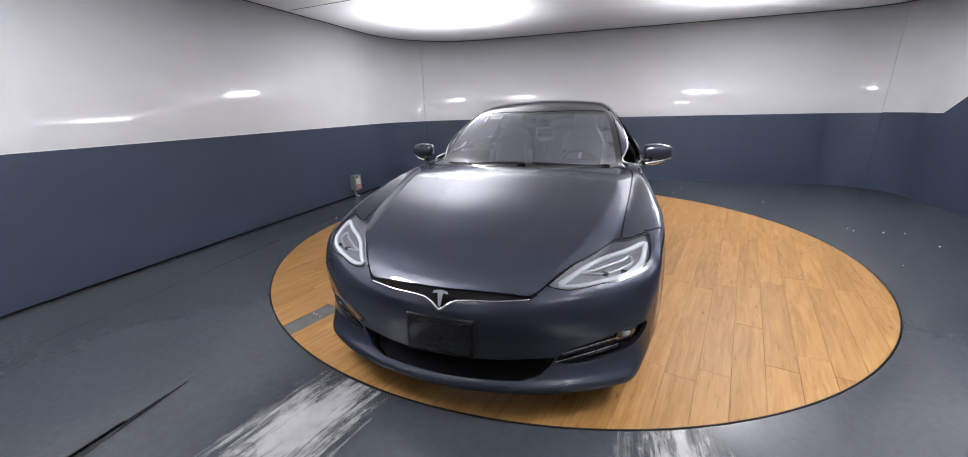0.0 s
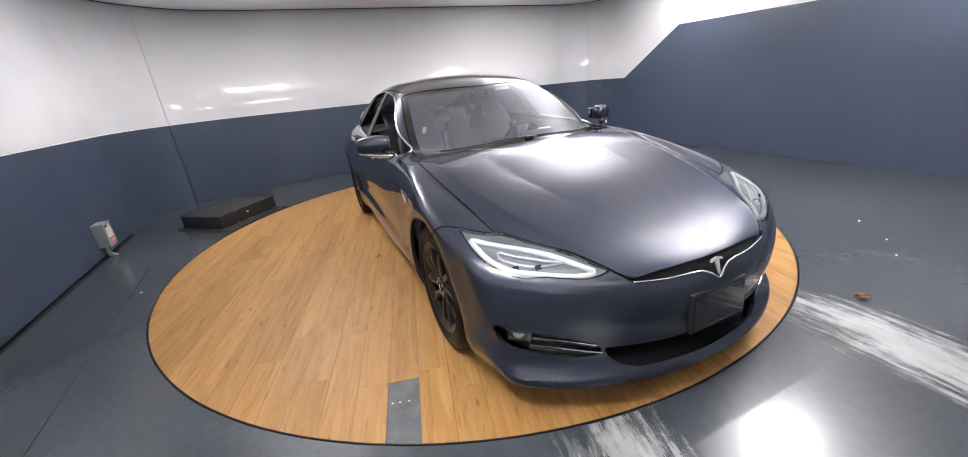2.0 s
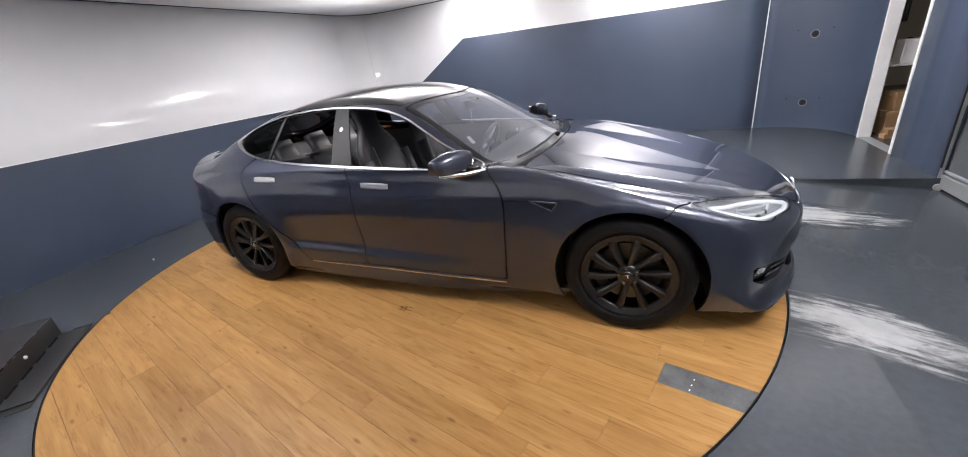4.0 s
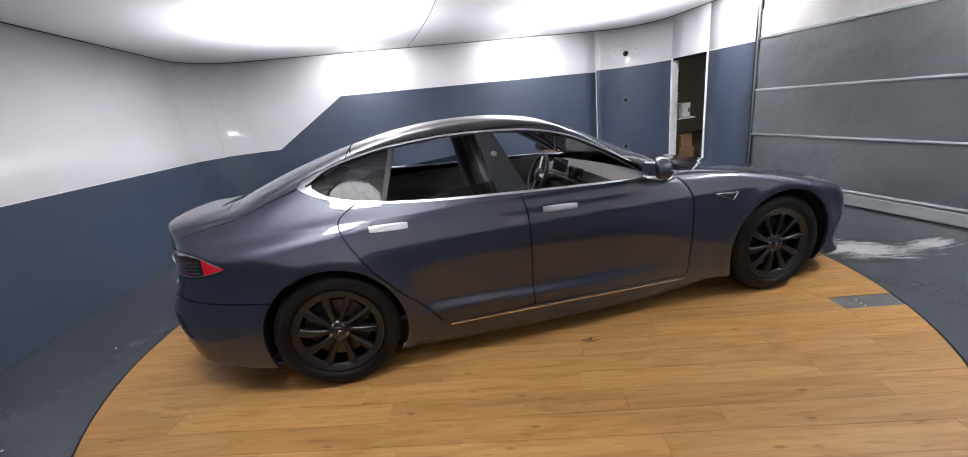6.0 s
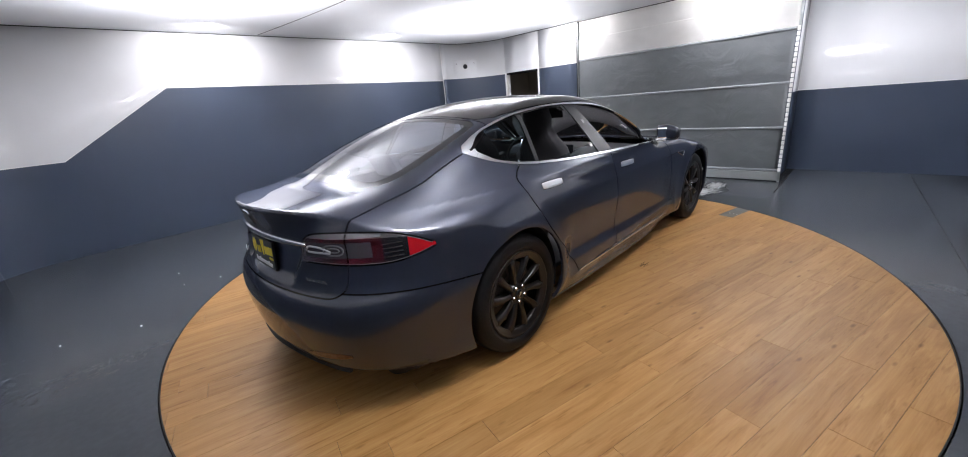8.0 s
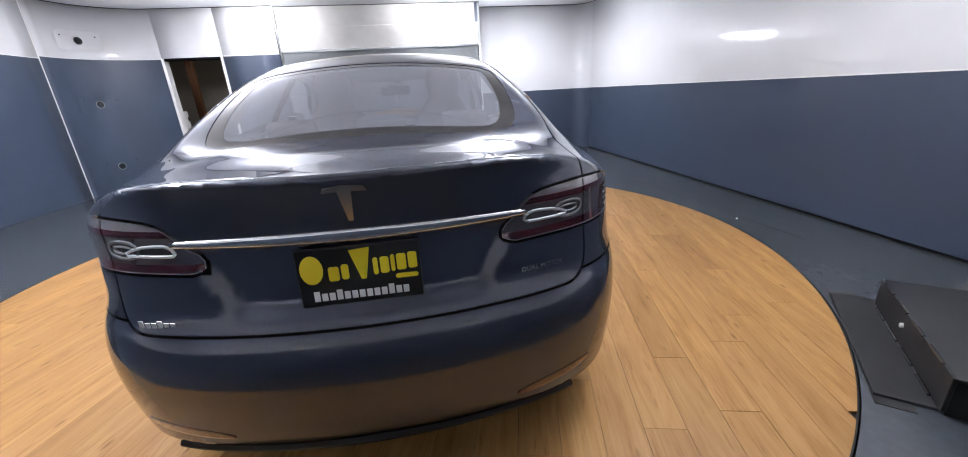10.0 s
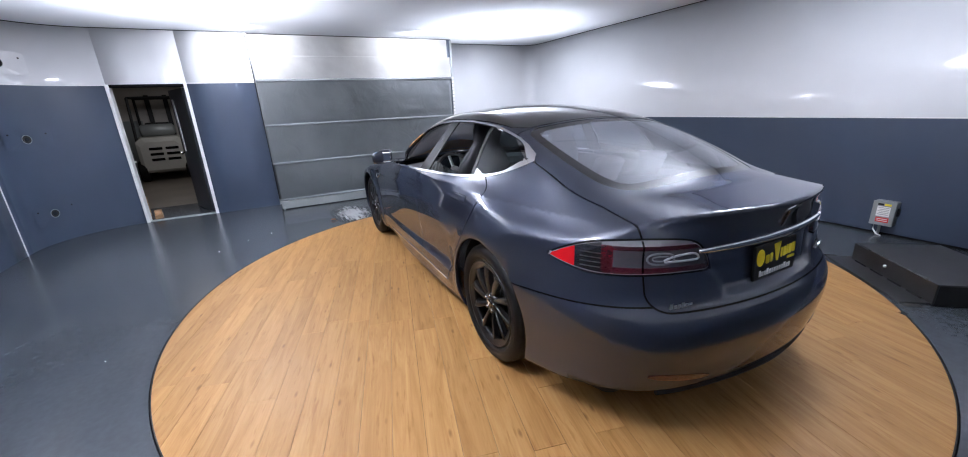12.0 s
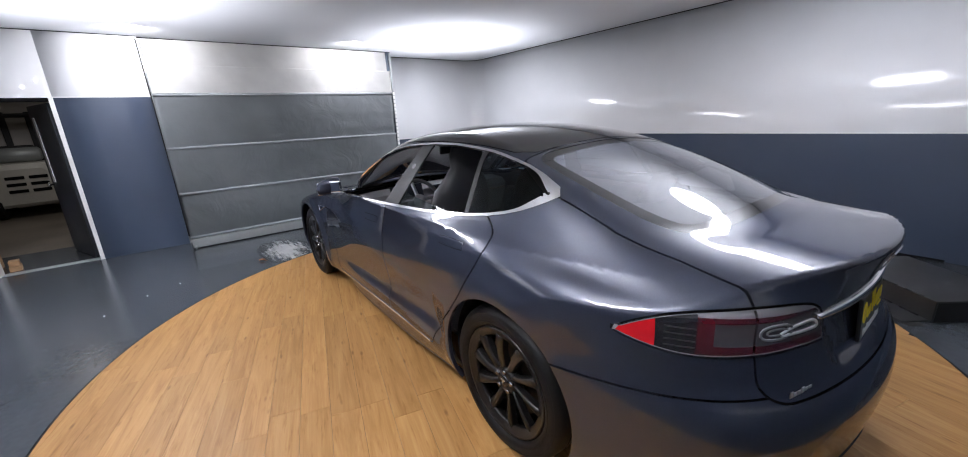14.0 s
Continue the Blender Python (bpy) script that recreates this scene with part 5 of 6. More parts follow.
for s in (-1, 1):
    # sills, fender badge, handles
    part("sill_trim", strip([(x, s * 0.95, 0.262 + 0.030 * (0.79 - x) / 1.62 - 0.03) for x in np.linspace(0.765, -0.84, 30)], (0, s, 0), 0.014, 0.004), CHROME, doors["front_door", s], "bright strip along the sill")
    for name, x0, x1, z in (("front_door", -0.205, 0.012, 0.872), ("rear_door", -1.205, -0.995, 0.918)):
        pts = [(x, s * 0.95, z - 0.008 * k / 6) for k, x in enumerate(np.linspace(x0, x1, 7))]
        part("door_handle", strip(pts, (0, s, 0), [0.034, 0.039, 0.040, 0.040, 0.040, 0.039, 0.032], 0.003), SATIN if s < 0 else PAINT, doors[name, s], "flush bright door handle" if s < 0 else "flush door handle")
        part("handle_gap", strip(pts, (0, s, 0), [0.042, 0.046, 0.047, 0.047, 0.047, 0.046, 0.040], 0.001), SEAL, doors[name, s])
    # a dark triangle in a bright frame behind the front wheel
    corners = [(0.955, 0.789), (1.115, 0.783), (1.082, 0.738)]
    edge = [tuple((1 - k / 8) * np.array(p) + k / 8 * np.array(q)) for p, q in zip(corners, corners[1:] + corners[:1]) for k in range(8)]
    badge = part("fender_badge", strip([(x, s * 0.95, z) for x, z in edge], (0, s, 0), 0.0075, 0.006, True), CHROME, car, "bright frame round a dark triangular lens")
    ramp = np.linspace(0, 1, 14)
    part("badge_lens", strip([(0.965 + 0.14 * k, s * 0.95, 0.788 - 0.006 * k - 0.5 * float(np.interp(k, (0, 0.83, 1), (0.003, 0.046, 0.004)))) for k in ramp], (0, s, 0), [float(np.interp(k, (0, 0.83, 1), (0.003, 0.046, 0.004))) for k in ramp], 0.003), BLACK_GLOSS, badge)
    part("fender_vent", strip([(0.80, s * 0.95, 0.785), (0.96, s * 0.95, 0.789)], (0, s, 0), 0.004, 0.001), SEAL, car)
    # lower front: fog lamp, chrome blades
    for path in (((0.52, 0.337), (0.575, 0.355), (0.66, 0.376), (0.75, 0.388)), ((0.495, 0.294), (0.577, 0.316), (0.665, 0.334), (0.755, 0.347))):
        pts = [(2.3, s * float(np.interp(t, range(4), [q[0] for q in path])), float(np.interp(t, range(4), [q[1] for q in path]))) for t in np.linspace(0, 3, 10)]
        part("fog_blade", strip(pts, (1, 0, 0), 0.007, 0.002), CHROME, front_end)
        part("blade_back", strip([(x, y, z - 0.012) for x, y, z in pts], (1, 0, 0), 0.016, -0.006), BLACK_GLOSS, front_end)
    p, n = on_skin(2.2, s * 0.795, 0.383, (1, 0, 0))
    turn = Matrix.Translation(p - n * 0.034) @ n.to_track_quat("Z", "Y").to_matrix().to_4x4()
    fog = part("fog_lamp", soften(slab([(-0.055, -0.04), (0.045, -0.045), (0.06, 0.0), (0.05, 0.04), (-0.04, 0.035)], 0, 0.016), 0.005), LENS_BLACK, front_end, "round clear fog lamp in a dark pocket", m=turn)
    part("fog_lens", lathe([(0, 0.03), (0.014, 0.028), (0.024, 0.02), (0.027, 0.014)], 20, "z"), LAMP_SILVER, fog, smooth=True)
    part("fog_chrome", tube([(-0.05, 0.03, 0.018), (0.0, 0.02, 0.02), (0.05, 0.03, 0.018)], 0.006, 8), CHROME, fog)
    # light guides in the headlight
    def in_lamp(pairs, depth):
        # points of the lamp's face from their corner coordinates
        u, z = np.array(pairs).T
        lo, hi = np.full(len(u), 0.2), np.full(len(u), 0.95)
        for _ in range(16):
            y = (lo + hi) / 2
            inside = car_field(np.stack([y - u, y, z], -1)) < 0
            lo, hi = np.where(inside, y, lo), np.where(inside, hi, y)
        pts = np.stack([lo - u, lo, z], -1)
        g = slope_of(car_field, pts)
        q = pts - g / np.linalg.norm(g, axis=1)[:, None] * depth
        return [(a, s * b, c) for a, b, c in q]

    host = [o for o in car.children if o.name.startswith("headlight") and o.data.vertices[0].co.y * s > 0][0]
    guide = [(-1.765, 0.649), (-1.647, 0.675), (-1.513, 0.695), (-1.337, 0.712), (-1.139, 0.73), (-1.0, 0.745), (-0.995, 0.742), (-1.098, 0.716), (-1.2, 0.688), (-1.305, 0.667), (-1.405, 0.66), (-1.54, 0.651), (-1.68, 0.643)]
    fine = [tuple(q) for q in rounded(guide, 1)]
    part("light_guide", tube(in_lamp(fine, 0.014), 0.0125, 8, True), LAMP_WHITE, host, "bright white light guide", smooth=True)
    bar = [(-1.60, 0.682), (-1.5, 0.684), (-1.38, 0.695), (-1.263, 0.705), (-1.18, 0.717), (-1.21, 0.70), (-1.3, 0.688), (-1.42, 0.676)]
    part("inner_guide", tube(in_lamp([tuple(q) for q in rounded(bar, 1)], 0.013), 0.006, 8, True), LAMP_SILVER, host, smooth=True)
    for u in (-1.3, -1.42):
        part("projector", tube(in_lamp([(u, 0.676), (u - 0.03, 0.68)], 0.018), 0.012, 12), BLACK_GLOSS, host, smooth=True)
# black front plate holder
plate = part("front_plate_holder", boxed(-0.006, 0.012, -0.165, 0.165, -0.09, 0.09, 0.008), BLACK_PLASTIC, front_end, "blank black plate holder", m=pose(2.41, 0, 0.425, 0, -4, 0))
part("plate_face", boxed(0.012, 0.016, -0.15, 0.15, -0.075, 0.075, 0.003), BLACK_GLOSS, plate)
for y in (-0.1, 0.0, 0.1):
    part("plate_screw", lathe([(0, 0.004), (0.006, 0.003), (0.006, 0)], 8), BLACK_PLASTIC, plate, m=pose(0.016, y, 0.06 if y else -0.05, 0, 0, -90))
# ---- tail
part("tail_chrome", strip([(-2.5, y, 0.864) for y in np.linspace(-0.45, 0.45, 50)], (-1, 0, 0), [0.014 + 0.020 * (1 - abs(y / 0.45)) ** 0.5 for y in np.linspace(-0.45, 0.45, 50)], 0.010), CHROME, tailgate, "bright chrome bar across the tail", smooth=True)
p, n = on_skin(-2.6, 0, 0.757, (-1, 0, 0))
plate = part("rear_plate", boxed(-0.006, 0.006, -0.155, 0.155, -0.077, 0.077, 0.003), surface("plate_black", (0.012, 0.012, 0.012), 0.35, bump=0), tailgate, "black dealer plate with yellow and white shapes", m=pose(p.x - 0.014, 0, 0.757, 0, 4, 0))
YELLOW = surface("plate_yellow", (0.85, 0.68, 0.02), 0.45, vary=0.05, bump=0)
# an oval, a wedge and low upright bars in yellow, a row of white bars below
round_end = [(-0.118 + 0.028 * math.cos(t), 0.022 + 0.038 * math.sin(t)) for t in np.linspace(0, math.tau, 24, endpoint=False)]
logo = [round_end, [(-0.022, 0.066), (0.030, 0.070), (0.014, -0.014), (0.002, -0.014)]]
for x0, x1, z0, z1 in ((-0.078, -0.052, -0.012, 0.026), (-0.046, -0.028, -0.010, 0.030), (0.034, 0.046, -0.006, 0.040), (0.052, 0.074, -0.004, 0.040), (0.079, 0.089, -0.002, 0.044), (0.094, 0.118, 0.0, 0.044), (0.123, 0.146, 0.002, 0.046), (0.088, 0.146, -0.022, -0.010)):
    e = 0.004
    logo.append([(x0 + e, z0), (x1 - e, z0), (x1, z0 + e), (x1, z1 - e), (x1 - e, z1), (x0 + e, z1), (x0, z1 - e), (x0, z0 + e)])
for shape in logo:
    part("yellow_bar", slab(shape, 0, 0.0022), YELLOW, plate, m=pose(-0.006, 0, 0, 90, 0, -90))
for k in range(13):
    tall = k in (0, 3, 10)
    part("white_bar", boxed(-0.0082, -0.006, 0.122 - k * 0.0188 - 0.0145, 0.122 - k * 0.0188, -0.064, -0.036 if tall else -0.043, 0.001), WHITE_PAINT, plate)
# plain bars where the maker's letters stand, plain wedge for the emblem
for k in range(5):
    y = 0.13 - k * 0.065
    p, n = on_skin(-2.6, y, 0.842, (-1, 0, 0))
    part("letter_bar", boxed(-0.004, 0.002, -0.012, 0.012, -0.006, 0.006, 0.001), DARK_CHROME, tailgate, m=pose(p.x - 0.002, y, 0.843))
p, n = on_skin(-2.6, 0, 0.955, (-1, 0, 0))
bm = slab([(-0.052, 0.03), (-0.046, 0.044), (0, 0.05), (0.046, 0.044), (0.052, 0.03), (0.016, 0.032), (0.006, -0.055), (-0.006, -0.055), (-0.016, 0.032)], 0, 0.005)
part("tail_emblem", bm, DARK_CHROME, tailgate, m=Matrix.Translation(p + n * 0.002) @ n.to_track_quat("Z", "Y").to_matrix().to_4x4())
for side, word in ((-1, "DUAL MOTOR"), (1, "")):
    y = side * (0.5 if word else 0.53)
    p, n = on_skin(-2.6, y, 0.69 if word else 0.652, (-1, 0, 0))
    turn = Matrix.Translation(p + n * 0.002) @ pose(0, 0, 0, 90, 0, -90 + side * -14)
    if word:
        curve = bpy.data.curves.new("tail_badge", "FONT")
        curve.body, curve.size, curve.extrude, curve.align_x = word, 0.021, 0.0012, "CENTER"
        curve.materials.append(CHROME)
        ob = new("tail_badge", curve)
        ob.parent, ob.matrix_basis = tailgate, turn
    else:
        for k in range(6):
            part("dealer_bar", boxed(-0.06 + k * 0.018, -0.047 + k * 0.018, -0.008, 0.012 if k in (0, 3) else 0.006, 0, 0.002), SATIN, tailgate, m=turn)
# lower reflectors and black diffuser edge
part("diffuser", strip([(-2.5 + 0.2 * y * y, y, 0.262 - 0.03 * abs(y)) for y in np.linspace(-0.60, 0.60, 40)], (-1, 0, 0), 0.03, 0.016), BLACK_PLASTIC, rear_end)
for s in (-1, 1):
    part("rear_reflector", strip([(-2.5, s * y, 0.315 + 0.004 * k) for k, y in enumerate(np.linspace(0.40, 0.66, 8))], (-1, 0, 0), [0.012, 0.028, 0.034, 0.036, 0.036, 0.034, 0.03, 0.016], 0.003), LENS_DARK, rear_end, "dull red reflector")
    # bright loops inside the lamp, ribs on the marker
    host = [o for o in car.children if o.name.startswith("taillight") and o.data.vertices[0].co.y * s > 0][0]
    loop = [(0.60, 0.832), (0.555, 0.853), (0.484, 0.861), (0.456, 0.854), (0.447, 0.833), (0.484, 0.831), (0.54, 0.831)]
    part("clear_lens", strip([(-2.45, s * y, z) for y, z in rounded(loop, 1)], (-1, 0, 0), 0.008, 0.004, True), LAMP_SILVER, host, "clear silvery lens")
    for y0, y1, z0, z1, w in ((0.615, 0.745, 0.822, 0.868, 0.008), (0.635, 0.72, 0.836, 0.855, 0.006)):
        loop = [(y0, z0), (y0, z1), (y1, z1), (y1, z0)]
        part("clear_lens", strip([(-2.45, s * y, z) for y, z in rounded(loop, 2)], (-0.8, s * 0.6, 0), w, 0.003, True), LAMP_GREY, host)
    for k in range(4):
        part("marker_rib", strip([(-2.13, s * 0.83, 0.80 + 0.02 * k), (-2.2, s * 0.78, 0.80 + 0.02 * k)], (-0.5, s * 0.85, 0), 0.004, 0.002), BLACK_PLASTIC, host)


# ---- wheels


def make_wheel(m, label):
    """Local y points out of the car."""
    wheel = part("wheel", lathe([(0.21, -0.09), (0.25, -0.085), (0.256, 0.1), (0.25, 0.108), (0.242, 0.1), (0.236, 0.06), (0.23, -0.05), (0.21, -0.09)], 64), RIM, car, label, smooth=True, m=m)
    prof = [(0.254, 0.088), (0.262, 0.108), (0.28, 0.118), (0.308, 0.117), (0.33, 0.108), (0.344, 0.092), (0.35, 0.06), (0.352, 0.0), (0.35, -0.06), (0.344, -0.095), (0.31, -0.118), (0.265, -0.11), (0.254, -0.09)]
    part("tyre", lathe(prof, 72), RUBBER, wheel, "black road tyre", smooth=True)
    for rr, yy in ((0.285, 0.1195), (0.318, 0.114)):
        part("sidewall_ridge", lathe([(rr - 0.003, yy - 0.003), (rr, yy + 0.0005), (rr + 0.003, yy - 0.003)], 72), RUBBER, wheel, smooth=True)
    for y in (-0.045, -0.015, 0.015, 0.045):
        part("tread_groove", lathe([(0.3525, y - 0.004), (0.3528, y), (0.3525, y + 0.004)], 72), SEAL, wheel)
    # ten blade spokes, each with a twisted face and a shoulder
    for k in range(10):
        a = k * math.tau / 10
        bm = bmesh.new()
        rows = []
        for t in np.linspace(0, 1, 7):
            r = 0.045 + 0.182 * t
            half = 0.0165 + 0.015 * max(0.0, (t - 0.3) / 0.7) ** 1.5
            lean = 0.07 * t * t
            y = 0.084 + 0.014 * math.sin(math.pi * t * 0.75)
            rows.append([bm.verts.new((r * math.cos(lean), y + h, r * math.sin(lean) + d)) for d, h in ((-half, -0.03), (-half * 0.9, -0.004), (-half * 0.55, 0.006), (half * 0.75, -0.008), (half, -0.035))])
        for p, q in zip(rows, rows[1:]):
            for j in range(4):
                bm.faces.new((p[j], q[j], q[j + 1], p[j + 1])).smooth = j not in (0, 3)
            bm.faces.new((p[4], q[4], q[0], p[0]))
        bm.faces.new(rows[0]), bm.faces.new(rows[-1][::-1])
        bmesh.ops.recalc_face_normals(bm, faces=bm.faces)
        part("spoke", bm, RIM, wheel, m=Matrix.Rotation(-a, 4, "Y"))
    part("rim_ring", lathe([(0.222, 0.06), (0.213, 0.074), (0.211, 0.089), (0.216, 0.095), (0.238, 0.100), (0.244, 0.104), (0.252, 0.110), (0.257, 0.104), (0.25, 0.08), (0.222, 0.06)], 64), RIM, wheel, smooth=True)
    part("hub", lathe([(0, 0.093), (0.05, 0.093), (0.062, 0.085), (0.07, 0.06), (0.07, 0.0)], 32), RIM, wheel, smooth=True)
    part("hub_cap", lathe([(0, 0.102), (0.024, 0.101), (0.03, 0.096), (0.03, 0.09)], 24), BLACK_GLOSS, wheel, smooth=True)
    bm = slab([(-0.014, 0.01), (0, 0.014), (0.014, 0.01), (0.004, 0.006), (0, -0.015), (-0.004, 0.006)], 0, 0.0015)
    part("cap_mark", bm, SATIN, wheel, m=pose(0, 0.102, 0, 90, 0, 180))
    for k in range(5):
        a = k * math.tau / 5 + 0.3
        part("lug_nut", lathe([(0, 0.103), (0.008, 0.102), (0.011, 0.097), (0.011, 0.08)], 10), DARK_CHROME, wheel, m=pose(0.048 * math.cos(a), 0, 0.048 * math.sin(a)))
    part("brake_disc", lathe([(0.07, 0.02), (0.075, 0.035), (0.175, 0.035), (0.178, 0.015), (0.07, 0.015)], 48), IRON, wheel)
    bm = bmesh.new()
    a0 = []
    for t in np.linspace(-0.5, 0.5, 9):
        a0.append([bm.verts.new((r * math.cos(t), y, r * math.sin(t))) for r, y in ((0.125, 0.0), (0.19, 0.0), (0.19, 0.05), (0.125, 0.05))])
    for p, q in zip(a0, a0[1:]):
        for j in range(4):
            bm.faces.new((p[j], q[j], q[(j + 1) % 4], p[(j + 1) % 4]))
    bm.faces.new(a0[0]), bm.faces.new(a0[-1][::-1])
    bmesh.ops.recalc_face_normals(bm, faces=bm.faces)
    part("brake_caliper", bm, BLACK_PLASTIC, wheel)
    return wheel


for x, y in ((AXLE, 0.815), (-AXLE, 0.828)):
    for s in (-1, 1):
        make_wheel(pose(x, s * y, WHEEL_Z, 0, 17 * (x + s), 0 if s > 0 else 180), "dark bladed alloy wheel")
        # dark liner of the arch
        bm = bmesh.new()
        r = 0.41
        arcs = [[bm.verts.new((x + (r - 0.02 * j) * math.cos(a), s * (0.895 - 0.34 * j), WHEEL_Z + (r - 0.02 * j) * math.sin(a))) for a in np.linspace(-0.28, math.pi + 0.28, 28)] for j in (0, 1)]
        for k in range(27):
            bm.faces.new((arcs[0][k], arcs[0][k + 1], arcs[1][k + 1], arcs[1][k]))
        bm.faces.new(arcs[1])
        part("arch_liner", bm, BLACK_PLASTIC, car)

# ---- door mirrors
for s in (-1, 1):
    mirror = part("door_mirror", bmesh.new(), PAINT, car, "grey door mirror with chrome foot")
    bm = bmesh.new()
    rows = []
    for t in np.linspace(0, 1, 11):
        # from the inner end to the tip
        y = 0.885 + 0.2 * t
        size = math.sin(math.pi * (0.2 + 0.7 * t)) ** 0.36
        cx, cz = 0.575 - 0.10 * t, 1.022 - 0.008 * t
        ring = []
        for k in range(16):
            a = k * math.tau / 16
            c, d = math.cos(a), math.sin(a)
            dx = 0.068 * size * math.copysign(abs(c) ** 0.6, c)
            dz = (0.072 if d > 0 else 0.046) * size * math.copysign(abs(d) ** (0.62 if d > 0 else 0.45), d)
            ring.append(bm.verts.new((cx + (dx if c > 0 else dx * 0.75), s * y, cz + dz)))
        rows.append(ring)
    for p, q in zip(rows, rows[1:]):
        for k in range(16):
            bm.faces.new((p[k], p[(k + 1) % 16], q[(k + 1) % 16], q[k]))
    bm.faces.new(rows[0]), bm.faces.new(rows[-1][::-1])
    bmesh.ops.recalc_face_normals(bm, faces=bm.faces)
    bm.to_mesh(mirror.data)
    bm.free()
    mirror.data.shade_smooth()
    part("mirror_glass", boxed(-0.003, 0.003, -0.075, 0.075, -0.042, 0.05, 0.01), surface("mirror_silver", (0.9, 0.9, 0.9), 0.02, metal=1, vary=0.01, bump=0, rough_vary=0.01) if "mirror_silver" not in bpy.data.materials else bpy.data.materials["mirror_silver"], mirror, m=pose(0.478, s * 0.985, 1.02, 0, 0, s * -27))
    bm = tube([(0.70, s * 0.895, 0.962), (0.66, s * 0.92, 0.958), (0.62, s * 0.96, 0.958), (0.57, s * 1.01, 0.965), (0.50, s * 1.075, 0.975)], [0.008, 0.014, 0.016, 0.013, 0.007], 10)
    part("mirror_foot", bm, CHROME, mirror, "chrome mirror foot", smooth=True)
    bm = tube([(0.66, s * 0.88, 0.965), (0.60, s * 0.93, 0.985)], 0.02, 10)
    part("mirror_arm", bm, BLACK_GLOSS, mirror, smooth=True)

# ---- wipers
for y0, y1 in ((-0.6, 0.02), (0.1, 0.62)):
    pts = [p + n * 0.003 for p, n in all_on_skin([(0.90 - 0.28 * y * y, y, 0.97) for y in np.linspace(y0, y1, 13)], (0, 0, 1))]
    part("wiper_blade", tube(pts, 0.005, 8), BLACK_PLASTIC, car)
    p, n = on_skin(0.92 - 0.28 * y1 * y1, y1, 0.97, (0, 0, 1))
    part("wiper_pivot", boxed(-0.015, 0.015, -0.03, 0.03, -0.004, 0.014, 0.005), BLACK_PLASTIC, car, m=Matrix.Translation(p))

# ---- cabin


def lofted(rows, closed_ends=True):
    bm = bmesh.new()
    rings = [[bm.verts.new(p) for p in ring] for ring in rows]
    n = len(rings[0])
    for a, b in zip(rings, rings[1:]):
        for k in range(n):
            bm.faces.new((a[k], a[(k + 1) % n], b[(k + 1) % n], b[k]))
    if closed_ends:
        bm.faces.new(rings[0][::-1]), bm.faces.new(rings[-1])
    bmesh.ops.recalc_face_normals(bm, faces=bm.faces)
    return bm


def pad(w, d, x, y, z, n=16, p=0.6):
    return [(x + d / 2 * math.copysign(abs(math.cos(k * math.tau / n)) ** p, math.cos(k * math.tau / n)), y + w / 2 * math.copysign(abs(math.sin(k * math.tau / n)) ** p, math.sin(k * math.tau / n)), z) for k in range(n)]


def seat(x, y, back=18):
    ob = part("seat", soften(boxed(-0.02, 0.5, -0.25, 0.25, -0.1, 0.06), 0.04, 3), LEATHER, car, "black leather seat", smooth=True, m=pose(x, y, 0.52))
    rows = []
    for t, w, d, sx in ((0, 0.42, 0.14, 0), (0.15, 0.46, 0.16, 0.0), (0.35, 0.48, 0.15, 0.0), (0.5, 0.44, 0.12, 0), (0.6, 0.30, 0.1, 0), (0.66, 0.22, 0.09, 0.01), (0.74, 0.24, 0.10, 0.02), (0.82, 0.22, 0.09, 0.02), (0.86, 0.12, 0.05, 0.02)):
        rows.append(pad(w, d, sx, 0, t))
    part("backrest", lofted(rows), LEATHER, ob, smooth=True, m=pose(0.0, 0, 0.02, 0, -back, 0))
    for s in (-1, 1):
        rows = [pad(0.07, 0.1, 0.02, s * 0.21, t) for t in (0.05, 0.2, 0.42)]
        part("bolster", lofted(rows), LEATHER, ob, smooth=True, m=pose(0.04, 0, 0.02, 0, -back, 0))
        part("seam", tube([(0.07, s * 0.15, 0.08), (0.085, s * 0.16, 0.3), (0.07, s * 0.13, 0.5)], 0.0025, 6), HEADLINER, ob, m=pose(0.0, 0, 0.02, 0, -back, 0))
    return ob


for y in (-0.37, 0.37):
    seat(-0.28, y)
bench = part("rear_bench", soften(boxed(-1.15, -0.72, -0.62, 0.62, 0.36, 0.56), 0.05, 3), LEATHER, car, "black leather rear bench", smooth=True)
for y in (-0.4, 0.0, 0.4):
    rows = [pad(0.40, 0.14, 0, 0, t) for t in (0, 0.2, 0.42, 0.48)] + [pad(0.22, 0.09, 0, 0, t) for t in (0.5, 0.6, 0.65)]
    part("rear_backrest", lofted(rows), LEATHER, bench, smooth=True, m=pose(-1.16, y, 0.5, 0, -26, 0))
# dashboard with hooded rim
rows = []
for y in np.linspace(-0.72, 0.72, 17):
    crown = 0.06 * (1 - (y / 0.75) ** 2)
    rows.append([(0.88, y, 0.84 + crown * 0.3), (0.62, y, 0.905 + crown * 0.4), (0.45, y, 0.885 + crown * 0.3), (0.40, y, 0.84), (0.43, y, 0.72), (0.5, y, 0.55), (0.88, y, 0.5)])
part("dashboard", lofted(rows), TRIM_DARK, car, smooth=False)
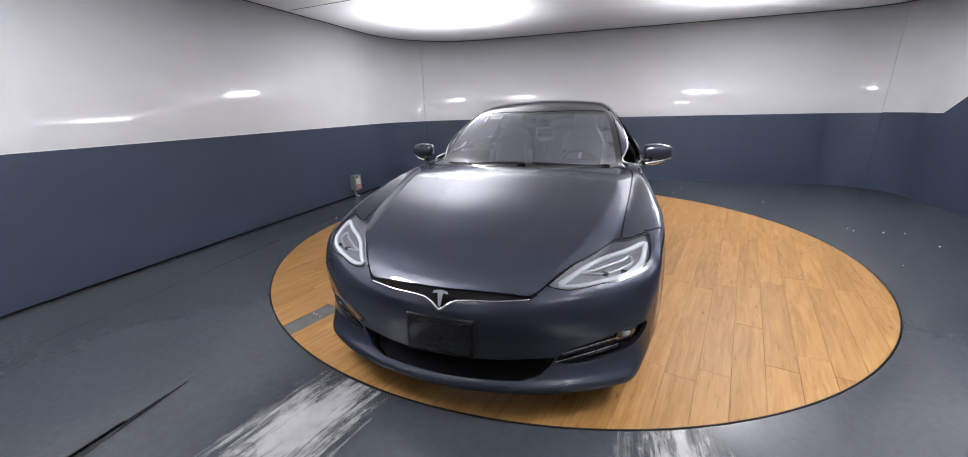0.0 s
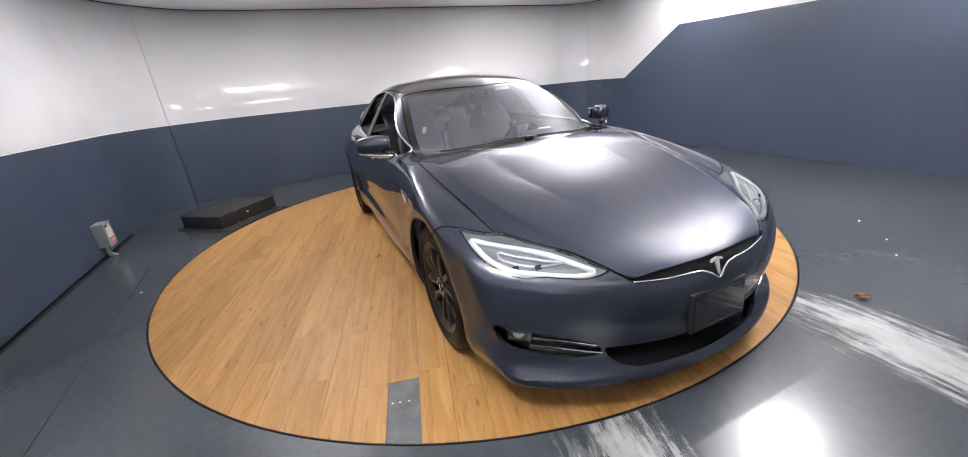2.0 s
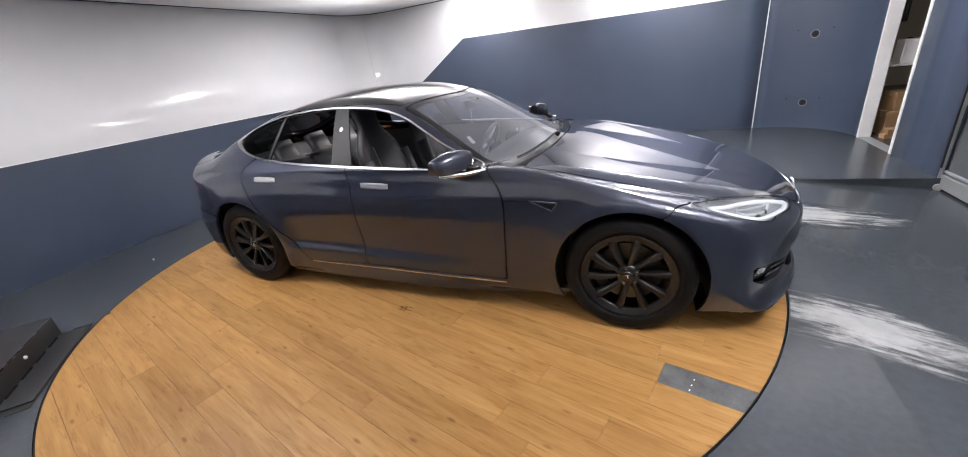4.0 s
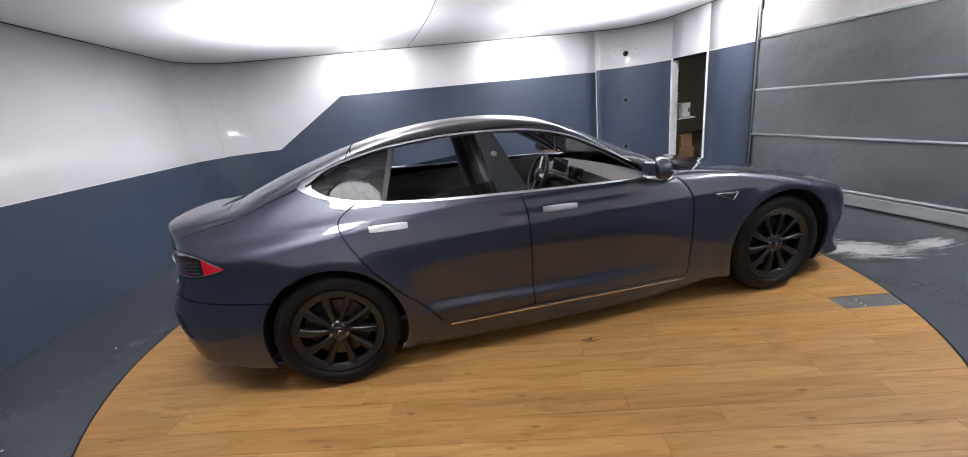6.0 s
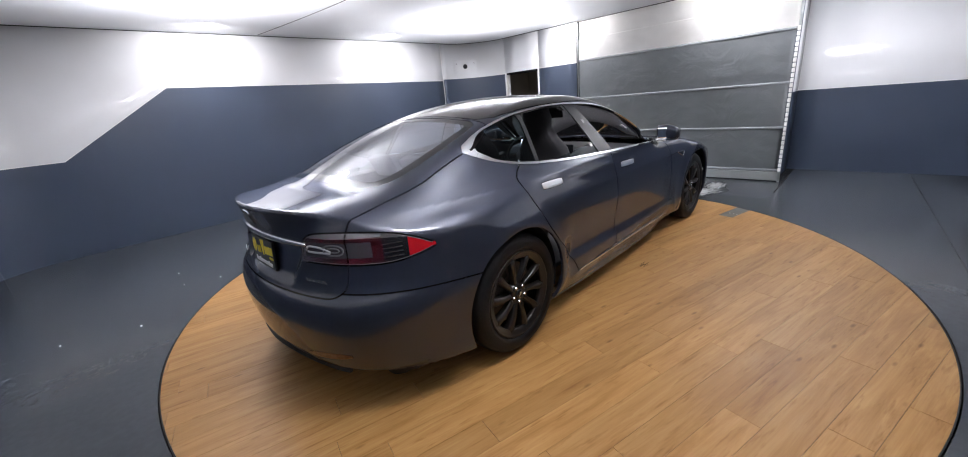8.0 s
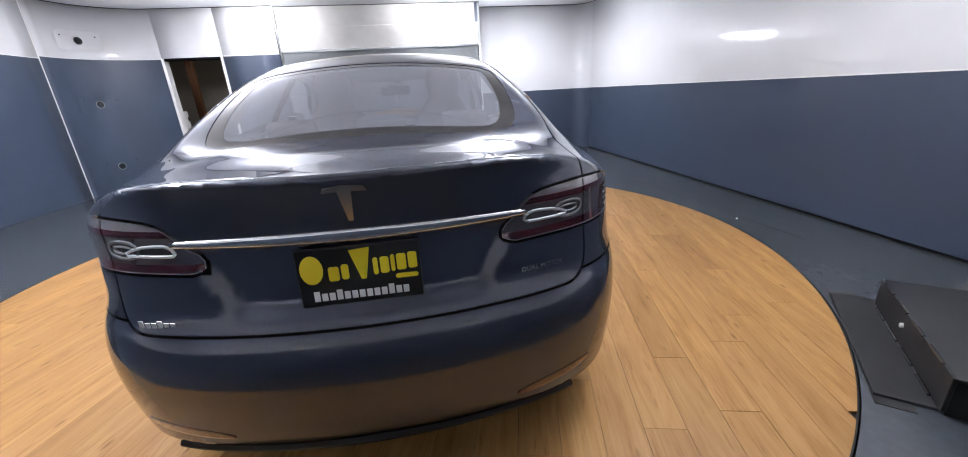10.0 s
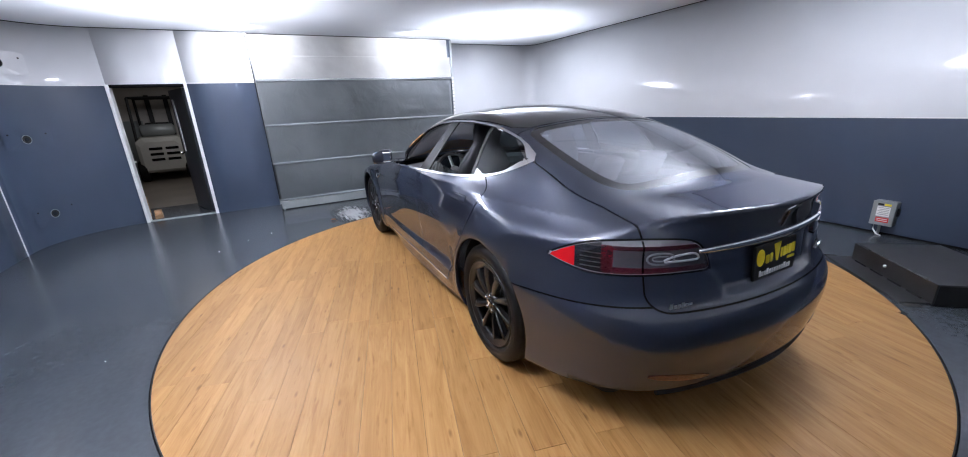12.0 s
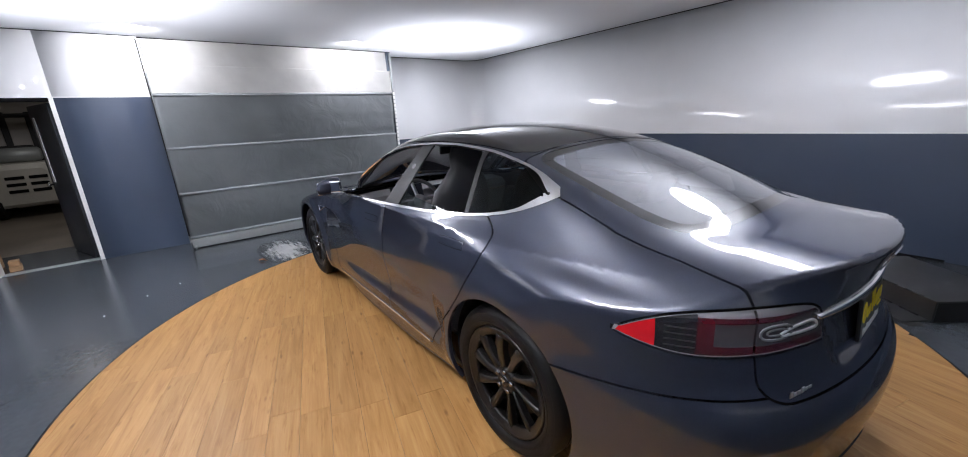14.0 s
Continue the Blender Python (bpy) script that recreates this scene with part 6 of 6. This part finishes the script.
part("dash_trim", tube([(0.395, y, 0.80 + 0.012 * math.cos(y * 2)) for y in np.linspace(-0.7, 0.7, 15)], 0.012, 8), surface("wood_dash", (0.10, 0.075, 0.055), 0.3) , car, "dark wood dash strip")
part("centre_screen", boxed(-0.01, 0.01, -0.12, 0.12, -0.19, 0.19, 0.006), SCREEN, car, "tall dark touch screen", m=pose(0.385, 0.0, 0.74, 0, 12, 0))
part("cluster_screen", boxed(-0.01, 0.01, -0.15, 0.15, -0.055, 0.06, 0.006), SCREEN, car, "instrument screen", m=pose(0.43, 0.37, 0.90, 0, 15, 0))
wheel_m = pose(0.21, 0.37, 0.845, 0, -66, 0)
steering = part("steering_wheel", tube([(0.182 * math.cos(a), 0.182 * math.sin(a), 0) for a in np.linspace(0, math.tau, 40, endpoint=False)], 0.015, 10, True), LEATHER, car, "black leather steering wheel", smooth=True, m=wheel_m)
part("wheel_boss", lathe([(0, -0.02), (0.055, -0.02), (0.06, 0.01), (0, 0.03)], 24, "z"), TRIM_DARK, steering, smooth=True)
for a in (0.15, math.pi - 0.15, -math.pi / 2):
    part("wheel_spoke", boxed(0.04, 0.178, -0.014, 0.014, -0.008, 0.006, 0.004), SATIN, steering, m=Matrix.Rotation(a + math.pi / 2 * 0, 4, "Z"))
part("column", tube([(0.24, 0.37, 0.82), (0.5, 0.37, 0.76)], 0.035, 12), TRIM_DARK, car)
console = part("centre_console", soften(boxed(-0.45, 0.42, -0.09, 0.09, 0.3, 0.56), 0.02), TRIM_DARK, car)
part("cabin_floor", boxed(-1.9, 0.9, -0.8, 0.8, 0.28, 0.31), TRIM_DARK, car)
part("parcel_shelf", boxed(-2.1, -1.3, -0.66, 0.66, 0.93, 0.945, 0.004), TRIM_DARK, car)
part("rear_view_mirror", soften(boxed(-0.012, 0.012, -0.12, 0.12, -0.035, 0.035), 0.01), BLACK_PLASTIC, car, m=pose(0.25, 0.0, 1.235, 0, -10, 0))
part("mirror_stem", tube([(0.26, 0, 1.25), (0.32, 0, 1.268)], 0.01, 8), BLACK_PLASTIC, car)
charm = part("hanging_charm", tube([(0.245, 0.0, 1.2), (0.245, 0.0, 1.12)], 0.0015, 6), SATIN, car, "small silver charm under the mirror")
part("charm_drop", lathe([(0, -0.03), (0.010, -0.015), (0.006, 0.01), (0, 0.012)], 12, "z"), CHROME, charm, m=pose(0.245, 0, 1.11))
part("sensor_cover", soften(boxed(-0.06, 0.06, -0.06, 0.06, -0.006, 0.006), 0.004), BLACK_PLASTIC, car, m=pose(0.30, 0, 1.262, 0, 24, 0))
# paper tag behind the windscreen
p, n = on_skin(0.50, -0.60, 1.1, (0, 0, 1))
tag = part("paper_tag", boxed(-0.035, 0.035, -0.014, 0.014, 0, 0.001), WHITE_PAINT, car, "small white paper tag", m=Matrix.Translation(p - n * 0.01) @ n.to_track_quat("Z", "X").to_matrix().to_4x4())


# ---------------------------------------------------------------- turntable with its planks
turntable = thing("turntable", "round turntable laid with honey oak vinyl planks", "turntable", Matrix.Translation(HUB))
part("drum", lathe([(0.02, -0.12), (DISC - 0.006, -0.12), (DISC - 0.006, -0.009), (0.02, -0.009)], 160, "z"), BLACK_PIT, turntable)
part("rim_band", lathe([(DISC - 0.005, -0.1), (DISC - 0.005, 0.0015), (DISC, 0.0015), (DISC, -0.1)], 192, "z"), BLACK_PLASTIC, turntable, "thin black rim band")


def clip_ring(poly, radius):
    """The part of a convex outline inside a circle about the origin."""
    out = []
    for a, b in zip(poly, poly[1:] + poly[:1]):
        n = max(1, int(math.dist(a, b) / 0.04))
        for k in range(n):
            out.append((a[0] + (b[0] - a[0]) * k / n, a[1] + (b[1] - a[1]) * k / n))
    keep = [p for p in out if math.hypot(*p) <= radius]
    if len(keep) < 3:
        return []
    if len(keep) == len(out):
        return poly
    ring, n = [], len(out)
    for i in range(n):
        a, b = out[i], out[(i + 1) % n]
        ia, ib = math.hypot(*a) <= radius, math.hypot(*b) <= radius
        if ia:
            ring.append(a)
        if ia != ib:
            lo, hi = (0.0, 1.0) if ia else (1.0, 0.0)
            for _ in range(30):
                t = (lo + hi) / 2
                q = (a[0] + (b[0] - a[0]) * t, a[1] + (b[1] - a[1]) * t)
                lo, hi = (t, hi) if math.hypot(*q) <= radius else (lo, t)
            ring.append(q)
    # points along the rim between the exit and the entry
    full = []
    for i, p in enumerate(ring):
        q = ring[(i + 1) % len(ring)]
        full.append(p)
        if abs(math.hypot(*p) - radius) < 1e-4 and abs(math.hypot(*q) - radius) < 1e-4:
            a0, a1 = math.atan2(p[1], p[0]), math.atan2(q[1], q[0])
            d = (a1 - a0 + math.pi) % math.tau - math.pi
            n = int(abs(d) * radius / 0.05)
            full += [(radius * math.cos(a0 + d * k / (n + 1)), radius * math.sin(a0 + d * k / (n + 1))) for k in range(1, n + 1)]
    return full


TURN, PLANK_W, PLANK_L, JOINT = -14.4, 0.1515, 1.22, 0.0008
rng = random.Random(5)
rad = DISC - 0.006
# the filler strip's ends, in the planks' own directions
c, s = math.cos(radians(-TURN)), math.sin(radians(-TURN))


def own(x, y):
    x, y = x - HUB.x, y - HUB.y
    return x * c - y * s, x * s + y * c


fx, fy = own(1.665, -1.22)
rows0 = fy - PLANK_W / 2
k0 = math.ceil((-rad - rows0) / PLANK_W) - 1
k1 = math.ceil((rad - rows0) / PLANK_W)
for k in range(k0, k1):
    y0 = rows0 + k * PLANK_W
    start = -rad - rng.uniform(0, PLANK_L)
    if k == 0:
        start = fx - PLANK_L * math.ceil((fx + rad) / PLANK_L)
    if k == -1:
        start = fx - 0.004 - PLANK_L * math.ceil((fx + rad) / PLANK_L)
    x0 = start
    while x0 < rad:
        x1 = x0 + PLANK_L
        if k == 0 and x0 > fx - 0.3:
            x1 = rad + 0.5
        ring = clip_ring([(x0 + JOINT, y0 + JOINT), (x1 - JOINT, y0 + JOINT), (x1 - JOINT, y0 + PLANK_W - JOINT), (x0 + JOINT, y0 + PLANK_W - JOINT)], rad)
        if ring:
            bm = slab(ring, -0.008, rng.uniform(-0.0004, 0.0004))
            filler = k == 0 and x0 > fx - 0.3
            part("filler_strip" if filler else "plank", bm, FILLER if filler else WOOD, turntable, "scuffed grey filler strip" if filler else "", m=pose(0, 0, -0.003 if filler else 0, 0, 0, TURN))
        x0 = x1
# white chalk nicks on the filler strip
for d in (0.14,):
    for j in range(3):
        bm = boxed(d, d + 0.006, -0.05 + j * 0.04, -0.04 + j * 0.04, 0, 0.0006, 0, pose(0, 0, 0, 0, 0, rng.uniform(-6, 6)))
        part("chalk_mark", bm, WHITE_PAINT, turntable, m=pose(1.665 - HUB.x, -1.22 - HUB.y, -0.0024, 0, 0, TURN))
# tyre scuffs
bm = bmesh.new()
for j in range(5):
    w = rng.uniform(0.02, 0.07)
    box(bm, -w, w, 0.011 * j - 0.0025, 0.011 * j + rng.uniform(0.0, 0.003), 0, 0.0006, 0, pose(rng.uniform(-0.03, 0.03), 0, 0, 0, 0, rng.uniform(-3, 3)))
part("scuff_mark", bm, SEAL, turntable, "short black scuffs", m=pose(0.02 - HUB.x, -1.05 - HUB.y, 0.0012, 0, 0, -5))

# ---------------------------------------------------------------- switch box on the wall
sw = thing("switch_box", "grey steel switch box with labels on the wall", "switch box", pose(-1.76, -3.47, 0.235))
part("box_body", soften(boxed(-0.085, 0.085, -0.06, 0.06, -0.12, 0.12), 0.006), GREY_STEEL, sw)
part("box_lid", soften(boxed(-0.088, 0.088, 0.058, 0.068, -0.123, 0.123), 0.003), GREY_STEEL, sw)
part("white_label", boxed(-0.05, 0.05, 0.068, 0.0695, -0.03, 0.07), WHITE_PAINT, sw)
part("yellow_label", boxed(-0.05, 0.0, 0.068, 0.0695, 0.08, 0.1), YELLOW, sw)
part("dark_label", boxed(0.005, 0.05, 0.068, 0.0695, 0.08, 0.1), BLACK_PLASTIC, sw)
part("red_label", boxed(-0.055, 0.045, 0.068, 0.0695, -0.09, -0.04), surface("label_red", (0.6, 0.05, 0.04), 0.5), sw, "red warning label")
for k in range(5):
    part("text_bar", boxed(-0.042, 0.042 - 0.01 * (k % 2), 0.0696, 0.07, 0.055 - k * 0.017, 0.06 - k * 0.017), GREY_STEEL, sw)
for k in range(2):
    part("text_bar", boxed(-0.045, 0.035, 0.0696, 0.07, -0.06 - k * 0.017, -0.054 - k * 0.017), WHITE_PAINT, sw)
part("lever", soften(boxed(-0.105, -0.088, 0.0, 0.03, -0.02, 0.06), 0.004), BLACK_PLASTIC, sw)
part("conduit", tube([(0.02, 0.0, -0.12), (0.02, 0.0, -0.22), (0.02, 0.03, -0.232)], 0.012, 10), GREY_STEEL, sw, smooth=True)
part("cable", tube([(0.06, 0.02, -0.12), (0.055, 0.03, -0.18), (0.02, 0.045, -0.22), (-0.02, 0.05, -0.23)], 0.007, 8), WHITE_PAINT, sw, smooth=True)

# ---------------------------------------------------------------- black drive cover beside the turntable
a0, b0 = Vector((-1.75, -2.37, 0)), Vector((-2.43, -1.80, 0))
mid, way = (a0 + b0) / 2, (b0 - a0).normalized()
ang = math.degrees(math.atan2(way.y, way.x))
cover = thing("drive_cover", "black board cover box over the turntable drive", "drive cover", Matrix.Translation(mid) @ pose(0, 0, 0, 0, 0, ang))
L = (b0 - a0).length
part("base_plate", boxed(-L / 2, L / 2, 0.008, 0.82, -0.004, 0.012, 0.003), BLACK_BOX, cover)
part("box_top", boxed(-L / 2 + 0.06, L / 2 + 0.02, 0.19, 0.79, 0.145, 0.158, 0.004), BLACK_BOX, cover)
part("box_front", boxed(-L / 2 + 0.06, L / 2 + 0.02, 0.18, 0.195, 0.012, 0.159, 0.003), BLACK_BOX, cover)
part("box_side", boxed(L / 2 - 0.002, L / 2 + 0.016, 0.195, 0.78, 0.0, 0.145, 0.003), BLACK_PIT, cover)
part("box_side", boxed(-L / 2 + 0.062, -L / 2 + 0.08, 0.195, 0.78, 0.0, 0.145, 0.003), BLACK_BOX, cover)
part("box_back", boxed(-L / 2 + 0.08, L / 2 - 0.002, 0.765, 0.78, 0.0, 0.145, 0.003), BLACK_BOX, cover)
for k in range(4):
    part("hinge", tube([(-L / 2 + 0.12 + k * 0.19, 0.182, 0.159), (-L / 2 + 0.25 + k * 0.19, 0.182, 0.159)], 0.006, 8), BLACK_GLOSS, cover)
    part("hinge", tube([(-L / 2 + 0.12 + k * 0.19, 0.176, 0.016), (-L / 2 + 0.25 + k * 0.19, 0.176, 0.016)], 0.006, 8), BLACK_GLOSS, cover)
part("knob", lathe([(0, 0.012), (0.011, 0.01), (0.012, 0.0)], 14), WHITE_PAINT, cover, "small white knob", m=pose(0.0, 0.178, 0.10, 0, 0, 180))
part("drive_pit", boxed(-L / 2 - 0.06, L / 2 + 0.05, 0.004, 0.12, -0.08, 0.002), BLACK_PIT, cover)

# ---------------------------------------------------------------- dry leaf and crumbs on the floor
bm = bmesh.new()
rows = []
for t in np.linspace(0, 1, 7):
    w = 0.022 * math.sin(math.pi * t) ** 0.7
    rows.append([bm.verts.new((-0.04 + 0.08 * t, d * w, 0.004 + 0.012 * abs(d) + 0.006 * math.sin(3 * t))) for d in (-1, 0, 1)])
for p, q in zip(rows, rows[1:]):
    for k in range(2):
        bm.faces.new((p[k], p[k + 1], q[k + 1], q[k]))
bmesh.ops.solidify(bm, geom=list(bm.faces), thickness=0.0012)
leaf_ob = thing("dry_leaf", "dry brown leaf on the floor", "leaf", pose(2.40, 1.34, 0.0, 0, 0, 50))
part("blade", bm, surface("dry_leaf_brown", (0.32, 0.12, 0.035), 0.7, vary=0.4, coarse=30), leaf_ob)
part("stalk", tube([(-0.04, 0, 0.005), (-0.06, 0.004, 0.003)], 0.0015, 6), bpy.data.materials["dry_leaf_brown"], leaf_ob)
bm = bmesh.new()
for _ in range(28):
    a, r = rng.uniform(0, math.tau), rng.uniform(DISC + 0.05, DISC + 1.0)
    x, y = HUB.x + r * math.cos(a), HUB.y + r * math.sin(a)
    if -3.9 < x < 2.4 and -3.3 < y < 4.4 and not (LANE[0] < y < LANE[1] and x > 0) and not (x < -1.5 and y < -1.2):
        w = rng.uniform(0.002, 0.006)
        box(bm, x - w, x + w, y - w, y + w, -0.0005, w, 0, None)
tagged(part("floor_crumbs", bm, WHITE_PAINT), "scattered pale crumbs on the floor", "debris", kind="stuff")

# ---------------------------------------------------------------- back room: forklift, desk things, fan
FORK_GREY = surface("forklift_cream", (0.55, 0.54, 0.5), 0.45, vary=0.15)
fork = thing("forklift", "cream forklift truck parked with its back to the door", "forklift", pose(9.75, 4.45, 0, 0, 0, 6))
rows = []
for x, w, z0, z1 in ((-0.75, 0.8, 0.28, 0.95), (-0.7, 0.95, 0.22, 1.05), (-0.4, 1.0, 0.2, 1.08), (0.1, 1.0, 0.25, 1.0)):
    rows.append([(x, -w / 2, z0), (x, w / 2, z0), (x, w / 2, z1 - 0.1), (x, w / 2 - 0.12, z1), (x, -w / 2 + 0.12, z1), (x, -w / 2, z1 - 0.1)])
part("counterweight", lofted(rows), FORK_GREY, fork)
for k in range(3):
    for y in (-0.22, 0.1):
        part("grille_slot", boxed(-0.765, -0.70, y - 0.12, y + 0.14, 0.5 + k * 0.13, 0.56 + k * 0.13, 0.01), SEAL, fork)
part("body", boxed(-0.1, 0.9, -0.48, 0.48, 0.3, 0.85, 0.03), FORK_GREY, fork)
part("gas_bottle", tube([(-0.45, -0.35, 1.22), (-0.45, -0.3, 1.22), (-0.45, 0.3, 1.22), (-0.45, 0.35, 1.22)], [0.08, 0.14, 0.14, 0.08], 18), GREY_STEEL, fork, smooth=True)
for x, y in ((-0.55, -0.45), (-0.55, 0.45), (0.75, -0.45), (0.75, 0.45)):
    part("guard_post", tube([(x, y, 0.95), (x + (0.15 if x < 0 else -0.1), y * 0.95, 1.98)], 0.03, 8), BLACK_PLASTIC, fork)
    part("tyre", lathe([(0.1, -0.08), (0.24, -0.08), (0.26, -0.05), (0.26, 0.05), (0.24, 0.08), (0.1, 0.08)], 24), RUBBER, fork, m=pose(x * 0.95, y * 1.02, 0.262))
for k in range(5):
    part("roof_bar", tube([(-0.4 + k * 0.26, -0.43, 1.99), (-0.4 + k * 0.26, 0.43, 1.99)], 0.022, 8), BLACK_PLASTIC, fork)
part("seat", soften(boxed(-0.15, 0.3, -0.25, 0.25, 0.85, 1.0), 0.04), BLACK_PLASTIC, fork)
part("backrest", soften(boxed(-0.25, -0.13, -0.25, 0.25, 0.95, 1.4), 0.04), BLACK_PLASTIC, fork)
for y in (-0.2, 0.2):
    part("mast", boxed(1.0, 1.12, y - 0.05, y + 0.05, 0.08, 2.1, 0.01), BLACK_PLASTIC, fork)

# small store corner behind the door: shelf with a box and a pot, screen on the wall, cartons
CARTON = surface("brown_carton", (0.36, 0.22, 0.11), 0.75, vary=0.15, coarse=6)
BROWN_WOOD = surface("stained_post", (0.16, 0.075, 0.04), 0.6, vary=0.3, stretch=(1, 1, 0.1))
shelf = thing("wall_shelf", "white board shelf on steel brackets", "shelf", pose(4.42, 4.25, 0.84))
part("board", boxed(-0.21, 0.21, -0.42, 0.45, 0, 0.022, 0.003), WHITE_PAINT, shelf)
for y in (-0.3, 0.3):
    part("bracket", boxed(-0.2, 0.12, y - 0.012, y + 0.012, -0.025, 0.0, 0.002), GREY_STEEL, shelf)
    part("bracket_foot", boxed(-0.215, -0.2, y - 0.012, y + 0.012, -0.22, 0.0, 0.002), GREY_STEEL, shelf)
cab = thing("small_cabinet", "small white metal cabinet on the shelf", "cabinet", pose(4.42, 3.98, 0.863))
part("body", boxed(-0.12, 0.12, -0.1, 0.1, 0, 0.27, 0.006), WHITE_PAINT, cab)
part("cabinet_door", boxed(-0.11, 0.11, -0.112, -0.1, 0.01, 0.26, 0.004), WHITE_PAINT, cab)
part("handle", boxed(0.07, 0.085, -0.125, -0.112, 0.1, 0.17, 0.003), BLACK_PLASTIC, cab)
pot = thing("kettle", "round grey kettle standing on the shelf", "kettle", pose(4.5, 4.3, 0.863))
part("body", lathe([(0, 0), (0.09, 0), (0.10, 0.03), (0.095, 0.13), (0.07, 0.18), (0, 0.19)], 28, "z"), GREY_STEEL, pot, smooth=True)
part("lid", lathe([(0, 0.215), (0.012, 0.21), (0.014, 0.195), (0.05, 0.19), (0.05, 0.185)], 20, "z"), BLACK_PLASTIC, pot, smooth=True)
part("handle", tube([(-0.07, 0, 0.17), (-0.09, 0, 0.24), (0, 0, 0.27), (0.09, 0, 0.24), (0.07, 0, 0.17)], 0.008, 8), BLACK_PLASTIC, pot, smooth=True)
screen = thing("wall_screen", "black flat screen hung on the wall", "screen", pose(4.24, 4.12, 1.52))
part("case", boxed(-0.036, 0.005, -0.3, 0.3, -0.18, 0.18, 0.006), BLACK_PLASTIC, screen)
part("panel", boxed(0.005, 0.009, -0.285, 0.285, -0.165, 0.165, 0.002), SCREEN, screen)
for x, y, w, d, h, a in ((4.45, 3.96, 0.34, 0.26, 0.3, 4), (4.5, 4.3, 0.3, 0.3, 0.22, -8), (4.46, 3.97, 0.28, 0.22, 0.24, 12)):
    z = 0.296 if a == 12 else -0.004
    carton = thing("carton", "closed brown cardboard carton", "carton", pose(x, y, z, 0, 0, a), "cartons by the door")
    part("carton_body", boxed(-w / 2, w / 2, -d / 2, d / 2, 0, h, 0.004), CARTON, carton)
    part("tape", boxed(-w / 2 - 0.0015, w / 2 + 0.0015, -0.025, 0.025, h * 0.75, h + 0.0012), surface("parcel_tape", (0.5, 0.38, 0.22), 0.3, bump=0) if "parcel_tape" not in bpy.data.materials else bpy.data.materials["parcel_tape"], carton)
block = thing("wood_block", "pale wooden block on the floor beside the door", "block", pose(4.32, 3.68, -0.004, 0, 0, 10))
part("plank_low", boxed(-0.09, 0.09, -0.05, 0.05, 0, 0.06, 0.004), CARTON, block)
part("plank_high", boxed(-0.06, 0.06, -0.045, 0.045, 0.06, 0.12, 0.004), CARTON, block)
post = thing("timber_post", "brown timber post from floor to ceiling", "post", pose(8.0, 5.3, -0.004))
part("post_shaft", boxed(-0.07, 0.07, -0.07, 0.07, 0, 3.0, 0.006), BROWN_WOOD, post)
part("post_foot", boxed(-0.1, 0.1, -0.1, 0.1, 0, 0.05, 0.004), GREY_STEEL, post)
board = thing("leaning_board", "grey board leaning against the far wall", "board", pose(10.55, 5.35, 0, 0, 14, 0))
part("sheet", boxed(-0.012, 0.012, -0.35, 0.3, 0.0, 1.55, 0.003), surface("grey_board", (0.24, 0.26, 0.25), 0.6), board)
part("sheet_edge", boxed(-0.014, 0.014, -0.355, 0.305, 1.55, 1.56), GREY_STEEL, board)
for x, y, z, a, c in ((9.6, 5.25, 0.0, 8, 0.28), (9.62, 5.26, 0.34, -5, 0.25), (10.0, 5.5, 0.0, 3, 0.3)):
    crate = thing("crate", "dark plastic crate stacked on the floor", "crate", pose(x, y, z - 0.003, 0, 0, a), "crates by the forklift")
    part("crate_body", boxed(-c / 2, c / 2, -c / 2, c / 2, 0, 0.32, 0.008), BLACK_PLASTIC, crate)
    part("crate_rim", boxed(-c / 2 - 0.012, c / 2 + 0.012, -c / 2 - 0.012, c / 2 + 0.012, 0.32, 0.338, 0.004), BLACK_PLASTIC, crate)
for x, y, c, word in ((9.2, 5.42, (0.03, 0.07, 0.3), "blue"), (9.05, 5.2, (0.4, 0.04, 0.04), "red")):
    pail = thing("bucket", word + " plastic bucket with a wire handle", "bucket", pose(x, y, -0.004), "buckets")
    part("bucket_body", lathe([(0, 0), (0.11, 0), (0.14, 0.26), (0.146, 0.27), (0.132, 0.27), (0.104, 0.012), (0, 0.012)], 28, "z"), surface(word + "_plastic", c, 0.4), pail, smooth=True)
    part("handle", tube([(0.14 * math.cos(t), 0.02, 0.25 + 0.1 * math.sin(t)) for t in np.linspace(0, math.pi, 12)], 0.003, 6), GREY_STEEL, pail)
fan = thing("wall_fan", "black wall fan on a bracket", "fan", pose(4.32, 4.75, 1.75))
part("cage", lathe([(0.02, 0.06), (0.12, 0.05), (0.16, 0.0), (0.12, -0.05), (0.02, -0.06)], 24), BLACK_PLASTIC, fan, m=pose(0.1, 0, 0, 0, 0, 60), smooth=True)
part("bracket", tube([(-0.12, 0.0, -0.1), (0.0, 0, -0.1), (0.08, 0, -0.02)], 0.012, 8), BLACK_PLASTIC, fan)
